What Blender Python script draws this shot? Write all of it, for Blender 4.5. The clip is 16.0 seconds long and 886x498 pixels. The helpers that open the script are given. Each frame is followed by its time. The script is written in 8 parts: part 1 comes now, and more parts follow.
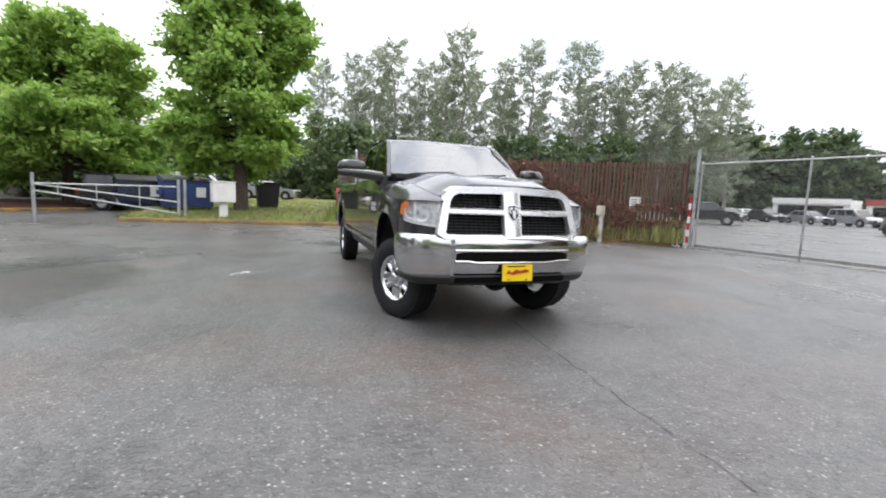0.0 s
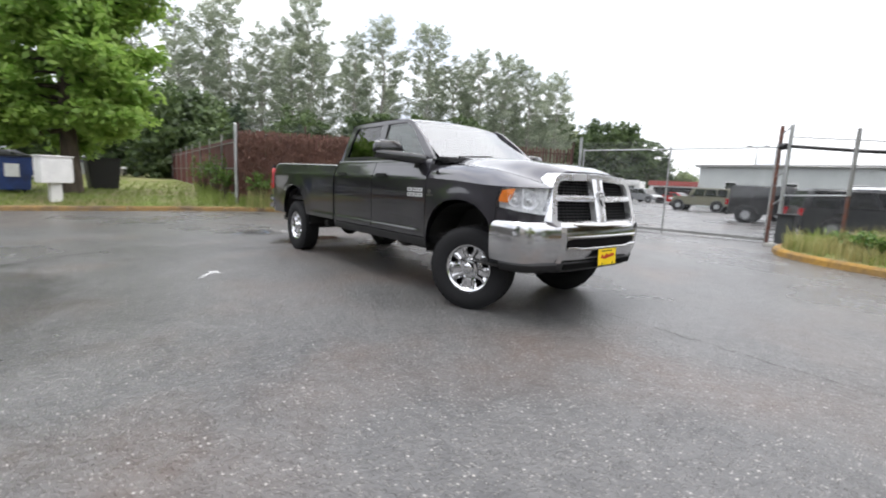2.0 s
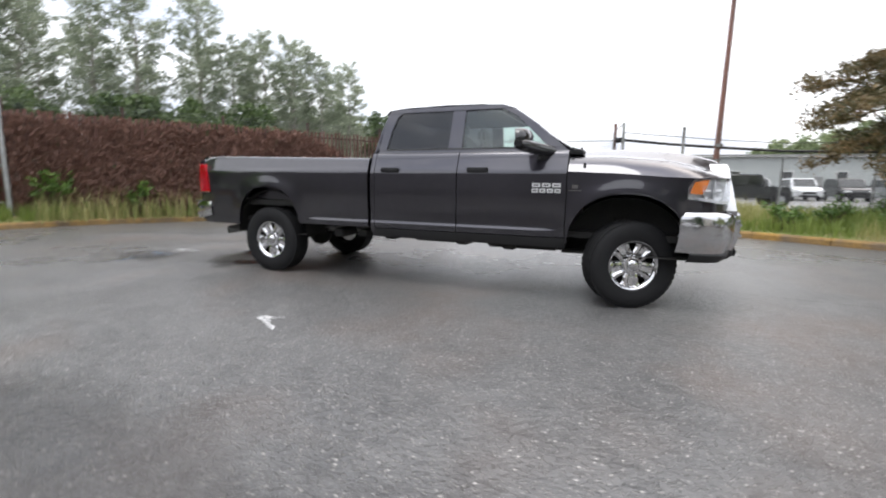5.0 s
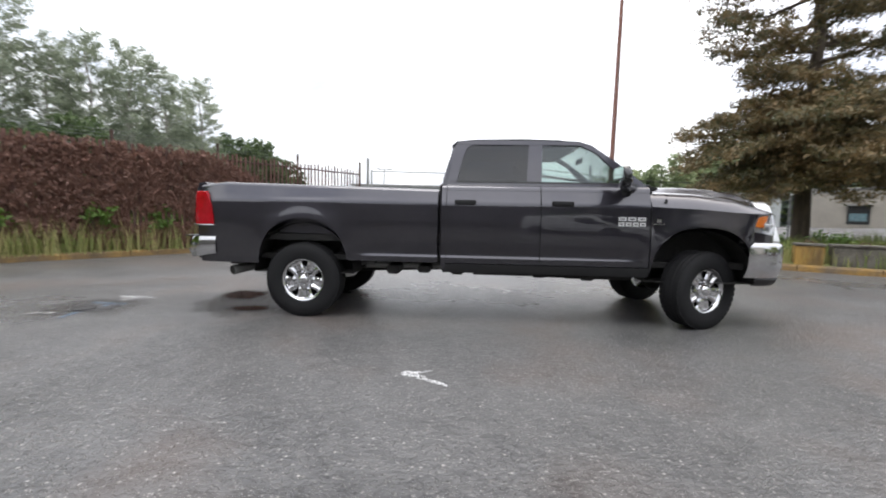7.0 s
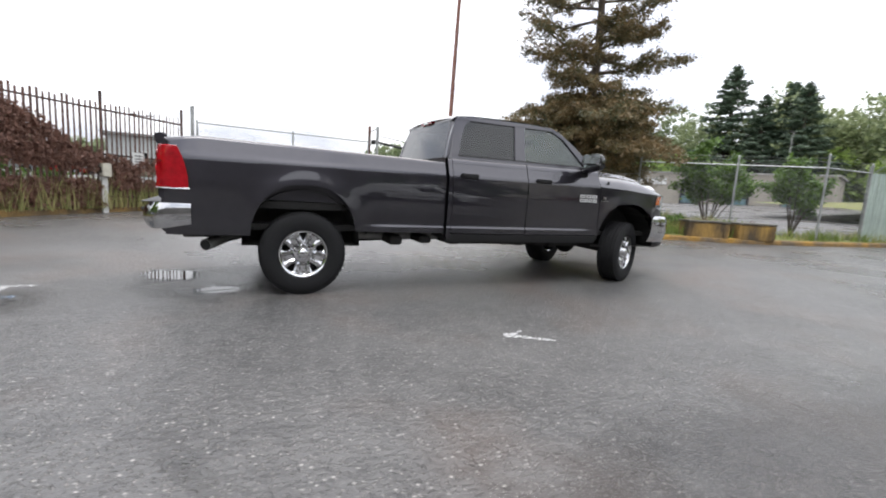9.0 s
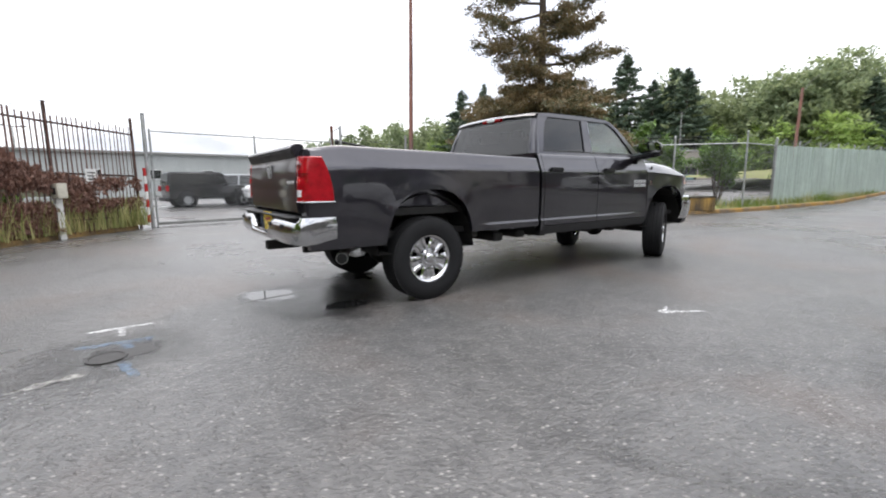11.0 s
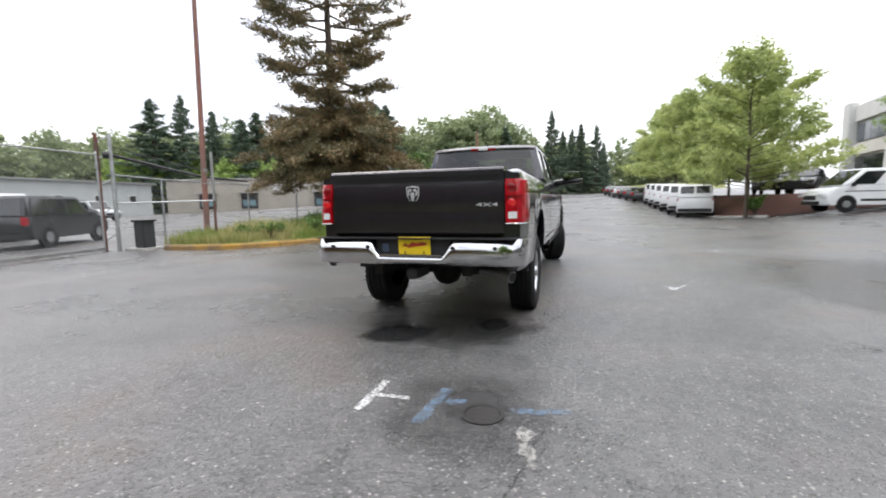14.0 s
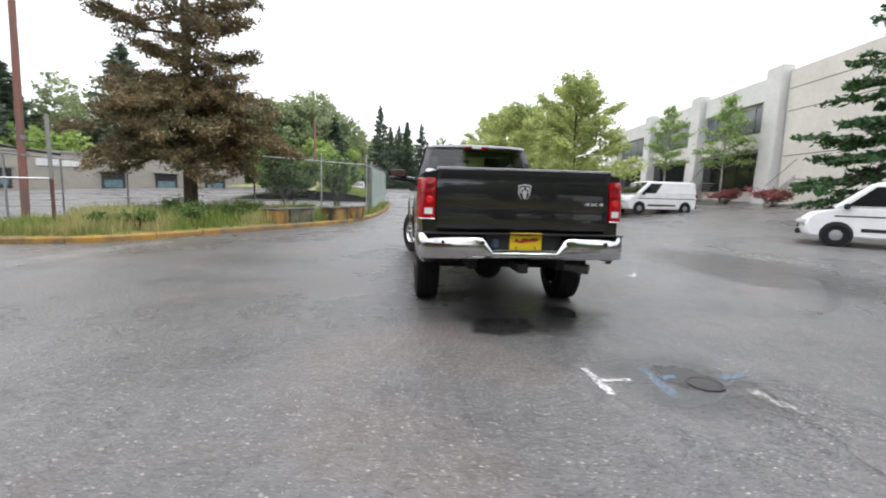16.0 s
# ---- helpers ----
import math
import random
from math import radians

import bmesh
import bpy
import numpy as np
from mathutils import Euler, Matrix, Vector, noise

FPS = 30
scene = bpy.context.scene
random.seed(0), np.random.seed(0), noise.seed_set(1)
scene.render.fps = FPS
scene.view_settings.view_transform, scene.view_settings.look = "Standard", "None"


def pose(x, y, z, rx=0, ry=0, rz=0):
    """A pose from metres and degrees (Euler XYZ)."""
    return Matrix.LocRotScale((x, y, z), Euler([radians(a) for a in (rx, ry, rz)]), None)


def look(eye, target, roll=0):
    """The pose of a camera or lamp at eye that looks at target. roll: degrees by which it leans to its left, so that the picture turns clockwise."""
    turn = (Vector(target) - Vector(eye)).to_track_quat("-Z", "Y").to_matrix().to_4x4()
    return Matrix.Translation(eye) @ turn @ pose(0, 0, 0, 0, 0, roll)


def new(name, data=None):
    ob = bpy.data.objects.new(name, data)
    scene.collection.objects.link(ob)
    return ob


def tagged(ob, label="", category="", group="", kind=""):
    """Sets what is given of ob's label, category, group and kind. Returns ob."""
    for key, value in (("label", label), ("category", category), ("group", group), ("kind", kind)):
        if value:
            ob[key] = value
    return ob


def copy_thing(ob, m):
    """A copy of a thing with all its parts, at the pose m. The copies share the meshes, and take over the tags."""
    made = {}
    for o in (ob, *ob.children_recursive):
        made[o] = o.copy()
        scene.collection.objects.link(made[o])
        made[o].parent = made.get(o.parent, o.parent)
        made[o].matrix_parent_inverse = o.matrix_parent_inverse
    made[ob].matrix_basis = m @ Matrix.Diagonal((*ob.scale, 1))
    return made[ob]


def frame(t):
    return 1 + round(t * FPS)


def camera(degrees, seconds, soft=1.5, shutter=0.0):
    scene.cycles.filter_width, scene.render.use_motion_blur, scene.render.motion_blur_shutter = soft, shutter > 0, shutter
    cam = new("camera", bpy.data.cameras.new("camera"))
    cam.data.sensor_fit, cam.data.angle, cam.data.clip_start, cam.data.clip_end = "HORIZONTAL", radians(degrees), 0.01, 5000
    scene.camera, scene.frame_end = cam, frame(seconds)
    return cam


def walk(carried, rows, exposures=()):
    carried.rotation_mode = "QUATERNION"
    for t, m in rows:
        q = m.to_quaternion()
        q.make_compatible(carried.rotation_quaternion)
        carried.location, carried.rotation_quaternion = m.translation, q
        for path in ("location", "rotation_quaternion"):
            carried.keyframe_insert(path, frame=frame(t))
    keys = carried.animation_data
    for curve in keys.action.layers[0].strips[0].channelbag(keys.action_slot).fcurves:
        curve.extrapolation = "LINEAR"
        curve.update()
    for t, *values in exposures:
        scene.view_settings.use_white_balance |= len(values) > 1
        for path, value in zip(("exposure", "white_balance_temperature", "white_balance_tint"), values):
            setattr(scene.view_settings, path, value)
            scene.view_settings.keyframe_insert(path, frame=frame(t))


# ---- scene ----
cam = camera(89.5, 16.0, soft=1.9, shutter=0.4)
PATH = [
    (0, (8.909, -1.945, 1.267), (7.031, -1.296, 1.04), 2.3),
    (0.5, (8.658, -2.496, 1.278), (6.827, -1.729, 1.035), 4.7),
    (1, (8.386, -3.034, 1.268), (6.605, -2.177, 0.961), 4.2),
    (1.5, (8.004, -3.5, 1.265), (6.286, -2.525, 0.957), 2.8),
    (2, (7.596, -3.897, 1.237), (6.07, -2.637, 0.949), 2.5),
    (2.5, (7.121, -4.282, 1.212), (5.72, -2.882, 0.935), 1.1),
    (3, (6.609, -4.56, 1.195), (5.384, -2.999, 0.952), 4.3),
    (3.5, (6.065, -4.898, 1.178), (4.948, -3.271, 0.854), 5.2),
    (4, (5.476, -5.12, 1.197), (4.469, -3.423, 0.872), 4.7),
    (4.5, (4.91, -5.316, 1.202), (4.01, -3.562, 0.864), 4.4),
    (5, (4.306, -5.459, 1.184), (3.55, -3.631, 0.887), 0.6),
    (5.2, (4.078, -5.528, 1.174), (3.471, -3.635, 0.957), -0.9),
    (7.3, (1.495, -5.813, 1.202), (1.599, -3.822, 1.043), 2.3),
    (7.5, (1.225, -5.823, 1.193), (1.524, -3.852, 1.032), 2.1),
    (8, (0.617, -5.806, 1.156), (0.958, -3.851, 0.908), 1.0),
    (8.5, (0.026, -5.72, 1.186), (0.567, -3.812, 0.927), 1.0),
    (9, (-0.563, -5.564, 1.179), (0.257, -3.761, 0.901), 3.6),
    (11.3, (-2.763, -4.407, 1.168), (-1.555, -2.839, 0.885), -0.4),
    (11.5, (-3.009, -4.232, 1.193), (-1.668, -2.771, 0.939), 2.1),
    (12, (-3.515, -3.76, 1.248), (-1.948, -2.574, 0.881), 3.2),
    (12.5, (-3.992, -3.195, 1.224), (-2.336, -2.134, 0.861), 1.0),
    (13, (-4.423, -2.627, 1.196), (-2.659, -1.737, 0.887), -0.3),
    (13.5, (-4.743, -2.057, 1.187), (-2.931, -1.243, 0.957), -2.6),
    (14, (-5.013, -1.491, 1.215), (-3.121, -0.878, 1.001), -1.1),
    (14.5, (-5.229, -0.887, 1.223), (-3.292, -0.451, 0.982), 0.6),
    (15, (-5.374, -0.24, 1.234), (-3.411, 0.001, 0.938), 0.8),
    (15.5, (-5.445, 0.442, 1.239), (-3.462, 0.438, 0.973), 1.7),
    (16, (-5.38, 1.135, 1.242), (-3.403, 0.951, 0.998), 1.5),
]
walk(cam, [(t, look(*p)) for t, *p in PATH], exposures=[(0, 0.16), (2, 0.16), (4.5, 0.10), (8, -0.04), (11.5, 0.06), (14, 0.12), (16, 0.12)])


# ---- world and light ----
def build_world():
    world = bpy.data.worlds.new("overcast_sky")
    scene.world = world
    world.use_nodes = True
    n, l = world.node_tree.nodes, world.node_tree.links
    n.clear()
    out = n.new("ShaderNodeOutputWorld")
    sky = n.new("ShaderNodeTexSky")
    sky.sky_type = "NISHITA"
    sky.sun_disc = False
    sky.sun_elevation, sky.sun_rotation = radians(58), radians(35)
    sky.air_density, sky.dust_density, sky.ozone_density = 0.6, 6.0, 0.5
    clear = n.new("ShaderNodeBackground")
    clear.inputs["Strength"].default_value = 0.05
    l.new(sky.outputs[0], clear.inputs["Color"])
    # the closed cloud deck: white, with slightly greyer banks
    co = n.new("ShaderNodeTexCoord")
    mp = n.new("ShaderNodeMapping")
    mp.inputs["Scale"].default_value = (1.0, 1.0, 3.0)
    l.new(co.outputs["Generated"], mp.inputs["Vector"])
    nz = n.new("ShaderNodeTexNoise")
    nz.inputs["Scale"].default_value, nz.inputs["Detail"].default_value, nz.inputs["Roughness"].default_value = 2.2, 6.0, 0.55
    l.new(mp.outputs[0], nz.inputs["Vector"])
    ramp = n.new("ShaderNodeValToRGB")
    ramp.color_ramp.elements[0].position, ramp.color_ramp.elements[0].color = 0.36, (0.56, 0.60, 0.69, 1)
    ramp.color_ramp.elements[1].position, ramp.color_ramp.elements[1].color = 0.50, (0.975, 0.99, 1.03, 1)
    l.new(nz.outputs["Fac"], ramp.inputs["Fac"])
    cloud = n.new("ShaderNodeBackground")
    l.new(ramp.outputs[0], cloud.inputs["Color"])
    # an overcast sky is brightest overhead
    xyz = n.new("ShaderNodeSeparateXYZ")
    l.new(co.outputs["Generated"], xyz.inputs[0])
    lift = n.new("ShaderNodeMapRange")
    lift.inputs["To Min"].default_value, lift.inputs["To Max"].default_value = SKY_LOW, SKY_HIGH
    l.new(xyz.outputs["Z"], lift.inputs["Value"])
    l.new(lift.outputs[0], cloud.inputs["Strength"])
    add = n.new("ShaderNodeAddShader")
    l.new(clear.outputs[0], add.inputs[0])
    l.new(cloud.outputs[0], add.inputs[1])
    l.new(add.outputs[0], out.inputs["Surface"])


SKY_LOW, SKY_HIGH = 1.2, 2.5
build_world()
sun_data = bpy.data.lights.new("sun", "SUN")
sun_data.energy, sun_data.angle, sun_data.color = 1.3, radians(25), (1.0, 0.985, 0.96)
sun = new("sun", sun_data)
sun.matrix_world = look((0, 0, 40), (5, 11, 0))


# ---- mesh building ----
class Geo:
    """Collects vertices and faces for one mesh."""

    def __init__(self):
        self.v, self.f = [], []

    def add(self, verts, faces):
        k = len(self.v)
        self.v += [tuple(p) for p in verts]
        self.f += [tuple(i + k for i in q) for q in faces]
        return self

    def box(self, x0, x1, y0, y1, z0, z1, m=None):
        p = [(x0, y0, z0), (x1, y0, z0), (x1, y1, z0), (x0, y1, z0), (x0, y0, z1), (x1, y0, z1), (x1, y1, z1), (x0, y1, z1)]
        if m is not None:
            p = [m @ Vector(q) for q in p]
        return self.add(p, [(3, 2, 1, 0), (4, 5, 6, 7), (0, 1, 5, 4), (1, 2, 6, 5), (2, 3, 7, 6), (3, 0, 4, 7)])

    def cyl(self, a, b, r0, r1=None, n=12, caps=True):
        a, b = Vector(a), Vector(b)
        r1 = r0 if r1 is None else r1
        d = (b - a).normalized()
        s = d.orthogonal().normalized()
        t = d.cross(s)
        ring = [(math.cos(2 * math.pi * i / n), math.sin(2 * math.pi * i / n)) for i in range(n)]
        p = [a + r0 * (c * s + w * t) for c, w in ring] + [b + r1 * (c * s + w * t) for c, w in ring]
        f = [(i, (i + 1) % n, n + (i + 1) % n, n + i) for i in range(n)]
        if caps:
            f += [tuple(range(n - 1, -1, -1)), tuple(range(n, 2 * n))]
        return self.add(p, f)

    def tube(self, pts, r, n=8):
        """A tube of one radius (or a radius for each point) along points."""
        pts = [Vector(p) for p in pts]
        rs = r if isinstance(r, (list, tuple)) else [r] * len(pts)
        rings = []
        s = None
        for i, p in enumerate(pts):
            d = (pts[min(i + 1, len(pts) - 1)] - pts[max(i - 1, 0)]).normalized()
            s = d.orthogonal().normalized() if s is None else (s - d * s.dot(d)).normalized()
            t = d.cross(s)
            rings.append([p + rs[i] * (math.cos(2 * math.pi * k / n) * s + math.sin(2 * math.pi * k / n) * t) for k in range(n)])
        return self.loft(rings)

    def loft(self, rings, closed=True, caps=True):
        n = len(rings[0])
        p = [q for ring in rings for q in ring]
        f = []
        for i in range(len(rings) - 1):
            for k in range(n if closed else n - 1):
                a, b = i * n + k, i * n + (k + 1) % n
                f.append((a, b, b + n, a + n))
        if caps and closed:
            f += [tuple(range(n - 1, -1, -1)), tuple(range(len(p) - n, len(p)))]
        return self.add(p, f)

    def prism(self, poly, axis, a, b, m=None):
        """A polygon in the plane across an axis, drawn out from a to b along it."""
        def at(u, v, w):
            q = {"x": (w, u, v), "y": (u, w, v), "z": (u, v, w)}[axis]
            return m @ Vector(q) if m is not None else q
        return self.loft([[at(u, v, a) for u, v in poly], [at(u, v, b) for u, v in poly]])

    def lathe(self, profile, n=24, m=None):
        """Profile of (radius, height) turned round z."""
        rings = []
        for r, h in profile:
            ring = [(r * math.cos(2 * math.pi * k / n), r * math.sin(2 * math.pi * k / n), h) for k in range(n)]
            rings.append([m @ Vector(q) for q in ring] if m is not None else ring)
        return self.loft(rings, caps=False)

    def sheet(self, rows):
        """A grid of points, row by row."""
        n = len(rows[0])
        return self.add([q for r in rows for q in r], [(i * n + k, i * n + k + 1, (i + 1) * n + k + 1, (i + 1) * n + k) for i in range(len(rows) - 1) for k in range(n - 1)])

    def mirror_y(self):
        k = len(self.v)
        self.v += [(x, -y, z) for x, y, z in self.v]
        self.f += [tuple(i + k for i in reversed(q)) for q in self.f]
        return self


def mesh_of(name, g, smooth=0, bevel=0.0, segments=2, fix=True):
    me = bpy.data.meshes.new(name)
    me.from_pydata([tuple(p) for p in g.v], [], g.f)
    if bevel or fix:
        bm = bmesh.new()
        bm.from_mesh(me)
        if fix:
            bmesh.ops.remove_doubles(bm, verts=bm.verts, dist=1e-5)
            bmesh.ops.recalc_face_normals(bm, faces=bm.faces)
        if bevel:
            edges = [e for e in bm.edges if len(e.link_faces) == 2 and e.calc_face_angle(0) > 0.5]
            bmesh.ops.bevel(bm, geom=edges, offset=bevel, segments=segments, affect="EDGES", clamp_overlap=True)
        bm.to_mesh(me)
        bm.free()
    if smooth:
        me.polygons.foreach_set("use_smooth", [True] * len(me.polygons))
        me.set_sharp_from_angle(angle=radians(smooth))
    me.update()
    return me


def part(name, g, material, parent=None, label="", smooth=0, bevel=0.0, segments=2, at=None, fix=True):
    """Links one mesh as ONE object, under a thing or a part."""
    me = g if isinstance(g, bpy.types.Mesh) else mesh_of(name, g, smooth, bevel, segments, fix)
    if material and not me.materials:
        me.materials.append(material)
    ob = new(name, me)
    ob.parent = parent
    if at is not None:
        ob.matrix_basis = at
    return tagged(ob, label)


def thing(name, label, category, m=None, group="", kind=""):
    ob = new(name)
    ob.empty_display_size = 0.1
    ob.matrix_basis = m if m is not None else Matrix()
    return tagged(ob, label, category, group, kind)


# ---- materials ----
def mat(name, color, rough=0.6, metal=0.0, var=0.12, scale=3.0, bump=0.0, bump_scale=60.0, coat=0.0, spec=0.5, second=None, per_object=0.0, per_island=0.0, rough_var=0.1, stretch=(1, 1, 1), local=False, coat_ior=1.5):
    """A surface with variation at two scales in world metres (or in the object's own), in colour, gloss and relief."""
    m = bpy.data.materials.new(name)
    m.use_nodes = True
    n, l = m.node_tree.nodes, m.node_tree.links
    b = n["Principled BSDF"]
    b.inputs["Metallic"].default_value = metal
    b.inputs["Coat Weight"].default_value = coat
    b.inputs["Coat Roughness"].default_value, b.inputs["Coat IOR"].default_value = 0.04, coat_ior
    b.inputs["Specular IOR Level"].default_value = spec
    if local:
        src = n.new("ShaderNodeTexCoord").outputs["Object"]
    else:
        src = n.new("ShaderNodeNewGeometry").outputs["Position"]
    mp = n.new("ShaderNodeMapping")
    mp.inputs["Scale"].default_value = stretch
    l.new(src, mp.inputs["Vector"])
    big, fine = n.new("ShaderNodeTexNoise"), n.new("ShaderNodeTexNoise")
    for t, s, d in ((big, scale, 4.0), (fine, scale * 9.0, 3.0)):
        t.inputs["Scale"].default_value, t.inputs["Detail"].default_value = s, d
        l.new(mp.outputs[0], t.inputs["Vector"])
    mix = n.new("ShaderNodeMix")
    mix.data_type = "RGBA"
    lo = second if second else tuple(c * (1 - var) for c in color)
    mix.inputs["A"].default_value = (*lo, 1)
    mix.inputs["B"].default_value = (*(min(1.0, c * (1 + (0 if second else var))) for c in color), 1)
    sharp = n.new("ShaderNodeMapRange")
    sharp.inputs["From Min"].default_value, sharp.inputs["From Max"].default_value = 0.35, 0.65
    l.new(big.outputs["Fac"], sharp.inputs["Value"])
    l.new(sharp.outputs[0], mix.inputs["Factor"])
    val = n.new("ShaderNodeHueSaturation")
    l.new(mix.outputs["Result"], val.inputs["Color"])
    fr = n.new("ShaderNodeMapRange")
    fr.inputs["From Min"].default_value, fr.inputs["From Max"].default_value = 0.25, 0.75
    fr.inputs["To Min"].default_value, fr.inputs["To Max"].default_value = 1 - var, 1 + var
    l.new(fine.outputs["Fac"], fr.inputs["Value"])
    value = fr.outputs[0]
    for amount, socket in ((per_object, "o"), (per_island, "i")):
        if amount:
            rnd = n.new("ShaderNodeObjectInfo").outputs["Random"] if socket == "o" else n.new("ShaderNodeNewGeometry").outputs["Random Per Island"]
            rr = n.new("ShaderNodeMapRange")
            rr.inputs["To Min"].default_value, rr.inputs["To Max"].default_value = 1 - amount, 1 + amount
            l.new(rnd, rr.inputs["Value"])
            mul = n.new("ShaderNodeMath")
            mul.operation = "MULTIPLY"
            l.new(value, mul.inputs[0])
            l.new(rr.outputs[0], mul.inputs[1])
            value = mul.outputs[0]
    l.new(value, val.inputs["Value"])
    l.new(val.outputs[0], b.inputs["Base Color"])
    rg = n.new("ShaderNodeMapRange")
    rg.inputs["From Min"].default_value, rg.inputs["From Max"].default_value = 0.3, 0.7
    rg.inputs["To Min"].default_value, rg.inputs["To Max"].default_value = max(0.02, rough * (1 - rough_var)), min(1, rough * (1 + rough_var))
    l.new(big.outputs["Fac"], rg.inputs["Value"])
    l.new(rg.outputs[0], b.inputs["Roughness"])
    if bump:
        bt = n.new("ShaderNodeTexNoise")
        bt.inputs["Scale"].default_value, bt.inputs["Detail"].default_value = bump_scale, 3.0
        l.new(mp.outputs[0], bt.inputs["Vector"])
        bp = n.new("ShaderNodeBump")
        bp.inputs["Strength"].default_value, bp.inputs["Distance"].default_value = bump, 0.01
        l.new(bt.outputs["Fac"], bp.inputs["Height"])
        l.new(bp.outputs[0], b.inputs["Normal"])
    return m


def glass(name, tint, rough=0.02, face_on=0.08):
    """A thin pane: tinted see-through mixed with a clear reflection that grows at a slant."""
    m = bpy.data.materials.new(name)
    m.use_nodes = True
    n, l = m.node_tree.nodes, m.node_tree.links
    n.clear()
    out = n.new("ShaderNodeOutputMaterial")
    tr, gl, mx, lw = n.new("ShaderNodeBsdfTransparent"), n.new("ShaderNodeBsdfGlossy"), n.new("ShaderNodeMixShader"), n.new("ShaderNodeLayerWeight")
    tr.inputs["Color"].default_value = (*tint, 1)
    gl.inputs["Roughness"].default_value = rough
    lw.inputs["Blend"].default_value = 0.5
    power = n.new("ShaderNodeMath")
    power.operation = "POWER"
    power.inputs[1].default_value = 4.0
    l.new(lw.outputs["Facing"], power.inputs[0])
    gloss = n.new("ShaderNodeMapRange")
    gloss.inputs["To Min"].default_value = face_on
    l.new(power.outputs[0], gloss.inputs["Value"])
    l.new(gloss.outputs[0], mx.inputs[0])
    l.new(tr.outputs[0], mx.inputs[1])
    l.new(gl.outputs[0], mx.inputs[2])
    l.new(mx.outputs[0], out.inputs["Surface"])
    return m


def leaf_mat(name, color, second, trans=0.35, scale=0.6):
    m = bpy.data.materials.new(name)
    m.use_nodes = True
    n, l = m.node_tree.nodes, m.node_tree.links
    n.clear()
    out = n.new("ShaderNodeOutputMaterial")
    d, t, mx = n.new("ShaderNodeBsdfPrincipled"), n.new("ShaderNodeBsdfTranslucent"), n.new("ShaderNodeMixShader")
    geo = n.new("ShaderNodeNewGeometry")
    nz = n.new("ShaderNodeTexNoise")
    nz.inputs["Scale"].default_value, nz.inputs["Detail"].default_value = scale, 3.0
    l.new(geo.outputs["Position"], nz.inputs["Vector"])
    a = n.new("ShaderNodeMath")
    a.operation = "MULTIPLY_ADD"
    a.inputs[1].default_value, a.inputs[2].default_value = 0.5, -0.25
    l.new(geo.outputs["Random Per Island"], a.inputs[0])
    s = n.new("ShaderNodeMath")
    s.operation = "ADD"
    l.new(nz.outputs["Fac"], s.inputs[0])
    l.new(a.outputs[0], s.inputs[1])
    mr = n.new("ShaderNodeMapRange")
    mr.inputs["From Min"].default_value, mr.inputs["From Max"].default_value = 0.25, 0.75
    l.new(s.outputs[0], mr.inputs["Value"])
    mix = n.new("ShaderNodeMix")
    mix.data_type = "RGBA"
    mix.inputs["A"].default_value, mix.inputs["B"].default_value = (*second, 1), (*color, 1)
    l.new(mr.outputs[0], mix.inputs["Factor"])
    l.new(mix.outputs["Result"], d.inputs["Base Color"])
    l.new(mix.outputs["Result"], t.inputs["Color"])
    d.inputs["Roughness"].default_value = 0.5
    mx.inputs[0].default_value = trans
    l.new(d.outputs[0], mx.inputs[1])
    l.new(t.outputs[0], mx.inputs[2])
    l.new(mx.outputs[0], out.inputs["Surface"])
    return m


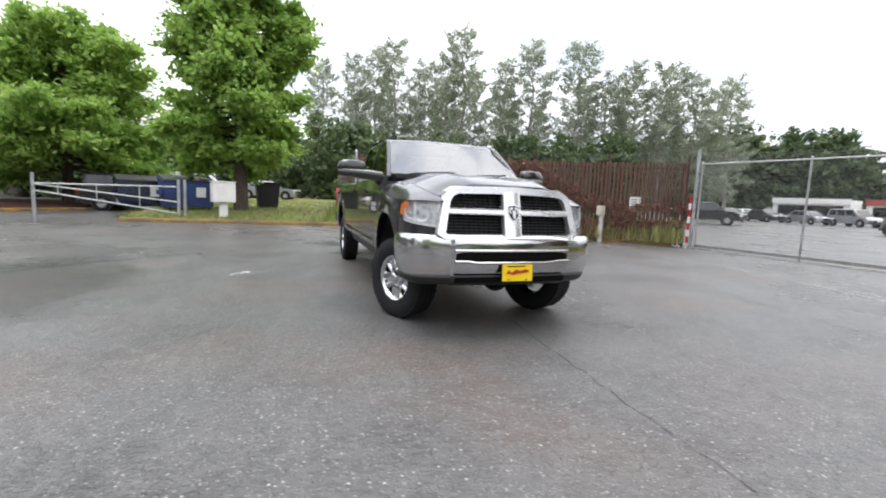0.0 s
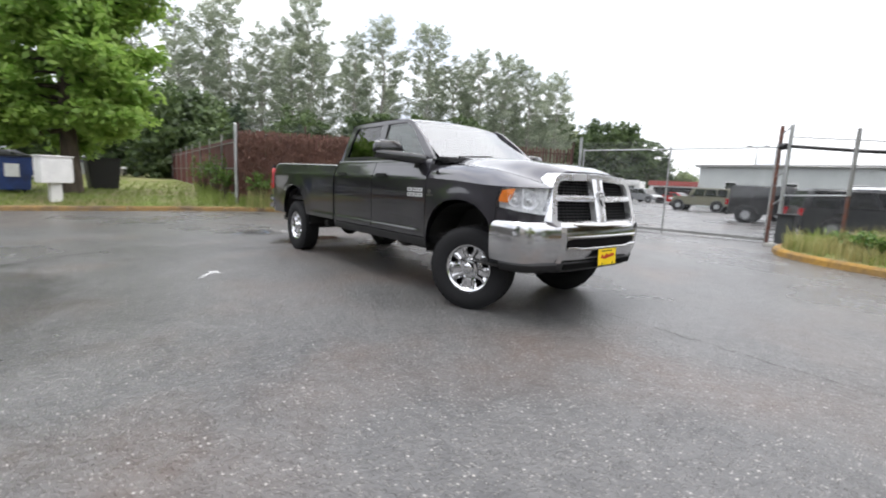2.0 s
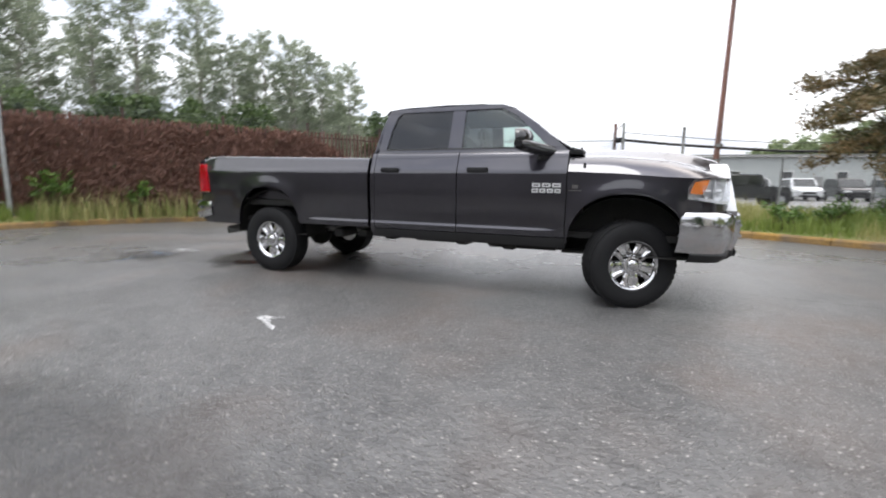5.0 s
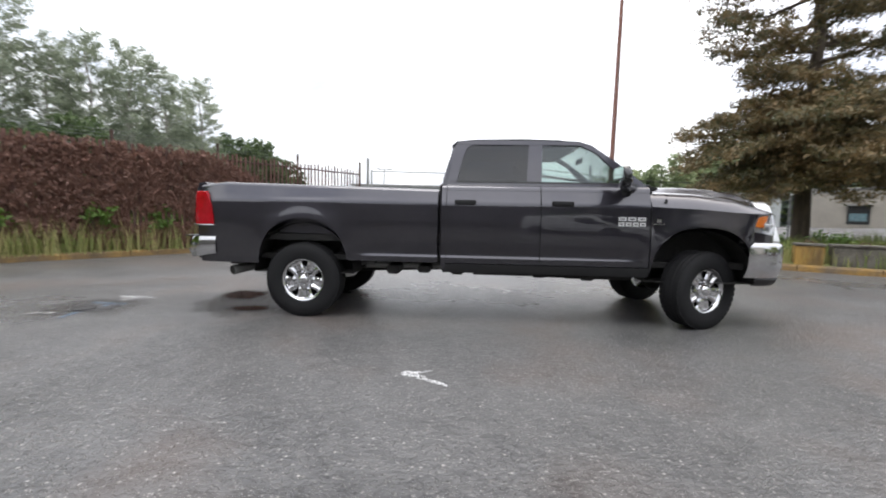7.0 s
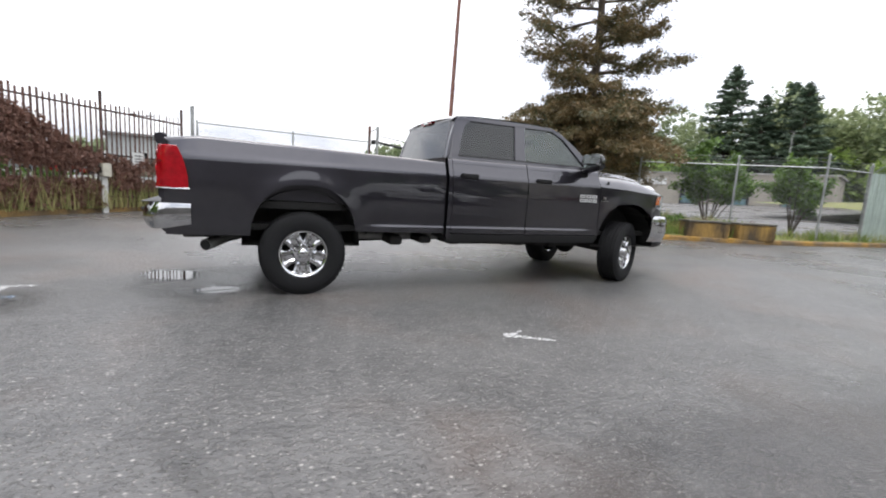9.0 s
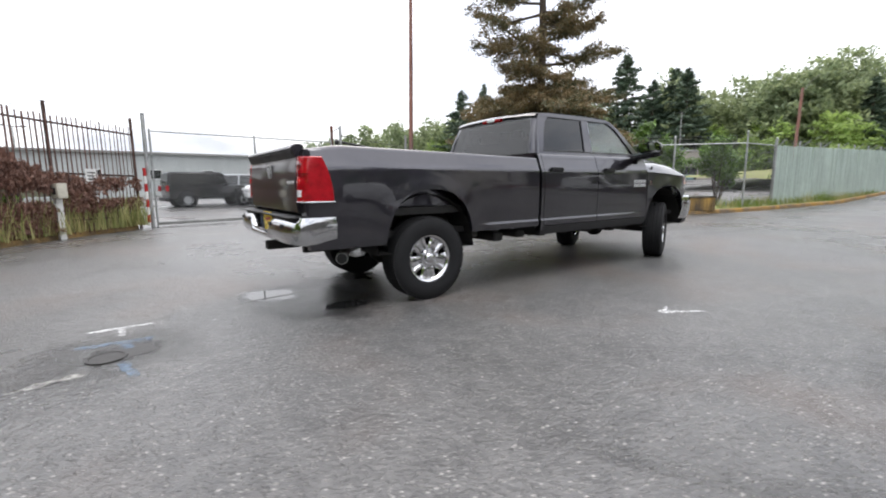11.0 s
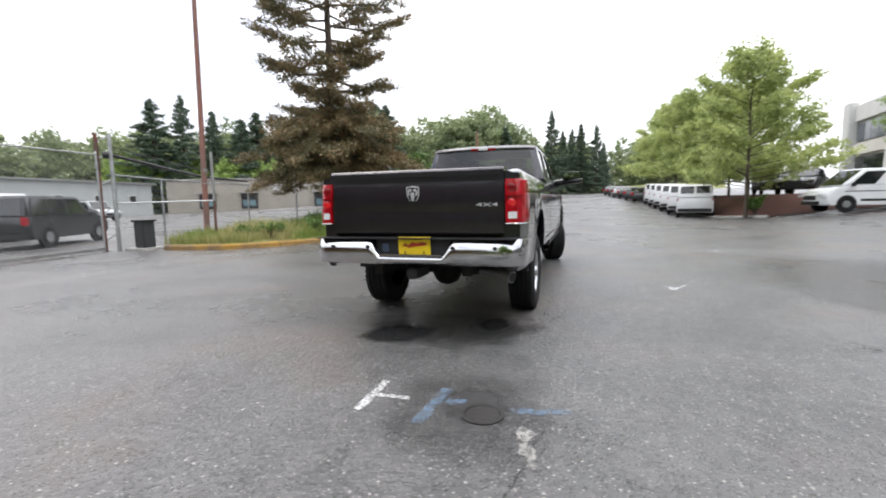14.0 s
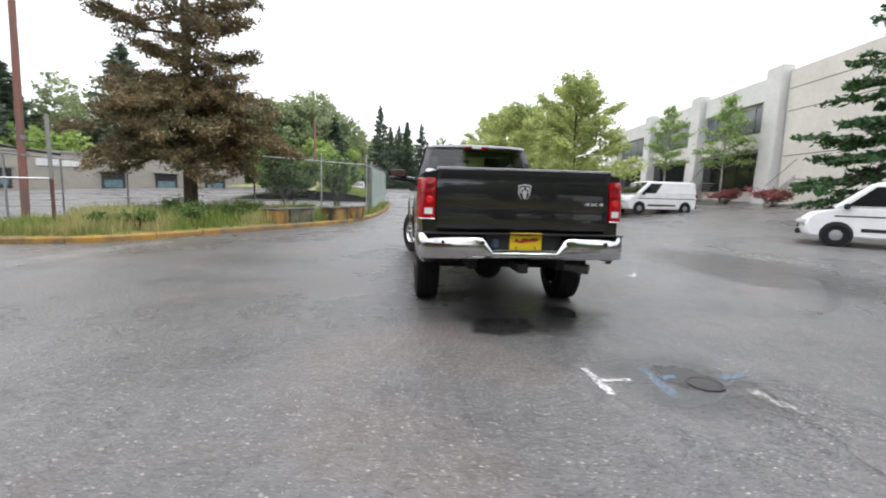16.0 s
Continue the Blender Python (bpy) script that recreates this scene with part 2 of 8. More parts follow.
def asphalt_mat():
    """Worn, rain-wet asphalt: pale aggregate, damp patches, fine relief."""
    m = bpy.data.materials.new("wet_asphalt")
    m.use_nodes = True
    n, l = m.node_tree.nodes, m.node_tree.links
    b = n["Principled BSDF"]
    pos = n.new("ShaderNodeNewGeometry").outputs["Position"]

    def noise_at(scale, detail=4.0, rough=0.55):
        t = n.new("ShaderNodeTexNoise")
        t.inputs["Scale"].default_value, t.inputs["Detail"].default_value, t.inputs["Roughness"].default_value = scale, detail, rough
        l.new(pos, t.inputs["Vector"])
        return t.outputs["Fac"]

    def ranged(v, a, c, lo, hi):
        r = n.new("ShaderNodeMapRange")
        r.inputs["From Min"].default_value, r.inputs["From Max"].default_value = a, c
        r.inputs["To Min"].default_value, r.inputs["To Max"].default_value = lo, hi
        l.new(v, r.inputs["Value"])
        return r.outputs[0]

    def blend(f, a, c):
        x = n.new("ShaderNodeMix")
        x.data_type = "RGBA"
        l.new(f, x.inputs["Factor"])
        for key, val in (("A", a), ("B", c)):
            if isinstance(val, tuple):
                x.inputs[key].default_value = (*val, 1)
            else:
                l.new(val, x.inputs[key])
        return x.outputs["Result"]

    damp = noise_at(0.22, 5.0, 0.6)
    patch = noise_at(0.9, 5.0, 0.6)
    warm = noise_at(0.5, 3.0)
    base = blend(ranged(patch, 0.35, 0.65, 0, 1), (0.056, 0.056, 0.057), (0.096, 0.095, 0.095))
    base = blend(ranged(warm, 0.50, 0.68, 0, 0.8), base, (0.102, 0.078, 0.067))
    coarse = noise_at(7.0, 4.0, 0.7)
    base = blend(ranged(coarse, 0.38, 0.62, 0, 0.45), base, (0.145, 0.142, 0.14))
    stones = n.new("ShaderNodeTexVoronoi")
    stones.inputs["Scale"].default_value = 58.0
    l.new(pos, stones.inputs["Vector"])
    spot = ranged(stones.outputs["Distance"], 0.12, 0.42, 1, 0)
    pick = n.new("ShaderNodeSeparateColor")
    l.new(stones.outputs["Color"], pick.inputs[0])
    pale = n.new("ShaderNodeMath")
    pale.operation = "MULTIPLY"
    l.new(spot, pale.inputs[0])
    l.new(ranged(pick.outputs[0], 0.45, 1.0, 0, 0.9), pale.inputs[1])
    base = blend(pale.outputs[0], base, (0.40, 0.38, 0.36))
    big = n.new("ShaderNodeTexVoronoi")
    big.inputs["Scale"].default_value = 33.0
    big.distance = "MANHATTAN"
    l.new(pos, big.inputs["Vector"])
    pick2 = n.new("ShaderNodeSeparateColor")
    l.new(big.outputs["Color"], pick2.inputs[0])
    chip = n.new("ShaderNodeMath")
    chip.operation = "MULTIPLY"
    l.new(ranged(big.outputs["Distance"], 0.10, 0.42, 1, 0), chip.inputs[0])
    l.new(ranged(pick2.outputs[1], 0.50, 0.95, 0, 0.95), chip.inputs[1])
    base = blend(chip.outputs[0], base, (0.52, 0.50, 0.47))
    l.new(base, b.inputs["Base Color"])
    l.new(ranged(damp, 0.38, 0.62, 0.23, 0.42), b.inputs["Roughness"])
    b.inputs["Specular IOR Level"].default_value = 0.5
    h = n.new("ShaderNodeMath")
    h.operation = "ADD"
    l.new(spot, h.inputs[0])
    l.new(ranged(noise_at(22.0, 4.0), 0.3, 0.7, 0, 1.0), h.inputs[1])
    bp = n.new("ShaderNodeBump")
    bp.inputs["Strength"].default_value, bp.inputs["Distance"].default_value = 0.8, 0.008
    l.new(h.outputs[0], bp.inputs["Height"])
    l.new(bp.outputs[0], b.inputs["Normal"])
    return m


ASPHALT = asphalt_mat()
GRASS_SOIL = mat("lawn_turf", (0.15, 0.19, 0.05), 0.9, var=0.25, scale=1.2, second=(0.18, 0.15, 0.065), bump=0.6, bump_scale=40)
GRASS_BLADE = leaf_mat("grass_blades", (0.24, 0.31, 0.07), (0.14, 0.19, 0.045), 0.35, 1.2)
STRAW_BLADE = leaf_mat("dry_grass_blades", (0.46, 0.40, 0.18), (0.24, 0.28, 0.09), 0.3, 0.9)
BARK_MULCH = mat("red_bark_mulch", (0.085, 0.026, 0.016), 0.95, var=0.35, scale=8, second=(0.045, 0.016, 0.012), bump=0.9, bump_scale=50)
CONCRETE = mat("grey_concrete", (0.33, 0.32, 0.30), 0.85, var=0.15, scale=1.5, bump=0.3, bump_scale=80)
KERB_YELLOW = mat("worn_yellow_kerb_paint", (0.32, 0.18, 0.035), 0.85, var=0.25, scale=1.6, second=(0.11, 0.085, 0.06), bump=0.4)
KERB_PLAIN = mat("weathered_kerb", (0.26, 0.165, 0.06), 0.9, var=0.25, scale=2.5, second=(0.12, 0.085, 0.05), bump=0.4)
BLOCK = mat("rust_stained_concrete_block", (0.36, 0.22, 0.06), 0.85, var=0.25, scale=2.2, second=(0.07, 0.05, 0.03), bump=0.4, stretch=(1, 1, 0.35))
BLOCK_GREY = mat("dark_weathered_concrete", (0.17, 0.16, 0.13), 0.9, var=0.3, scale=3, second=(0.07, 0.06, 0.05), bump=0.4)
FENCE_IRON = mat("brown_painted_iron", (0.06, 0.032, 0.026), 0.7, var=0.2, scale=3)
SLAT_BROWN = mat("red_brown_weathered_slat", (0.140, 0.068, 0.052), 0.8, var=0.2, scale=1.0, second=(0.10, 0.057, 0.046), per_object=0.12, stretch=(4, 4, 0.6))
MAROON = mat("maroon_painted_panel", (0.135, 0.022, 0.022), 0.6, var=0.15, scale=0.8, second=(0.085, 0.022, 0.02), per_object=0.15, stretch=(2, 2, 0.6))
SLAT_GREY = mat("grey_green_privacy_slat", (0.36, 0.43, 0.39), 0.5, var=0.1, scale=0.7, per_object=0.12)
GALV = mat("galvanised_steel", (0.42, 0.43, 0.43), 0.45, 0.7, var=0.15, scale=6)
GALV_DULL = mat("dull_galvanised_steel", (0.27, 0.27, 0.26), 0.55, 0.5, var=0.15, scale=5)
RUST = mat("rust_primer_post", (0.15, 0.055, 0.035), 0.75, 0.1, var=0.2, scale=5, second=(0.10, 0.06, 0.05))
WIRE = mat("chain_link_wire", (0.20, 0.205, 0.21), 0.5, 0.6, var=0.1)
POLE_WOOD = mat("red_brown_pole_wood", (0.26, 0.115, 0.085), 0.8, var=0.2, scale=2, second=(0.17, 0.105, 0.09), stretch=(6, 6, 0.5), bump=0.4)
BARK = mat("tree_bark", (0.085, 0.066, 0.05), 0.95, var=0.3, scale=3, stretch=(4, 4, 0.8), bump=0.9, bump_scale=25)
BARK_PALE = mat("pale_grey_bark", (0.30, 0.28, 0.25), 0.9, var=0.3, scale=2.5, stretch=(3, 3, 1), bump=0.5, bump_scale=25)
BLACK_PLASTIC = mat("black_plastic", (0.014, 0.014, 0.015), 0.5, var=0.1, scale=6)
# near-black without gloss, painted for the shade inside bumper openings
RECESS_SHADE = mat("black_recess_shade", (0.004, 0.004, 0.004), 0.9, var=0.1, spec=0.1)
BLACK_TEXT = mat("black_print", (0.012, 0.012, 0.012), 0.6, var=0.05)
RUBBER = mat("tyre_rubber", (0.011, 0.011, 0.012), 0.8, var=0.15, scale=10, bump=0.2, bump_scale=150, spec=0.3)
CHROME = mat("chrome", (0.62, 0.62, 0.63), 0.07, 1.0, var=0.03, scale=4, rough_var=0.4)
GRILLE_CHROME = mat("satin_grille_chrome", (0.74, 0.74, 0.75), 0.26, 0.75, var=0.03, scale=4, rough_var=0.3)
CHROME_BRUSHED = mat("bumper_chrome", (0.57, 0.57, 0.58), 0.12, 1.0, var=0.05, scale=3, rough_var=0.4)
STEEL_DARK = mat("dark_underbody_steel", (0.018, 0.017, 0.016), 0.7, 0.2, var=0.3, scale=6)
WHITE_PAINT = mat("white_car_paint", (0.82, 0.83, 0.84), 0.25, var=0.04, scale=2, coat=0.5)
WHITE_STEEL = mat("white_painted_metal", (0.70, 0.70, 0.68), 0.5, var=0.07, scale=3)
TRUCK_PAINT = mat("dark_grey_metallic_paint", (0.042, 0.0395, 0.049), 0.38, 1.0, var=0.04, scale=1.5, coat=1.0, rough_var=0.05, coat_ior=1.7)
DARK_GLASS = mat("dark_tinted_glass", (0.012, 0.014, 0.015), 0.05, var=0.05, spec=0.8)
SMOKE_GLASS = glass("smoked_privacy_glass", (0.25, 0.26, 0.27), 0.02, 0.07)
CLEAR_GLASS = glass("green_tinted_window_glass", (0.80, 0.86, 0.84), 0.02, 0.07)
SCREEN_GLASS = glass("windscreen_glass", (0.72, 0.80, 0.78), 0.02, 0.31)
REFLECTOR = mat("satin_silver_reflector", (0.92, 0.92, 0.93), 0.3, 0.15, var=0.10, scale=26, second=(0.62, 0.62, 0.64))
SATIN = mat("satin_silver_badge", (0.72, 0.72, 0.73), 0.3, 0.35, var=0.04, scale=18)
LAMP_GLASS = glass("clear_lamp_lens", (0.95, 0.96, 0.97), 0.03, 0.08)
RED_LENS = mat("red_lamp_lens", (0.34, 0.004, 0.010), 0.15, var=0.22, scale=14, coat=0.4)
DEEP_RED = mat("deep_red_lamp_lens", (0.20, 0.004, 0.008), 0.12, var=0.2, scale=30, coat=1.0)
BRIGHT_RED = mat("bright_red_lamp_lens", (0.72, 0.02, 0.025), 0.12, var=0.15, scale=40, coat=1.0)
WHITE_LENS = mat("white_lamp_lens", (0.75, 0.76, 0.76), 0.15, var=0.08, scale=20, coat=1.0)
AMBER_LENS = mat("amber_lamp_lens", (0.75, 0.20, 0.02), 0.15, var=0.1, scale=25, coat=1.0)
YELLOW_PLATE = mat("yellow_dealer_plate", (0.85, 0.60, 0.01), 0.4, var=0.04, scale=8)
RED_INK = mat("red_print", (0.40, 0.03, 0.01), 0.5, var=0.05)


def patchy(name, color, rough, cover, scale=30.0, rim=False, spec=0.5, bump=0.0, metal=0.0):
    """A thin worn layer: noise eats holes into it; with rim it also fades towards the edge of a unit disc."""
    m = mat(name, color, rough, metal, var=0.15, scale=8, spec=spec, bump=bump, bump_scale=90)
    n, l = m.node_tree.nodes, m.node_tree.links
    out = n["Material Output"]
    nz = n.new("ShaderNodeTexNoise")
    nz.inputs["Scale"].default_value, nz.inputs["Detail"].default_value, nz.inputs["Roughness"].default_value = scale, 5.0, 0.65
    l.new(n.new("ShaderNodeNewGeometry").outputs["Position"], nz.inputs["Vector"])
    value = nz.outputs["Fac"]
    if rim:
        length = n.new("ShaderNodeVectorMath")
        length.operation = "LENGTH"
        l.new(n.new("ShaderNodeTexCoord").outputs["Object"], length.inputs[0])
        fade = n.new("ShaderNodeMapRange")
        fade.inputs["From Min"].default_value, fade.inputs["From Max"].default_value = 0.35, 1.0
        fade.inputs["To Min"].default_value, fade.inputs["To Max"].default_value = 0.38, -0.5
        l.new(length.outputs["Value"], fade.inputs["Value"])
        add = n.new("ShaderNodeMath")
        l.new(value, add.inputs[0])
        l.new(fade.outputs[0], add.inputs[1])
        value = add.outputs[0]
    edge = n.new("ShaderNodeMapRange")
    edge.inputs["From Min"].default_value, edge.inputs["From Max"].default_value = (0.40, 0.75) if rim else (0.36, 0.58)
    edge.inputs["To Max"].default_value = cover
    l.new(value, edge.inputs["Value"])
    clear, mix = n.new("ShaderNodeBsdfTransparent"), n.new("ShaderNodeMixShader")
    l.new(edge.outputs[0], mix.inputs[0])
    l.new(clear.outputs[0], mix.inputs[1])
    l.new(n["Principled BSDF"].outputs[0], mix.inputs[2])
    l.new(mix.outputs[0], out.inputs["Surface"])
    return m


# ---- ground ----
def ramp(a, b, v):
    t = min(1.0, max(0.0, (v - a) / (b - a)))
    return t * t * (3 - 2 * t)


def ground_z(x, y):
    """Level yard; the road climbs gently eastwards and the drive rises towards the office."""
    road = 0.035 * min(max(x - 26.0, 0.0), 60.0) * ramp(-60.0, -30.0, y) * (1 - ramp(30.0, 60.0, y))
    drive = 0.08 * min(max(-y - 8.2, 0.0), 18.0) * ramp(4.0, 16.0, x) * (1 - 0.6 * ramp(26.0, 50.0, x))
    return road + drive


def spaced(lo, hi, step):
    near = np.arange(lo, hi + 0.01, step)
    far = np.array([25, 70, 160, 400, 1000, 2500.0])
    return np.concatenate([lo - far[::-1], near, hi + far])


g = Geo()
g.sheet([[(x, y, ground_z(x, y)) for y in spaced(-50, 60, 2.0)] for x in spaced(-50, 70, 2.0)])
ground = part("ground", g, ASPHALT, label="rain-wet worn grey asphalt yard and road", smooth=60, fix=False)
tagged(ground, category="asphalt", kind="structure")


def smooth_line(pts, step=0.5):
    """Points at even steps along a Catmull-Rom line."""
    p = [Vector(q) for q in pts]
    p = [2 * p[0] - p[1]] + p + [2 * p[-1] - p[-2]]
    out = []
    for i in range(1, len(p) - 2):
        a, b, c, d = p[i - 1 : i + 3]
        k = max(2, int((c - b).length / step))
        for j in range(k):
            t = j / k
            out.append(0.5 * (2 * b + (c - a) * t + (2 * a - 5 * b + 4 * c - d) * t * t + (3 * b - a - 3 * c + d) * t**3))
    return out + [p[-2]]


def kerb_stones(name, pts, inward, material, label, height=0.14, width=0.16, stone=1.2):
    """A kerb of stones end to end along a line; inward: +1 when the bed lies to the left of the line."""
    holder = thing(name, label, "kerb", kind="structure")
    line = smooth_line([(*p, 0) for p in pts], 0.4)
    group = []
    run = 0.0
    for a, b in zip(line, line[1:]):
        group.append((a, b))
        run += (b - a).length
        if run >= stone:
            build_stone(group, inward, material, holder, height, width)
            group, run = [], 0.0
    if group:
        build_stone(group, inward, material, holder, height, width)
    return line


def build_stone(group, inward, material, holder, height, width):
    g = Geo()
    rings = []
    pts = [group[0][0]] + [b for _, b in group]
    pts = [pts[0].lerp(pts[1], 0.015)] + pts[1:-1] + [pts[-1].lerp(pts[-2], 0.015)]
    for i, p in enumerate(pts):
        d = (pts[min(i + 1, len(pts) - 1)] - pts[max(i - 1, 0)]).normalized()
        q = Vector((-d.y, d.x, 0)) * inward
        z = ground_z(p.x, p.y)
        prof = ((0.0, -0.05), (0.02, height * 0.75), (0.06, height), (width, height + 0.005), (width, -0.05))
        rings.append([(p.x + q.x * u, p.y + q.y * u, z + h) for u, h in prof])
    g.loft(rings)
    part("kerb_stone", g, material, holder, smooth=30)


def blades(spots, height, width, seed, lean=0.35):
    """Grass: three-sided blades at spots of (x, y, z, tall)."""
    rng = np.random.default_rng(seed)
    k = len(spots)
    s = np.array(spots)
    a = rng.uniform(0, 2 * np.pi, k)
    h = height * s[:, 3] * rng.uniform(0.6, 1.25, k)
    w = width * rng.uniform(0.7, 1.3, k)
    la, ll = rng.uniform(0, 2 * np.pi, k), lean * h * rng.uniform(0.3, 1.3, k)
    base = s[:, :3]
    side = np.stack([np.cos(a) * w, np.sin(a) * w, 0 * w], 1)
    tip = base + np.stack([np.cos(la) * ll, np.sin(la) * ll, h], 1)
    mid = base + np.stack([np.cos(la) * ll * 0.35, np.sin(la) * ll * 0.35, h * 0.6], 1)
    v = np.stack([base - side, base + side, mid + side * 0.7, mid - side * 0.7, tip], 1).reshape(-1, 3)
    i = np.arange(k)[:, None] * 5
    g = Geo()
    g.v = [tuple(p) for p in v]
    g.f = [tuple(q) for q in (i + np.array([0, 1, 2, 3])).tolist()] + [tuple(q) for q in (i + np.array([3, 2, 4])).tolist()]
    return g


# west lawn behind its kerb, rising towards the trees
WEST = [(-9.4, -7.6), (-9.3, -6.0), (-9.2, -4.3), (-9.0, -1.0), (-8.5, 1.2), (-7.6, 2.7), (-6.6, 4.0), (-5.5, 5.6), (-4.5, 7.0), (-3.5, 8.3), (-2.8, 9.15), (-2.25, 9.7)]
west_line = kerb_stones("kerb_west", WEST, 1, KERB_PLAIN, "low weathered kerb with moss along the lawn")


def lawn_z(d):
    return 0.13 + 0.26 * (1 - math.exp(-d / 1.6)) + 0.012 * min(d, 40.0)


rows = []
lawn_spots = []
rng = np.random.default_rng(4)
for i, p in enumerate(west_line):
    d = (west_line[min(i + 1, len(west_line) - 1)] - west_line[max(i - 1, 0)]).normalized()
    q = (Vector((-d.y, d.x, 0)) * 0.45 + Vector((-1, 0.18, 0)) * 0.55).normalized()
    reach = 1.0 if p.y < 7 else max(0.06, (10.3 - p.y) / 4.2)
    rows.append([(p.x + q.x * (u + 0.15), p.y + q.y * (u + 0.15), lawn_z(u)) for u in (w * reach for w in (0, 0.4, 0.9, 1.6, 2.6, 4.2, 7.0, 12.0, 22.0, 45.0))])
    for _ in range(520):
        u = reach * (rng.random() ** 1.7) * 17
        jig = rng.uniform(-0.3, 0.3)
        tall = 1.0 if p.y < -0.5 else 3.6
        lawn_spots.append((p.x + q.x * (u + 0.2) + d.x * jig, p.y + q.y * (u + 0.2) + d.y * jig, lawn_z(u) - 0.01, tall))
g = Geo().sheet(rows)
lawn = tagged(part("lawn_west", g, GRASS_SOIL, label="rising lawn of short yellow-green grass", smooth=60, fix=False), category="lawn", kind="structure")
tagged(part("grass", blades(lawn_spots, 0.11, 0.009, 1), GRASS_BLADE, label="yellow-green grass, taller and seeding beside the fence", fix=False), category="grass", kind="stuff")

seed_spots = []
for i, p in enumerate(west_line):
    if p.y < 0.5:
        continue
    for _ in range(210):
        u = rng.random() ** 1.3 * min(1.6, max(0.1, (10.2 - p.y) / 3))
        seed_spots.append((p.x - u * 0.85 + rng.uniform(-0.25, 0.25), p.y + u * 0.5 + rng.uniform(-0.25, 0.25), lawn_z(u) - 0.02, rng.uniform(0.5, 1.2)))
tagged(part("dry_grass", blades(seed_spots, 0.70, 0.009, 9), STRAW_BLADE, label="tall straw-yellow seeding grass beside the brown fence", fix=False), category="grass", kind="stuff")

# east verge round the pine, with a yellow kerb
EAST = [(4.35, 9.7), (4.45, 8.7), (4.9, 7.7), (5.8, 6.95), (7.3, 6.1), (9.3, 4.9), (11.4, 3.8), (13.4, 3.1), (15.7, 2.65), (19.0, 2.4), (26.0, 2.2), (34.0, 2.1)]
east_line = kerb_stones("kerb_east", EAST, 1, KERB_YELLOW, "low kerb with worn yellow paint along the verge")


def verge_z(d):
    return 0.13 + 0.16 * (1 - math.exp(-d / 1.5))


rows, spots, dry = [], [], []
for i, p in enumerate(east_line):
    d = (east_line[min(i + 1, len(east_line) - 1)] - east_line[max(i - 1, 0)]).normalized()
    q = Vector((-d.y, d.x, 0))
    reach = min(1.0, 0.35 + 0.22 * max(0, p.x - 4.6)) if p.x < 14 else max(0.14, 1 - 0.35 * (p.x - 14))
    rows.append([(p.x + q.x * (u + 0.15), p.y + q.y * (u + 0.15), verge_z(u)) for u in (w * reach for w in (0, 0.3, 0.7, 1.3, 2.2, 3.4, 4.6, 5.6))])
    for _ in range(620 if p.x < 15 else 60):
        u = reach * rng.random() * 5.4
        jig = rng.uniform(-0.25, 0.25)
        lush = noise.noise(Vector((p.x * 0.5 + u * 0.3, u * 0.6, 3.1)))
        s = (p.x + q.x * (u + 0.2) + d.x * jig, p.y + q.y * (u + 0.2) + d.y * jig, verge_z(u) - 0.01, 0.55 + 1.1 * abs(lush) + 0.5 * rng.random() ** 4)
        (spots if lush > 0.0 else dry).append(s)
g = Geo().sheet(rows)
tagged(part("verge_east", g, GRASS_SOIL, label="grassy verge under the pine tree", smooth=60, fix=False), category="verge", kind="structure")
tagged(part("grass", blades(spots, 0.40, 0.011, 2), GRASS_BLADE, label="rank green grass and weeds on the verge", fix=False), category="grass", kind="stuff")
tagged(part("dry_grass", blades(dry, 0.42, 0.008, 3), STRAW_BLADE, label="straw-yellow seeding grass on the verge", fix=False), category="grass", kind="stuff")


# green banks along the far road and at its end
rows = [[(x, 3.0 + 0.08 * (x - 36.0) + u, ground_z(x, 3.0) + 0.02 + 1.1 * (1 - math.exp(-u / 3.5))) for u in (0, 0.5, 1.2, 2.5, 4.5, 8.0, 14.0)] for x in np.linspace(36.2, 116.0, 21)]
tagged(part("verge_road", Geo().sheet(rows), GRASS_SOIL, label="grassy bank along the far side of the road", smooth=60, fix=False), category="verge", kind="structure")
rows = [[(112.0 + u, y, ground_z(112.0, y) + 0.02 + 2.2 * (1 - math.exp(-u / 6.0))) for u in (0, 1.0, 2.5, 5.0, 9.0, 16.0)] for y in np.linspace(-32.0, 9.0, 15)]
tagged(part("verge_road_end", Geo().sheet(rows), GRASS_SOIL, label="grassy bank closing the end of the road", smooth=60, fix=False), category="verge", kind="structure")
bank = []
for _ in range(9000):
    x, u = 36.5 + 60.0 * rng.random() ** 1.6, 6.0 * rng.random()
    bank.append((x, 3.0 + 0.08 * (x - 36.0) + u, ground_z(x, 3.0) + 1.1 * (1 - math.exp(-u / 3.5)), rng.uniform(0.5, 1.3)))
tagged(part("grass", blades(bank, 0.45, 0.02, 12), GRASS_BLADE, label="rank green grass on the road bank", fix=False), category="grass", kind="stuff")


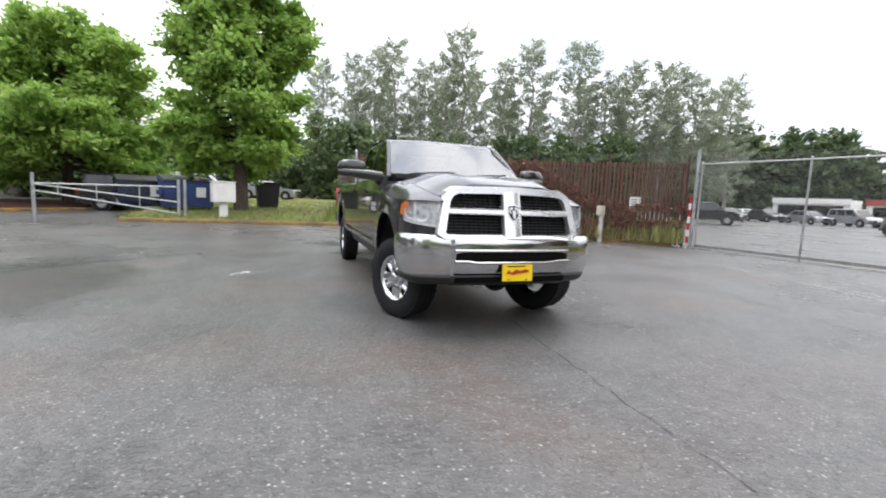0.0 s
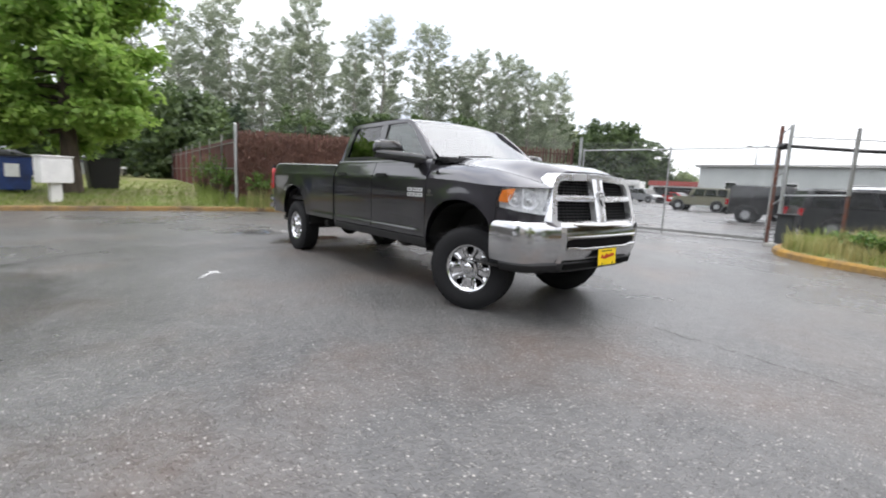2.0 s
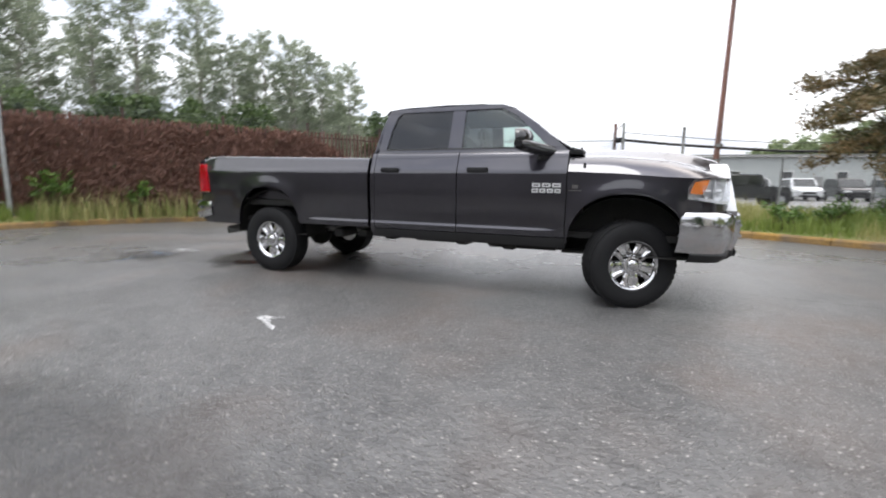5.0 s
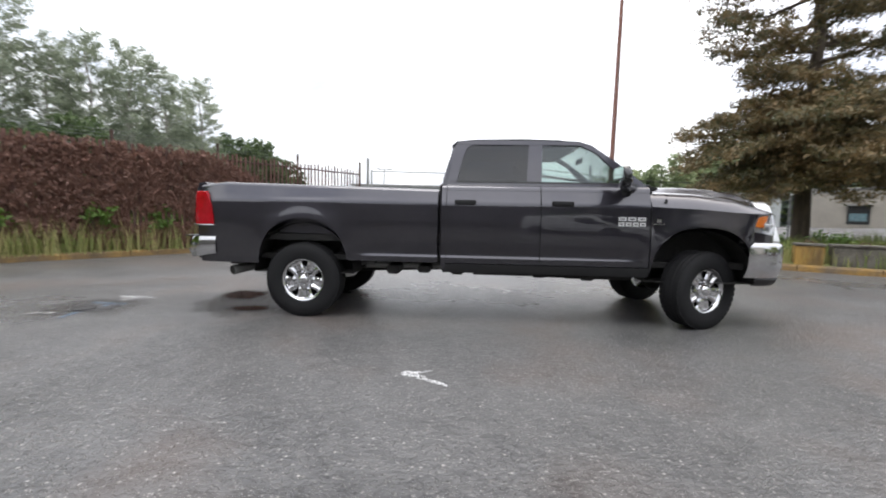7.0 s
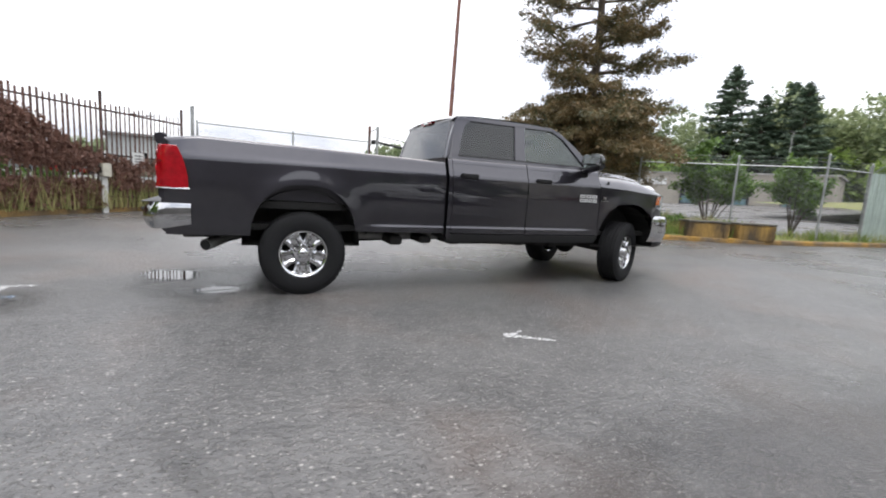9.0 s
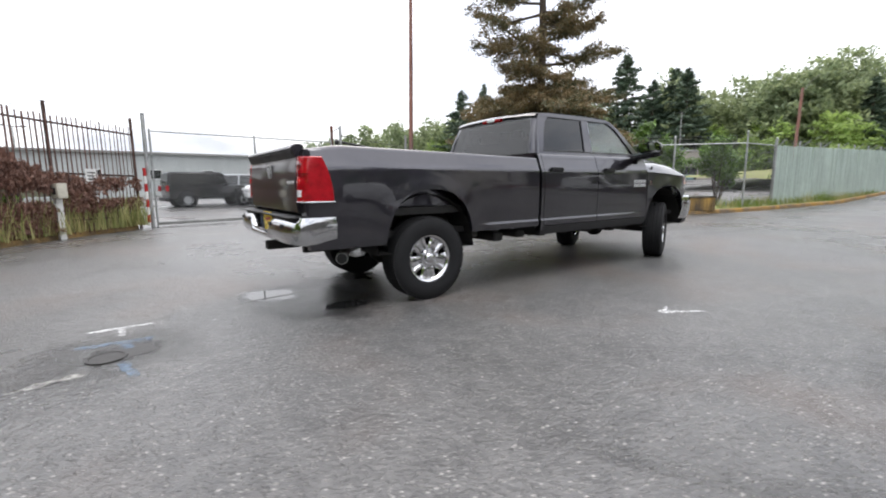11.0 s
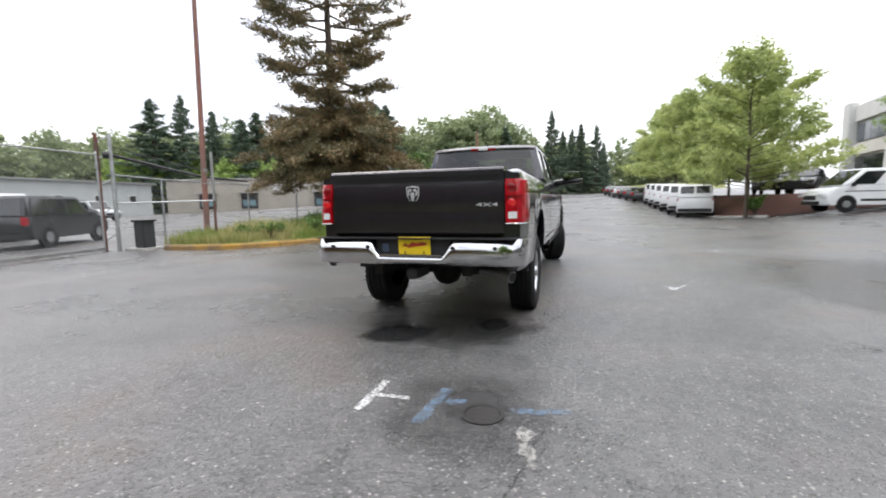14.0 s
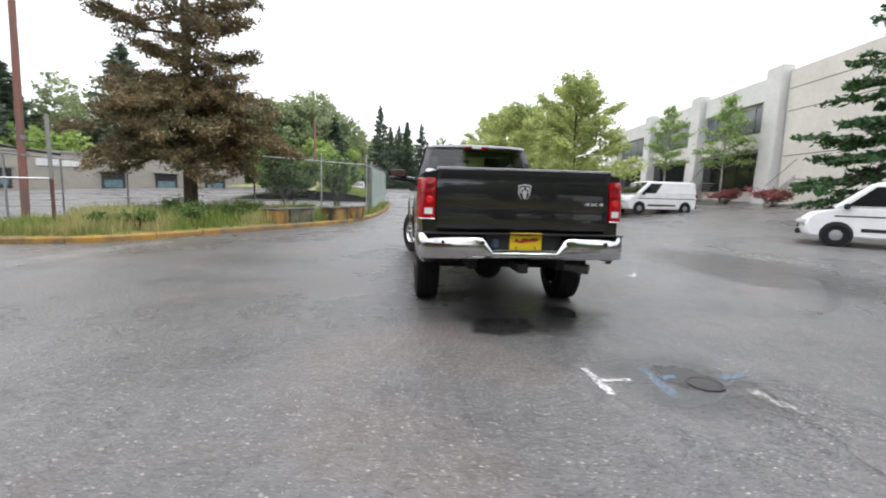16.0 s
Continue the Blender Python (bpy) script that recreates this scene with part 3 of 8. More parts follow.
# ---- fences ----
def chain_mesh(a, b, z0, z1, pitch=0.075, r=0.0017):
    """Crossing wires of a chain-link panel from a to b."""
    a, b = Vector((*a, 0)), Vector((*b, 0))
    d = (b - a).normalized()
    w, h = (b - a).length, z1 - z0
    nrm = Vector((-d.y, d.x, 0)) * r
    g = Geo()
    for sgn in (1, -1):
        for k in range(int((w + h) / pitch)):
            c = k * pitch
            u0, u1 = max(0.0, c - h), min(c, w)
            t0, t1 = c - u0, c - u1
            lo, hi = (t0, t1) if sgn > 0 else (h - t0, h - t1)
            p, q = a + d * u0 + Vector((0, 0, z0 + lo)), a + d * u1 + Vector((0, 0, z0 + hi))
            if (q - p).length < 0.02:
                continue
            s = (q - p).normalized().cross(nrm.normalized()) * r
            g.add([p + s, p - s * 0.5 + nrm, p - s * 0.5 - nrm, q + s, q - s * 0.5 + nrm, q - s * 0.5 - nrm], [(0, 1, 4, 3), (1, 2, 5, 4), (2, 0, 3, 5)])
    return g


def chain_fence(name, label, posts, h, base=None, top_rail=True, arms=False, cap=0.0, wires=3, material=GALV, mesh=True, r=0.035, bottom=False):
    """Posts at corners of a line, with rail, mesh and barbed wires as parts. posts: (x, y) or (x, y, own height)."""
    fence = thing(name, label, "fence")
    zs = [ground_z(p[0], p[1]) if base is None else base for p in posts]
    tops = [z + (p[2] if len(p) > 2 else h + cap) for p, z in zip(posts, zs)]
    for p, z, t in zip(posts, zs, tops):
        g = Geo().cyl((p[0], p[1], z - 0.1), (p[0], p[1], t), r, n=10)
        g.cyl((p[0], p[1], t), (p[0], p[1], t + 0.03), r * 1.15, r * 0.4, n=10)
        part("post", g, material, fence, smooth=40)
    for (p, z), (q, w) in zip(zip(posts, zs), zip(posts[1:], zs[1:])):
        if top_rail:
            part("top_rail", Geo().cyl((p[0], p[1], z + h), (q[0], q[1], w + h), 0.022, n=8), material, fence, smooth=40)
        if bottom:
            part("bottom_rail", Geo().box(0, math.dist(p[:2], q[:2]), -0.03, 0.03, z + 0.05, z + 0.13, pose(p[0], p[1], 0, 0, 0, math.degrees(math.atan2(q[1] - p[1], q[0] - p[0])))), GALV_DULL, fence)
        if mesh:
            part("chain_link", chain_mesh(p[:2], q[:2], (z + w) / 2 + 0.05, (z + w) / 2 + h), WIRE, fence, fix=False)
        for k in range(wires if arms else 0):
            e = 0.1 + 0.1 * k
            part("barbed_wire", Geo().tube([(p[0], p[1], z + h + e), ((p[0] + q[0]) / 2, (p[1] + q[1]) / 2, (z + w) / 2 + h + e - 0.02), (q[0], q[1], w + h + e)], 0.004, 5), WIRE, fence)
    return fence


def slat_fence(name, label, a, b, za, zb, h, pitch, wide, material, seed, ragged=0.0, posts=5, post_mat=GALV_DULL, thick=0.02, group="", twist=0.0):
    """Upright slats along a line from a to b with rails behind them; twist turns each slat about its own height."""
    fence = thing(name, label, "fence", group=group)
    rnd = random.Random(seed)
    a, b = Vector((*a, 0)), Vector((*b, 0))
    d, w = (b - a).normalized(), (b - a).length
    n = int(w / pitch)
    ang = math.degrees(math.atan2(d.y, d.x))
    shared = []
    for k in range(6):
        tall = h - ragged * k / 5
        g = Geo().prism([(-wide / 2, 0), (wide / 2, 0), (wide / 2, tall - 0.02), (wide / 2 - 0.015, tall), (-wide / 2 + 0.01, tall - 0.005 * k)], "y", -thick / 2, thick / 2)
        shared.append(mesh_of("slat", g))
    for i in range(n):
        u = (i + 0.5) * pitch + rnd.uniform(-0.006, 0.006)
        z = za + (zb - za) * u / w
        p = a + d * u
        part("slat", shared[rnd.randrange(6)], material, fence, at=pose(p.x, p.y, z + rnd.uniform(-0.01, 0.02), rnd.uniform(-0.3, 0.3), rnd.uniform(-0.3, 0.3), ang + twist + (rnd.uniform(-4, 4) if twist else 0)))
    nrm = Vector((-d.y, d.x, 0)) * 0.04
    for f in (0.12, 0.52, 0.93):
        p, q = a + nrm + Vector((0, 0, za + h * f)), b + nrm + Vector((0, 0, zb + h * f))
        part("rail", Geo().cyl(p, q, 0.022, n=8), post_mat, fence, smooth=40)
    for k in range(posts):
        u = w * k / max(1, posts - 1)
        p = a + d * u + nrm * 1.6
        z = za + (zb - za) * u / w
        part("post", Geo().cyl((p.x, p.y, z - 0.15), (p.x, p.y, z + h + 0.25), 0.035, n=10), post_mat, fence, smooth=40)
    for k in range(3):
        e = h + 0.08 + 0.08 * k
        pts = [a + (b - a) * t + nrm * 1.6 + Vector((0, 0, za + (zb - za) * t + e - (0.03 if j % 2 else 0))) for j, t in enumerate(np.linspace(0, 1, 2 * posts - 1))]
        part("barbed_wire", Geo().tube(pts, 0.004, 5), WIRE, fence)
    return fence


CORNER = (-9.75, 0.70)
FENCE_END = (-2.15, 10.0)
slat_fence("brown_slat_fence", "tall weathered red-brown slat fence with barbed wire", CORNER, FENCE_END, 0.22, 0.04, 2.62, 0.125, 0.106, SLAT_BROWN, 5, ragged=0.05, posts=6, post_mat=FENCE_IRON, thick=0.016, twist=38)
slat_fence("maroon_panel_fence", "tall maroon painted board fence along the lawn", (-9.85, 0.78), (-44.0, 3.0), 0.26, 0.35, 2.34, 0.36, 0.352, MAROON, 6, posts=12)
t = thing("corner_post", "tall galvanised fence corner post", "fence post")
part("post", Geo().cyl((-9.66, 0.60, 0.2), (-9.66, 0.60, 3.0), 0.055, n=12), GALV, t, smooth=40)
part("cap", Geo().cyl((-9.66, 0.60, 3.0), (-9.66, 0.60, 3.05), 0.065, 0.03, n=12), GALV, t, smooth=40)

# the sliding gate of the car lot
gate = chain_fence("lot_gate", "long galvanised chain-link sliding gate, closed", [(-1.8, 10.15), (1.0, 10.6), (3.68, 11.0)], 2.62, top_rail=True, cap=0.05, bottom=True, r=0.028)
for k in range(3):
    part("barbed_wire", Geo().tube([(-1.8, 10.15, 2.72 + 0.07 * k), (1.0, 10.6, 2.7 + 0.07 * k), (3.68, 11.0, 2.72 + 0.07 * k)], 0.004, 5), WIRE, gate)
t = thing("gate_post", "galvanised gate post with red and white reflective bands", "gate post")
part("post", Geo().cyl((-1.92, 10.1, -0.1), (-1.92, 10.1, 3.07), 0.05, n=12), GALV, t, smooth=40)
BAND_RED = mat("red_reflective_band", (0.42, 0.02, 0.02), 0.4, var=0.1)
for k in range(7):
    part("band", Geo().cyl((-2.0, 10.02, 0.15 + 0.21 * k), (-2.0, 10.02, 0.355 + 0.21 * k), 0.042, n=12), (BAND_RED, WHITE_STEEL)[k % 2], t, smooth=40)
t = thing("rusty_gate_post", "rusty twin gate post with rollers and cross braces", "gate post")
for x, y, m in ((3.72, 11.02, RUST), (3.98, 10.86, GALV)):
    part("post", Geo().cyl((x, y, -0.1), (x, y, 3.18), 0.05, n=12), m, t, smooth=40)
for z in (0.3, 1.05, 1.8, 2.5, 2.95):
    part("brace", Geo().cyl((3.72, 11.02, z), (3.98, 10.86, z + 0.2), 0.018, n=8), GALV, t)
part("roller", Geo().cyl((3.78, 10.9, 2.62), (3.9, 10.84, 2.62), 0.09, n=16), BLACK_PLASTIC, t, smooth=40)
t = thing("gate_operator", "dark grey gate motor cabinet beside the gate post", "gate motor")
part("cabinet", Geo().box(4.12, 4.48, 10.1, 10.46, 0.08, 0.80), mat("dark_grey_steel", (0.035, 0.038, 0.04), 0.5, var=0.1), t, bevel=0.02)
part("lid", Geo().box(4.08, 4.52, 10.06, 10.5, 0.80, 0.85), BLACK_PLASTIC, t, bevel=0.01)
part("plinth", Geo().box(3.95, 4.7, 9.9, 10.65, -0.05, 0.08), CONCRETE, t, bevel=0.02)

# fences running on from the gate
chain_fence("chain_link_fence", "galvanised chain-link fence behind the verge", [(3.98, 10.86, 2.9), (6.4, 12.0), (8.9, 12.7), (11.4, 12.9), (13.9, 12.2), (13.0, 6.95, 2.85)], 2.1, arms=False)
chain_fence("chain_link_fence", "galvanised chain-link fence with barbed wire beside the verge", [(13.0, 6.95), (15.2, 4.75), (16.9, 2.9, 2.98), (19.4, 2.8, 2.85)], 2.55, arms=True, cap=0.3)
t = thing("gate_rail_post", "tall rusted post holding a horizontal gate rail", "gate post")
part("post", Geo().cyl((5.6, 9.05, -0.1), (5.6, 9.05, 2.74), 0.038, n=10), RUST, t, smooth=40)
part("upper_post", Geo().cyl((5.6, 9.05, 1.35), (5.6, 9.05, 2.78), 0.041, n=10), GALV_DULL, t, smooth=40)
part("rail", Geo().cyl((5.6, 9.05, 1.36), (4.0, 10.8, 1.32), 0.022, n=8), GALV, t, smooth=40)
t = thing("cable_beam", "black cable sagging between the gate post and a pole", "cable")
part("cable", Geo().tube([(4.0, 10.86, 2.62), (5.4, 11.2, 2.48), (6.8, 11.8, 2.40), (8.9, 12.7, 2.30), (11.4, 12.9, 2.25)], 0.045, 6), BLACK_PLASTIC, t, smooth=40)
part("wire", Geo().tube([(4.0, 10.86, 2.86), (6.8, 11.8, 2.64), (8.9, 12.7, 2.56), (11.4, 12.9, 2.54)], 0.012, 6), BLACK_PLASTIC, t, smooth=40)
slat_fence("grey_slat_fence", "chain-link fence filled with grey-green slats along the road", (19.45, 2.8), (38.0, 2.75), 0.05, 0.42, 2.5, 0.09, 0.086, SLAT_GREY, 8, posts=8, post_mat=GALV)
for k in range(7):
    x = 19.5 + 2.65 * k
    t = thing("barb_arm", "angled steel arm for barbed wire on the fence", "fence arm", group="barbed wire arms")
    part("arm", Geo().box(-0.02, 0.02, -0.36, 0.0, -0.012, 0.012, pose(x, 2.76, 2.57 + 0.02 * (x - 19.5), -42)), GALV, t)

# ---- utility pole, lamp posts, cables ----
t = thing("utility_pole", "tall bare red-brown wooden utility pole, leaning slightly", "utility pole")
part("pole", Geo().cyl((6.62, 10.45, 0.0), (6.79, 10.32, 13.8), 0.09, 0.048, n=16), POLE_WOOD, t, smooth=50)
for z in (1.9, 2.3, 2.35):
    part("band", Geo().cyl((6.62 + 0.026 * z, 10.45 - 0.011 * z, z), (6.62 + 0.026 * z, 10.45 - 0.011 * z, z + 0.05), 0.108, n=16), GALV_DULL, t, smooth=40)


def lamp_post(x, y, h, group):
    t = thing("lamp_post", "tall grey parking-lot lamp post with two flat heads", "lamp post", pose(x, y, ground_z(x, y), 0, 0, 20), group)
    part("pole", Geo().cyl((0, 0, 0), (0, 0, h), 0.09, 0.06, n=10), GALV_DULL, t, smooth=40)
    part("crossarm", Geo().box(-0.7, 0.7, -0.04, 0.04, h - 0.1, h), GALV_DULL, t)
    for s in (-1, 1):
        part("lamp_head", Geo().box(s * 0.9 - 0.3, s * 0.9 + 0.3, -0.16, 0.16, h - 0.05, h + 0.09), BLACK_PLASTIC, t, bevel=0.03)


for x, y, h in ((-12.0, 62.7, 7.6), (60.0, 28.0, 9.0)):
    lamp_post(x, y, h, "parking lot lamps")
t = thing("utility_pole", "distant brown wooden utility pole beside the road", "utility pole")
part("pole", Geo().cyl((49.0, 11.5, 0), (49.2, 11.4, 9.5), 0.15, 0.11, n=10), POLE_WOOD, t, smooth=50)
part("arm", Geo().tube([(49.2, 11.4, 9.1), (48.6, 10.6, 9.9), (47.8, 9.8, 10.2)], 0.03, 6), GALV_DULL, t, smooth=40)


# ---- trees ----
def unit(a):
    return a / np.maximum(np.linalg.norm(a, axis=1), 1e-9)[:, None]


def foliage(segs, count, size, fuzz, seed, droop=0.3, wide=0.5, up=0.0):
    """Pointed leaf cards scattered along twigs (a, b); up turns their faces skywards."""
    r = np.random.default_rng(seed)
    s = np.array(segs, float)
    a, b = s[:, 0], s[:, 1]
    w = np.linalg.norm(b - a, axis=1) + 0.05
    k = r.choice(len(s), count, p=w / w.sum())
    p = a[k] + (b - a)[k] * (r.random(count) ** 0.8)[:, None] + r.normal(size=(count, 3)) * (fuzz * r.uniform(0.5, 1.2, count))[:, None] * np.array([1, 1, 0.75])
    d = r.normal(size=(count, 3)) + 0.5 * unit(b - a)[k]
    d[:, 2] = d[:, 2] * (1 - 0.6 * up) - droop
    d = unit(d)
    e = r.normal(size=(count, 3))
    e[:, 2] *= 1 - up
    e = unit(np.cross(d, np.cross(e, d)))
    q = size * r.uniform(0.55, 1.3, count)[:, None]
    v = np.stack([p - d * q, p + e * q * wide, p + d * q, p - e * q * wide], 1).reshape(-1, 3)
    g = Geo()
    g.v = v.tolist()
    g.f = (np.arange(count)[:, None] * 4 + np.arange(4)).tolist()
    return g


def branch_out(rnd, trunk, h, low, limbs, reach, rise, twigs, bare, bend, flat, wood=None, r=0.2, top=0.98):
    """Limbs round a trunk with twigs along them; returns the twigs as (a, b). reach and rise are functions of height 0..1."""
    segs = []
    n = len(trunk) - 1
    for i in range(limbs):
        f = (i + rnd.random()) / limbs
        z = low + (h * top - low) * f
        k = min(max(z / h, 0.0), 0.999) * n
        a = trunk[int(k)].lerp(trunk[int(k) + 1], k % 1)
        ang = i * 2.399 + rnd.uniform(-0.6, 0.6)
        long = reach(f) * rnd.uniform(0.62, 1.2)
        up = radians(rise(f) + rnd.uniform(-10, 10))
        d = Vector((math.cos(ang) * math.cos(up), math.sin(ang) * math.cos(up), math.sin(up)))
        mid = a + d * long * 0.5 + Vector((0, 0, -bend * long * 0.25))
        tip = a + d * long + Vector((rnd.uniform(-0.08, 0.08) * long, rnd.uniform(-0.08, 0.08) * long, bend * long * 0.25))
        if wood is not None:
            rr = max(0.008, r * 0.36 * (1.12 - f) * min(1.0, long))
            wood.tube([a, mid, tip], [rr, rr * 0.6, rr * 0.16], 5)
        side = Vector((-d.y, d.x, 0)).normalized()
        for j in range(twigs):
            s = bare + (1 - bare) * (j + rnd.random()) / twigs
            p = a.lerp(mid, s * 2) if s < 0.5 else mid.lerp(tip, s * 2 - 1)
            q = d * rnd.uniform(0.4, 1.0) + side * (rnd.uniform(0.5, 1.2) * (1 if j % 2 else -1)) + Vector((0, 0, rnd.uniform(-0.5, 0.8) * (1 - flat)))
            segs.append((tuple(p), tuple(p + q.normalized() * long * (0.12 + 0.36 * (1.1 - s)) * rnd.uniform(0.7, 1.2))))
        segs.append((tuple(mid.lerp(tip, 0.4)), tuple(tip)))
    return segs


def bent_trunk(rnd, h, lean, n=8):
    return [Vector((0, 0, -0.2))] + [Vector((rnd.uniform(-lean, lean) * k / n, rnd.uniform(-lean, lean) * k / n, h * k / n)) for k in range(1, n + 1)]


def curve_of(*pts):
    return lambda f: float(np.interp(f, [p[0] for p in pts], [p[1] for p in pts]))


def tree(name, label, x, y, z, h, r, low, limbs, reach, rise, leaves, size, leafm, barkm, seed, twigs=8, bare=0.2, bend=0.1, flat=0.3, fuzz=0.14, wide=0.5, droop=0.3, up=0.3, lean=0.12, group="", extra=()):
    rnd = random.Random(seed)
    t = thing(name, label, "tree", pose(x, y, z, 0, 0, rnd.uniform(0, 360)), group)
    trunk = bent_trunk(rnd, h, lean)
    wood = Geo().tube(trunk, [r * 1.35] + [max(0.02, r * (1 - 0.12 * k)) for k in range(8)], 10)
    segs = branch_out(rnd, trunk, h, low, limbs, reach, rise, twigs, bare, bend, flat, wood, r)
    for kw in extra:
        segs += branch_out(rnd, trunk, h, *kw[:8], wood, r, kw[8])
    part("trunk", wood, barkm, t, smooth=60)
    part("crown", foliage(segs, leaves, size, fuzz, seed, droop, wide, up), leafm, t, fix=False)
    return t


MAPLE = leaf_mat("maple_leaves", (0.38, 0.53, 0.13), (0.21, 0.36, 0.07), 0.5)
LOCUST = leaf_mat("locust_leaves", (0.48, 0.53, 0.20), (0.28, 0.345, 0.125), 0.5)
BIRCH = leaf_mat("birch_leaves", (0.34, 0.44, 0.17), (0.19, 0.30, 0.09), 0.45)
POPLAR = leaf_mat("poplar_leaves", (0.42, 0.46, 0.34), (0.18, 0.22, 0.15), 0.45, 0.35)
WOODS = leaf_mat("woodland_leaves", (0.36, 0.41, 0.21), (0.16, 0.21, 0.11), 0.45, 0.09)
SCRUB = leaf_mat("bright_scrub_leaves", (0.42, 0.54, 0.16), (0.22, 0.32, 0.09), 0.45, 0.12)
FIR = leaf_mat("fir_needles", (0.12, 0.165, 0.105), (0.06, 0.095, 0.062), 0.2, 0.3)
PINE = leaf_mat("pine_needles", (0.25, 0.17, 0.08), (0.08, 0.09, 0.042), 0.25, 0.6)
FIRWOOD = leaf_mat("dark_woodland_leaves", (0.13, 0.185, 0.07), (0.05, 0.08, 0.036), 0.35, 0.15)
SHRUB = leaf_mat("shrub_leaves", (0.15, 0.25, 0.05), (0.07, 0.13, 0.03), 0.35, 0.8)
PINK = leaf_mat("azalea_blossom", (0.42, 0.13, 0.14), (0.16, 0.07, 0.05), 0.3, 2.0)

tree("maple_tree", "tall bright green maple tree beside the parcel boxes", -12.5, -3.95, 0.42, 14.8, 0.24, 1.9, 120, curve_of((0, 2.2), (0.12, 2.7), (0.35, 2.7), (0.7, 2.0), (1, 0.5)), curve_of((0, -4), (0.4, 22), (1, 62)), 105000, 0.145, MAPLE, BARK, 11, twigs=10, bare=0.35, fuzz=0.24, up=0.55)
tree("maple_tree", "broad bright green maple tree over the driveway", -19.5, -12.8, 0.3, 8.5, 0.24, 1.7, 90, curve_of((0, 4.0), (0.2, 4.5), (0.5, 3.8), (0.8, 2.3), (1, 0.7)), curve_of((0, -8), (0.5, 20), (1, 55)), 90000, 0.155, MAPLE, BARK, 12, twigs=10, bare=0.35, fuzz=0.27, up=0.55)
# broad low skirt, open upper crown of separate tufts
tree("pine_tree", "tall old pine with rusty olive needles and open upper crown", 12.1, 8.95, 0.28, 17.0, 0.20, 5.0, 74, curve_of((0, 2.6), (0.25, 3.7), (0.6, 3.0), (1, 1.0)), curve_of((0, -4), (1, 26)), 190000, 0.075, PINE, BARK, 13, twigs=10, bare=0.30, bend=0.3, flat=0.75, fuzz=0.13, wide=0.3, droop=0.1, up=0.2, lean=0.2,
     extra=((2.1, 60, curve_of((0, 2.9), (0.5, 3.5), (1, 2.6)), curve_of((0, -12), (1, 2)), 10, 0.12, -0.25, 0.6, 0.27),))

# the windbreak row behind the brown fence: two built, the rest copied
def poplar(x, y, h, seed, label):
    return tree("poplar_tree", label, x, y, 0, h, 0.24, h * 0.12, 90, curve_of((0, 2.0), (0.2, 3.4), (0.55, 3.6), (0.85, 3.0), (1, 1.9)), curve_of((0, 22), (1, 50)), 12500, 0.15, POPLAR, BARK_PALE, seed, twigs=5, bare=0.35, bend=-0.1, flat=0.0, fuzz=0.28, wide=0.5, droop=0.1, up=0.0, lean=0.7, group="windbreak poplars")


ROW = ((-69.7, 3.5, 21.9), (-66.0, 7.7, 22.4), (-63.1, 10.9, 22.6), (-60.9, 13.4, 22.7), (-58.0, 16.7, 19.5), (-54.9, 20.0, 20.4), (-53.4, 21.7, 23.1), (-49.2, 26.5, 19.0), (-46.7, 29.2, 20.5), (-42.8, 33.6, 19.9), (-40.3, 36.4, 16.2), (-38.0, 39.0, 17.2), (-35.8, 41.4, 17.0), (-33.7, 43.9, 15.7), (-31.0, 46.9, 15.0))
rnd = random.Random(7)
protos = [poplar(*ROW[k][:2], ROW[k][2], 21 + k, "tall grey-green poplar in a windbreak row") for k in range(3)]
for k, (x, y, h) in enumerate(ROW[3:]):
    o = copy_thing(protos[k % 3], pose(x, y, 0, 0, 0, rnd.uniform(0, 360)))
    s = 1.06 * h / ROW[k % 3][2]
    o.scale = (s ** 0.6 * rnd.uniform(0.95, 1.15), s ** 0.6 * rnd.uniform(0.95, 1.15), s)
# slighter poplars that stand behind the gaps of the row
for k in range(11):
    f = (k + 0.5) / 11
    o = copy_thing(protos[(k + 1) % 3], pose(-76.0 + 41.0 * f + rnd.uniform(-1, 1), 7.5 + 45.0 * f, 0, 0, 0, rnd.uniform(0, 360)))
    s = (0.92 - 0.16 * f) * rnd.uniform(0.85, 1.05)
    o.scale = (s, s, s)


def tree_twigs(rnd, p, h, kind):
    """Twigs of one far tree as (a, b)."""
    trunk = [p + Vector((0, 0, h * k / 4)) for k in range(5)]
    if kind == "fir":
        return branch_out(rnd, trunk, h, h * 0.05, 34, lambda f: h * 0.19 * (1 - f) ** 0.8 + 0.25, lambda f: -12 + 30 * f, 3, 0.1, 0.1, 0.8)
    if kind == "slim":
        return branch_out(rnd, trunk, h, h * 0.15, 26, lambda f: h * 0.12 * math.sin(math.pi * (0.15 + 0.8 * f)) + 0.2, lambda f: 45, 3, 0.2, 0.0, 0.2)
    return branch_out(rnd, trunk, h, h * 0.12, 26, lambda f: h * 0.27 * math.sin(math.pi * (0.22 + 0.74 * f)) ** 0.8 + 0.2, lambda f: 5 + 50 * f, 4, 0.3, 0.0, 0.2)


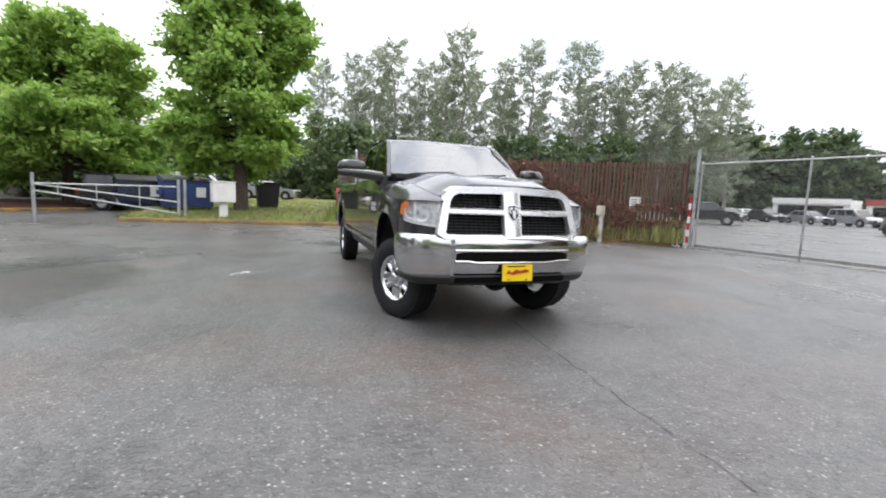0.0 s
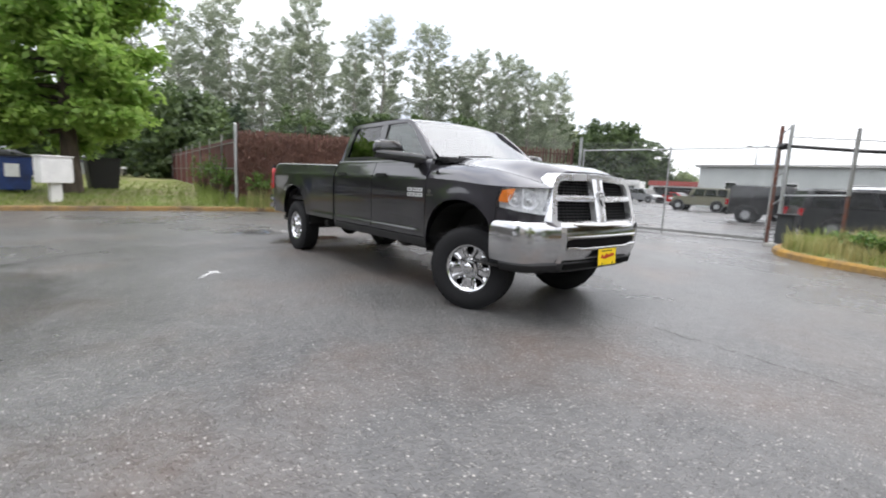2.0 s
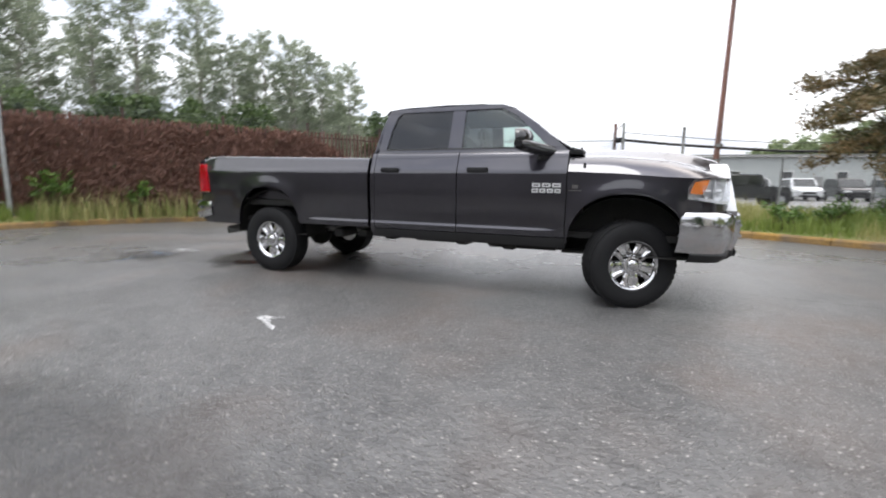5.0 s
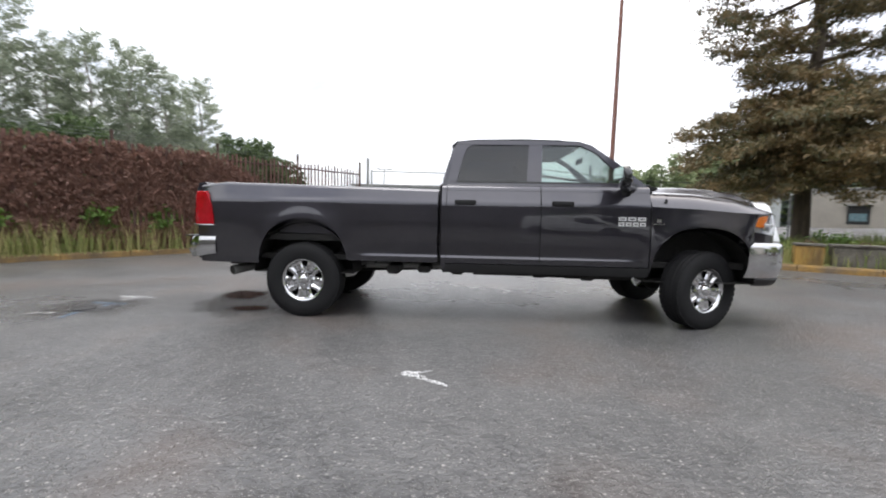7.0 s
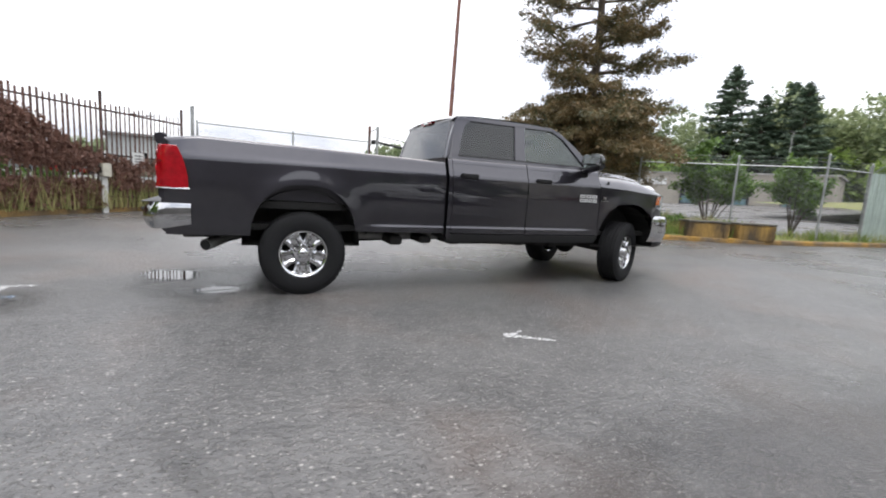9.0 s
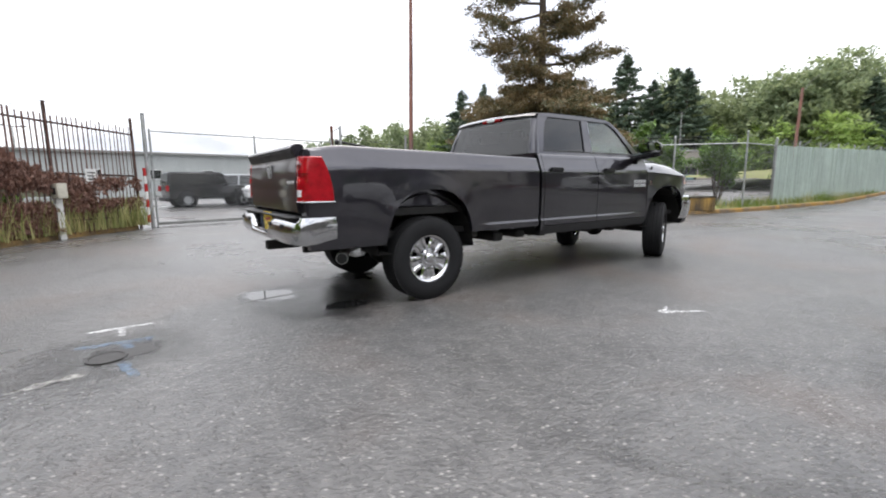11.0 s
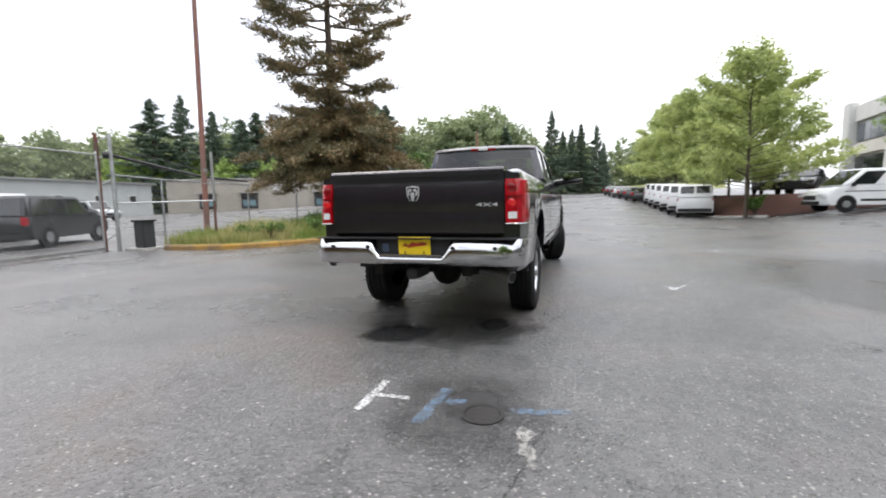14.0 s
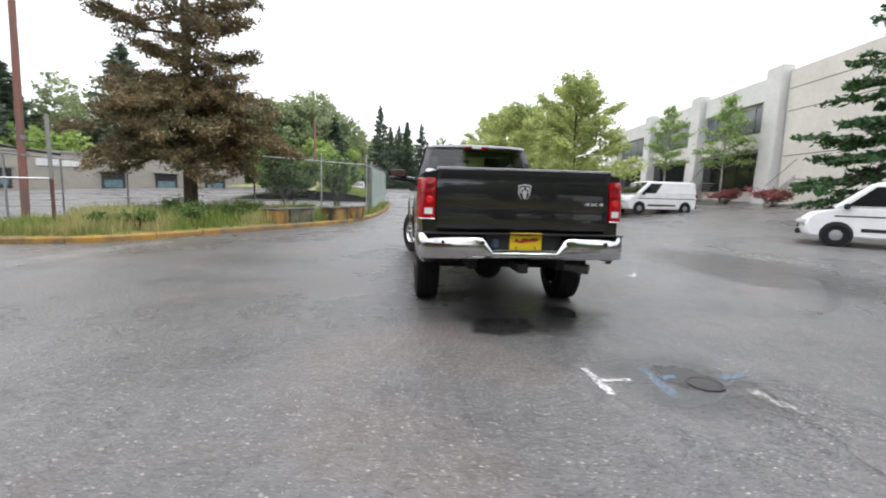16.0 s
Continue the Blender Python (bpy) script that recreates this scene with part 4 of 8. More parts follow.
def wood_belt(name, label, line, depth, h0, h1, count, leaves, size, leafm, seed, kinds=("broad", "broad", "slim", "fir"), heights=()):
    """A far wood that nobody could count: many uneven crowns in one mesh."""
    rnd = random.Random(seed)
    segs = []
    for _ in range(count):
        u = rnd.random() * (len(line) - 1)
        i = min(int(u), len(line) - 2)
        a, b = Vector((*line[i], 0)), Vector((*line[i + 1], 0))
        p = a.lerp(b, u - i)
        q = (b - a).normalized()
        p += Vector((-q.y, q.x, 0)) * rnd.uniform(0, depth)
        tall = float(np.interp(u, range(len(line)), heights)) if heights else 1.0
        segs += tree_twigs(rnd, p, rnd.uniform(h0, h1) * tall, rnd.choice(kinds))
    ob = part(name, foliage(segs, leaves, size, size * 0.9, seed, 0.2, 0.55, 0.2), leafm, label=label, fix=False)
    return tagged(ob, category="woods", kind="stuff")


wood_belt("dark_understory", "dense dark green undergrowth and firs behind the fence", [(-60, -12), (-52, 4), (-38, 22), (-30, 33)], 7, 4.0, 9.5, 150, 110000, 0.28, FIRWOOD, 31, ("broad", "fir", "broad"))
wood_belt("fence_hedge", "dark hedge growing behind the slat fence", [(-11.3, 2.0), (-8.9, 5.0), (-6.6, 7.6)], 1.2, 1.0, 1.6, 60, 16000, 0.13, FIRWOOD, 37, ("broad",))
IVY = leaf_mat("dead_brown_ivy", (0.265, 0.142, 0.105), (0.205, 0.112, 0.085), 0.3, 0.7)
rnd = random.Random(61)
segs = []
for k in range(9000):
    f = rnd.random()
    side = rnd.uniform(-0.045, 0.06)
    x, y = CORNER[0] + 7.6 * f - 0.77 * side, CORNER[1] + 9.3 * f + 0.63 * side
    top = float(np.interp(f, (0, 0.58, 0.66, 0.74, 0.82, 1.0), (2.78, 2.75, 2.4, 1.75, 1.4, 1.35))) + rnd.uniform(-0.2, 0.06)
    z = rnd.uniform(0.2, top)
    patch = noise.noise(Vector((f * 9.0, 0.3, 1.7)))
    if 0.85 < z < 1.25 and f > 0.42 and patch > -0.12:
        continue
    if z < 0.75 and f > 0.8 and patch > -0.2:
        continue
    segs.append(((x, y, z), (x + rnd.uniform(-0.12, 0.12), y + rnd.uniform(-0.12, 0.12), max(0.2, z - rnd.uniform(0.05, 0.3)))))
tagged(part("dead_ivy", foliage(segs, 250000, 0.030, 0.03, 61, 1.2, 0.6, 0.0), IVY, label="dense brown dead ivy grown through the slat fence", fix=False), category="ivy", kind="stuff")
wood_belt("far_woods", "distant mixed woods on low hills", [(-75, 66), (-48, 86), (-36, 92), (-10, 102), (22, 97), (38, 94), (60, 84)], 20, 8, 15, 420, 160000, 0.42, WOODS, 32, heights=(1, 1, 0.4, 0.38, 0.42, 0.95, 1))
wood_belt("east_woods", "dense mixed green woods behind the low building", [(46, 84), (62, 70), (80, 48), (84, 31), (88, 18), (106, 13)], 16, 0.8, 1.15, 260, 190000, 0.36, WOODS, 33, ("broad", "broad", "slim", "broad", "fir"), (12.5, 15, 19.5, 17.5, 18.5, 21))
wood_belt("east_undergrowth", "light green scrub along the foot of the woods", [(52, 80), (66, 66), (80, 45), (82, 30), (82, 16), (104, 9)], 6, 5, 11, 130, 80000, 0.3, SCRUB, 36, ("broad",))
wood_belt("road_end_woods", "wooded hillside at the end of the road", [(104, 14), (128, 8), (140, -6), (130, -30)], 25, 12, 19, 200, 130000, 0.40, WOODS, 34)
wood_belt("lawn_thicket", "dark thicket behind the lawn", [(-34, -30), (-36, -16), (-38, -4), (-32, 4)], 8, 4, 9, 70, 40000, 0.28, FIRWOOD, 35, ("broad", "fir"))


wood_belt("lot_woods", "dark wooded hillside behind the car lot", [(-80, 66), (-58, 76), (-44, 85), (-35, 91)], 10, 0.8, 1.15, 80, 70000, 0.42, FIRWOOD, 38, ("broad", "broad", "fir"), (15, 16, 14.5, 8))
wood_belt("scrub_bank", "bright green scrub behind the low building", [(50, 76), (57, 65), (63, 57), (68, 46)], 3, 6.0, 9.5, 44, 32000, 0.28, SCRUB, 39, ("broad",))


def fir(name, label, x, y, z, h, width, leaves, size, leafm, seed, low=0.6, group=""):
    return tree(name, label, x, y, z, h, 0.018 * h, low, 120, curve_of((0, width), (0.3, width * 0.78), (0.7, width * 0.38), (1, 0.2)), curve_of((0, -14), (0.5, -4), (1, 30)), leaves, size, leafm, BARK, seed, twigs=5, bare=0.15, bend=0.12, flat=0.85, fuzz=size * 0.6, wide=0.35, droop=0.25, up=0.4, lean=0.1, group=group)


firs = fir("fir_tree", "tall dark green fir tree in the distance", 58.5, 67.6, 0, 21.0, 5.2, 16000, 0.30, FIR, 41, 0.6, "distant firs")
firs_b = fir("fir_tree", "tall dark green fir tree in the distance", 62.1, 64.3, 0, 18.5, 4.6, 15000, 0.30, FIR, 42, 0.6, "distant firs")
for k, (x, y, s) in enumerate(((55.3, 70.9, 0.95), (64.3, 59.8, 0.92), (80.0, 44.0, 0.95), (84.0, 42.0, 1.2), (81.0, 50.5, 1.25), (70.2, 61.5, 1.05), (80.5, 38.0, 1.0), (92.0, 15.5, 0.9), (-41.0, 9.0, 0.4), (-37.5, 14.0, 0.36))):
    o = copy_thing((firs, firs_b)[k % 2], pose(x, y, 0, 0, 0, 37 * x))
    o.scale = (1.5 * s, 1.5 * s, s)


for k, (x, y, s) in enumerate(((100, 6.4, 0.95), (104, 4.2, 0.84), (107, 2.2, 0.78), (108, 0.2, 0.95), (105, -3.2, 0.8), (110, -5.0, 0.7))):
    o = copy_thing((firs, firs_b)[k % 2], pose(x, y, ground_z(x, y), 0, 0, 50 * k))
    o.scale = (0.85 * s, 0.85 * s, 0.95 * s)


def locust_tree(x, y, h, wide, leaves, seed):
    return tree("locust_tree", "light yellow-green locust tree on the bark bed", x, y, ground_z(x, y) + 0.15, h, 0.085, 1.5, 40, curve_of((0, wide), (0.4, wide * 1.05), (0.8, wide * 0.6), (1, 0.5)), curve_of((0, 8), (0.5, 30), (1, 65)), leaves, 0.10, LOCUST, BARK, seed, twigs=7, bare=0.35, fuzz=0.19, up=0.3, group="locust trees along the road")


locust = locust_tree(20.9, -9.0, 7.4, 3.2, 21000, 51)
for x, y, s in ((25.5, -10.4, 0.86), (30.0, -10.6, 1.02), (34.5, -10.2, 1.12), (39.5, -9.8, 1.2), (45.5, -9.9, 1.25), (53.0, -10.2, 1.3)):
    o = copy_thing(locust, pose(x, y, ground_z(x, y), 0, 0, 53 * x))
    o.scale = (s, s, s)
birch = tree("birch_tree", "slender pale green birch in front of the building", 28.2, -19.2, 1.2, 7.0, 0.08, 2.2, 34, curve_of((0, 1.6), (0.4, 1.9), (1, 0.4)), curve_of((0, 20), (1, 60)), 3800, 0.10, BIRCH, BARK_PALE, 52, twigs=6, bend=-0.3, fuzz=0.15, droop=0.6, group="trees by the office building")
for x, y, s in ((25.0, -21.5, 1.05),):
    o = copy_thing(birch, pose(x, y, ground_z(x, y), 0, 0, 77))
    o.scale = (s, s, s)
fir("fir_tree", "large green fir tree beside the drive", 9.2, -17.2, 0.1, 13.0, 4.0, 26000, 0.15, leaf_mat("young_fir_needles", (0.06, 0.14, 0.04), (0.022, 0.065, 0.022), 0.2), 55, 1.6)


# ---- the pickup truck ----
# rear axle at x = 0, front axle at x = 4.3, nose towards +x
ARCHES = ((0.01, 0.53, 0.505, 0.575), (4.285, 0.53, 0.53, 0.56))
ARCH_POWER = 2.35


def step(a, b, v):
    t = min(1.0, max(0.0, (v - a) / (b - a)))
    return t * t * (3 - 2 * t)


def interp(x, pts):
    return float(np.interp(x, [p[0] for p in pts], [p[1] for p in pts]))


def half_width(x, z):
    # nearly upright side, a crease at shoulder height and a leaning shoulder above it
    w = 0.992 - 0.10 * max(0.0, 1.10 - z) ** 2 - 0.03 * max(0.0, z - 1.10)
    lean = max(0.0, z - 1.285)
    w -= 0.34 * lean * step(0.0, 0.05, lean)
    w += 0.016 * step(0.742, 0.708, z) * step(0.56, 0.80, x) * step(3.74, 3.45, x)
    w -= 0.35 * max(0.0, x - 4.6) ** 2 + 0.5 * max(0.0, -0.9 - x) ** 2
    for xc, zc, a, b in ARCHES:
        rho = math.hypot((x - xc) / a, (z - zc) / b)
        if z > 0.5:
            w += 0.016 * math.exp(-(((rho - 1.0) / 0.22) ** 2))
    return w


def arch_z(x):
    for xc, zc, a, b in ARCHES:
        if abs(x - xc) < a:
            return zc + b * (1 - (abs(x - xc) / a) ** ARCH_POWER) ** (1 / ARCH_POWER)
    return 0.0


def stations(x0, x1, pace=0.07):
    xs = set(np.round(np.linspace(x0, x1, max(2, int((x1 - x0) / pace))), 4))
    for xc, _, a, _ in ARCHES:
        xs |= {round(xc - a * math.cos(math.pi * k / 30), 4) for k in range(31)}
    return sorted(x for x in xs if x0 <= x <= x1)


def side_panel(x0, x1, s, base, top, cap=(), n=20, lip=0.05):
    """A body side between two stations; cap: (inset, height over top) rows that turn it inwards."""
    rows = []
    for x in stations(x0, x1):
        zt = top(x) if callable(top) else top
        zb = max(base(x) if callable(base) else base, arch_z(x))
        w0 = half_width(x, zb)
        row = [(x, s * (w0 - lip), zb + 0.012), (x, s * (w0 - 0.006), zb)]
        low = [0.655, 0.672, 0.690, 0.702, 0.710, 0.718, 0.726, 0.734, 0.744, 0.765]
        levels = [max(zb + 0.0004 * i, z) for i, z in enumerate(low)]
        levels += [levels[-1] + (zt - levels[-1]) * k / n for k in range(1, n + 1)]
        row += [(x, s * half_width(x, z), z) for z in levels]
        wt = half_width(x, zt)
        row += [(x, s * (wt - i), zt + h) for i, h in cap]
        rows.append(row)
    first = [(x0 + 0.0, y - s * 0.05, z) for _, y, z in rows[0]]
    last = [(x1 - 0.0, y - s * 0.05, z) for _, y, z in rows[-1]]
    return Geo().sheet([first] + rows + [last])


truck = thing("pickup_truck", "dark grey metallic crew-cab pickup with chrome bumpers, wheels turned", "pickup truck")
BED_CAP = ((0.004, 0.012), (0.012, 0.026), (0.026, 0.036), (0.045, 0.04), (0.080, 0.04), (0.092, 0.03), (0.094, -0.02), (0.094, -0.5))


def rail_z(x):
    return 1.478 - 0.02 * x - 0.045 * step(0.85, 1.25, -x)


# cargo bed
for s in (-1, 1):
    side = part("bed_side", side_panel(-1.19, 1.505, s, lambda x: 0.60 if x < 0 else 0.655, lambda x: rail_z(x) - 0.04, BED_CAP, n=26), TRUCK_PAINT, truck, smooth=38)
    part("wheel_well", Geo().loft([[(0.57 * math.cos(a), s * y, 0.5 + 0.56 * math.sin(a)) for a in np.linspace(0, math.pi, 15)] for y in (0.93, 0.55)], caps=False).add([(0.57 * math.cos(a), s * 0.55, 0.5 + 0.56 * math.sin(a)) for a in np.linspace(0, math.pi, 15)], [tuple(range(15))]), STEEL_DARK, side)
    g = Geo().box(-1.215, -1.16, s * 0.80, s * 0.945, 0.63, 1.445)
    part("corner_post", g, TRUCK_PAINT, side, bevel=0.012)
bed = part("bed_floor", Geo().box(-1.16, 1.5, -0.87, 0.87, 0.86, 0.93), STEEL_DARK, truck)
for k in range(9):
    part("floor_rib", Geo().box(-1.15, 1.46, -0.76 + 0.19 * k - 0.03, -0.76 + 0.19 * k + 0.03, 0.93, 0.945), STEEL_DARK, bed)
part("bed_front_wall", Geo().box(1.44, 1.5, -0.84, 0.84, 0.93, 1.455), TRUCK_PAINT, truck, bevel=0.015)

tail = [(-1.23, 0.915), (-1.252, 0.93), (-1.261, 1.10), (-1.258, 1.118), (-1.262, 1.135), (-1.240, 1.372), (-1.246, 1.385), (-1.268, 1.43), (-1.276, 1.464), (-1.272, 1.482), (-1.255, 1.494), (-1.19, 1.498), (-1.175, 1.48), (-1.17, 0.915)]
tailgate = part("tailgate", Geo().prism(tail, "y", -0.82, 0.82), TRUCK_PAINT, truck, bevel=0.006, smooth=30)
# black strip stands in for the dark ground mirrored under the lip
part("lip_reflection_band", Geo().prism([(-1.249, 1.384), (-1.272, 1.43), (-1.2785, 1.461), (-1.265, 1.463), (-1.23, 1.386)], "y", -0.79, 0.79), BLACK_PLASTIC, tailgate, "black strip painted as the dark reflection under the tailgate lip")
shield = [(-0.062, 0.072), (0.0, 0.082), (0.062, 0.072), (0.058, -0.01), (0.035, -0.055), (0.0, -0.078), (-0.035, -0.055), (-0.058, -0.01)]


def badge_shield(name, parent, m):
    """A plain shield: chrome rim, dark field and a raised chrome device of simple lobes."""
    rim = part(name, Geo().prism(shield, "x", 0.0, 0.010, m), SATIN, parent, "chrome shield badge", bevel=0.003)
    inner = [(u * 0.84, v * 0.84) for u, v in shield]
    part("field", Geo().prism(inner, "x", 0.010, 0.012, m), BLACK_PLASTIC, rim)
    for sg in (-1, 1):
        lobe = [(sg * u, v) for u, v in ((0.006, 0.052), (0.03, 0.056), (0.046, 0.042), (0.046, 0.012), (0.034, -0.012), (0.024, 0.002), (0.034, 0.018), (0.028, 0.034), (0.012, 0.03))]
        part("lobe", Geo().prism(lobe, "x", 0.012, 0.020, m), SATIN, rim, bevel=0.003)
    part("boss", Geo().prism([(-0.02, 0.026), (0.02, 0.026), (0.018, -0.02), (0.010, -0.055), (-0.010, -0.055), (-0.018, -0.02)], "x", 0.012, 0.022, m), SATIN, rim, bevel=0.005)


badge_shield("tailgate_badge", tailgate, pose(-1.249, 0.0, 1.272, 0, 5, 180))


def lettering(text, size, depth, material, parent, m, name="lettering", label=""):
    cu = bpy.data.curves.new(name, "FONT")
    cu.body, cu.size, cu.extrude, cu.align_x = text, size, depth, "CENTER"
    ob = bpy.data.objects.new(name, cu)
    me = bpy.data.meshes.new_from_object(ob)
    bpy.data.objects.remove(ob)
    part(name, me, material, parent, label, at=m)


lettering("4X4", 0.075, 0.004, SATIN, tailgate, Matrix.LocRotScale((-1.262, -0.676, 1.163), Euler((radians(90), 0, radians(-90))), (1.5, 0.58, 1)), "drive_lettering", "chrome slanted 4X4 letters")
part("tailgate_pull", Geo().box(-1.281, -1.24, -0.16, 0.16, 1.436, 1.446), BLACK_PLASTIC, tailgate)

# tail lamps wrap round the bed corners
for s in (-1, 1):
    path = [(-1.222, 0.826), (-1.258, 0.836), (-1.262, 0.87), (-1.258, 0.91), (-1.24, 0.952), (-1.20, 0.980), (-1.15, 0.990), (-1.07, 0.998), (-0.985, 1.002)]
    inner = [(-0.985, 0.93), (-1.14, 0.9), (-1.17, 0.832)]
    ring = path + inner

    def level(z, shrink=0.0):
        f = (z - 1.02) / 0.37
        lean = 0.10 * f * f + 0.012 * (1 - f) if f > 0 else 0.02
        return [(x - lean * step(-1.12, -0.985, x) + 0.022 * f * f * (x < -1.14), s * (y - 0.010 * f * f) - s * shrink * step(0.9, 0.99, y) + 0, z) for x, y in ring]
    lamp = part("tail_lamp", Geo().loft([level(1.016, 0.012), level(1.024)] + [level(z) for z in np.linspace(1.06, 1.36, 8)] + [level(1.382), level(1.39, 0.012)]), RED_LENS, truck, "red tail lamp with white reversing lens", smooth=40)
    white = [(-1.2, 0.848), (-1.262, 0.852), (-1.264, 0.90), (-1.25, 0.936), (-1.2, 0.945)]
    part("reversing_lens", Geo().loft([[(x, s * y, z) for x, y in white] for z in (1.052, 1.120)]), WHITE_LENS, lamp, "white reversing lens", bevel=0.006)
    part("lens_rib", Geo().loft([[(x - 0.003, s * y * 1.003, z + zz) for x, y in path[1:6]] + [(x + 0.02, s * (y - 0.02), z + zz) for x, y in path[5:0:-1]] for z, zz in ((1.245, 0.0), (1.252, 0.0))]), DEEP_RED, lamp)
    part("lamp_bezel", Geo().tube([(x - 0.002, s * (y + 0.001), 1.014) for x, y in path[1:]], 0.006, 6), CHROME, lamp, smooth=60)
    for zz, rr, mm in ((1.315, 0.040, DEEP_RED), (1.19, 0.036, BRIGHT_RED)):
        part("lamp_bowl", Geo().lathe([(0.002, 0.004), (rr * 0.6, 0.005), (rr, 0.001), (rr * 1.05, -0.02)], 20, pose(-1.258 + 0.02 * ((zz - 1.02) / 0.37) ** 2, s * 0.885, zz, 0, -90, 0)), mm, lamp, smooth=60)

# rear bumper
def bumper_top(y):
    return interp(abs(y), ((0, 0.745), (0.30, 0.745), (0.37, 0.86), (0.405, 0.885), (0.968, 0.885)))


half = [(-0.98, 1.004), (-1.06, 1.008), (-1.17, 1.006), (-1.26, 0.988), (-1.32, 0.952), (-1.358, 0.89), (-1.378, 0.80), (-1.386, 0.66), (-1.389, 0.50), (-1.39, 0.405), (-1.39, 0.37), (-1.391, 0.335), (-1.391, 0.30), (-1.392, 0.15)]
rear_plan = [(x, -y) for x, y in half] + [(-1.392, 0.0)] + half[::-1]
rings = []
for i, (x, y) in enumerate(rear_plan):
    (xa, ya), (xb, yb) = rear_plan[max(i - 1, 0)], rear_plan[min(i + 1, len(rear_plan) - 1)]
    along = Vector((xb - xa, yb - ya, 0)).normalized()
    out = Vector((-along.y, along.x, 0))
    low = 0.655 + 0.045 * step(-1.25, -0.95, x)
    top = bumper_top(y)
    curve = [Vector((x, y, low + (top - low) * f)) - out * (0.055 - 0.043 * step(-1.37, -1.24, x)) * abs(2 * f - 0.95) ** 2.6 for f in np.linspace(0, 1, 9)]
    rings.append([Vector((x, y, low)) - out * 0.13] + curve + [Vector((x, y, top)) - out * 0.13])
rear = part("rear_bumper", Geo().loft(rings), CHROME_BRUSHED, truck, "chrome rear bumper with parking sensors", smooth=40)
for s in (-1, 1):
    for y in (0.40, 0.765):
        part("parking_sensor", Geo().cyl((-1.35, s * y, 0.813), (-1.398 if y < 0.6 else -1.388, s * y, 0.813), 0.016, n=12), BLACK_PLASTIC, rear, smooth=40)
part("step_pad", Geo().box(-1.37, -1.2, -0.94, 0.94, 0.884, 0.892), BLACK_PLASTIC, rear)
part("plate_recess", Geo().box(-1.29, -1.25, -0.36, 0.36, 0.72, 0.885), BLACK_PLASTIC, rear)
part("recess_lip", Geo().box(-1.387, -1.26, -0.30, 0.30, 0.735, 0.75), CHROME, rear, bevel=0.006)


def dealer_plate(m, parent):
    p = part("dealer_plate", Geo().box(-0.003, 0.003, -0.153, 0.153, -0.077, 0.077, m), YELLOW_PLATE, parent, "yellow paper dealer plate")
    part("plate_rim", Geo().box(-0.005, 0.001, -0.158, 0.158, -0.083, 0.083, m), BLACK_PLASTIC, p)
    swoosh = [(-0.115, -0.012), (-0.09, 0.028), (-0.06, 0.0), (-0.02, 0.03), (0.03, 0.018), (0.07, 0.03), (0.118, 0.024), (0.115, 0.002), (0.06, -0.004), (0.01, -0.01), (-0.05, -0.022), (-0.09, -0.008)]
    part("plate_bar", Geo().prism(swoosh, "x", 0.004, 0.0055, m), RED_INK, p)
    part("plate_bar", Geo().box(0.004, 0.0055, -0.10, 0.08, 0.052, 0.062, m), BLACK_TEXT, p)
    for y in (-0.09, 0.09):
        part("plate_screw", Geo().cyl(m @ Vector((0.003, y, -0.063)), m @ Vector((0.009, y, -0.063)), 0.008, n=8), BLACK_PLASTIC, p)


dealer_plate(pose(-1.302, -0.02, 0.824, 0, 4, 180), truck)
part("hitch_receiver", Geo().box(-1.33, -1.0, -0.05, 0.05, 0.52, 0.61), STEEL_DARK, truck, bevel=0.008)
part("tow_socket", Geo().box(-1.3, -1.27, 0.235, 0.30, 0.76, 0.84), mat("blue_grey_plastic", (0.05, 0.07, 0.12), 0.5), rear, bevel=0.008)

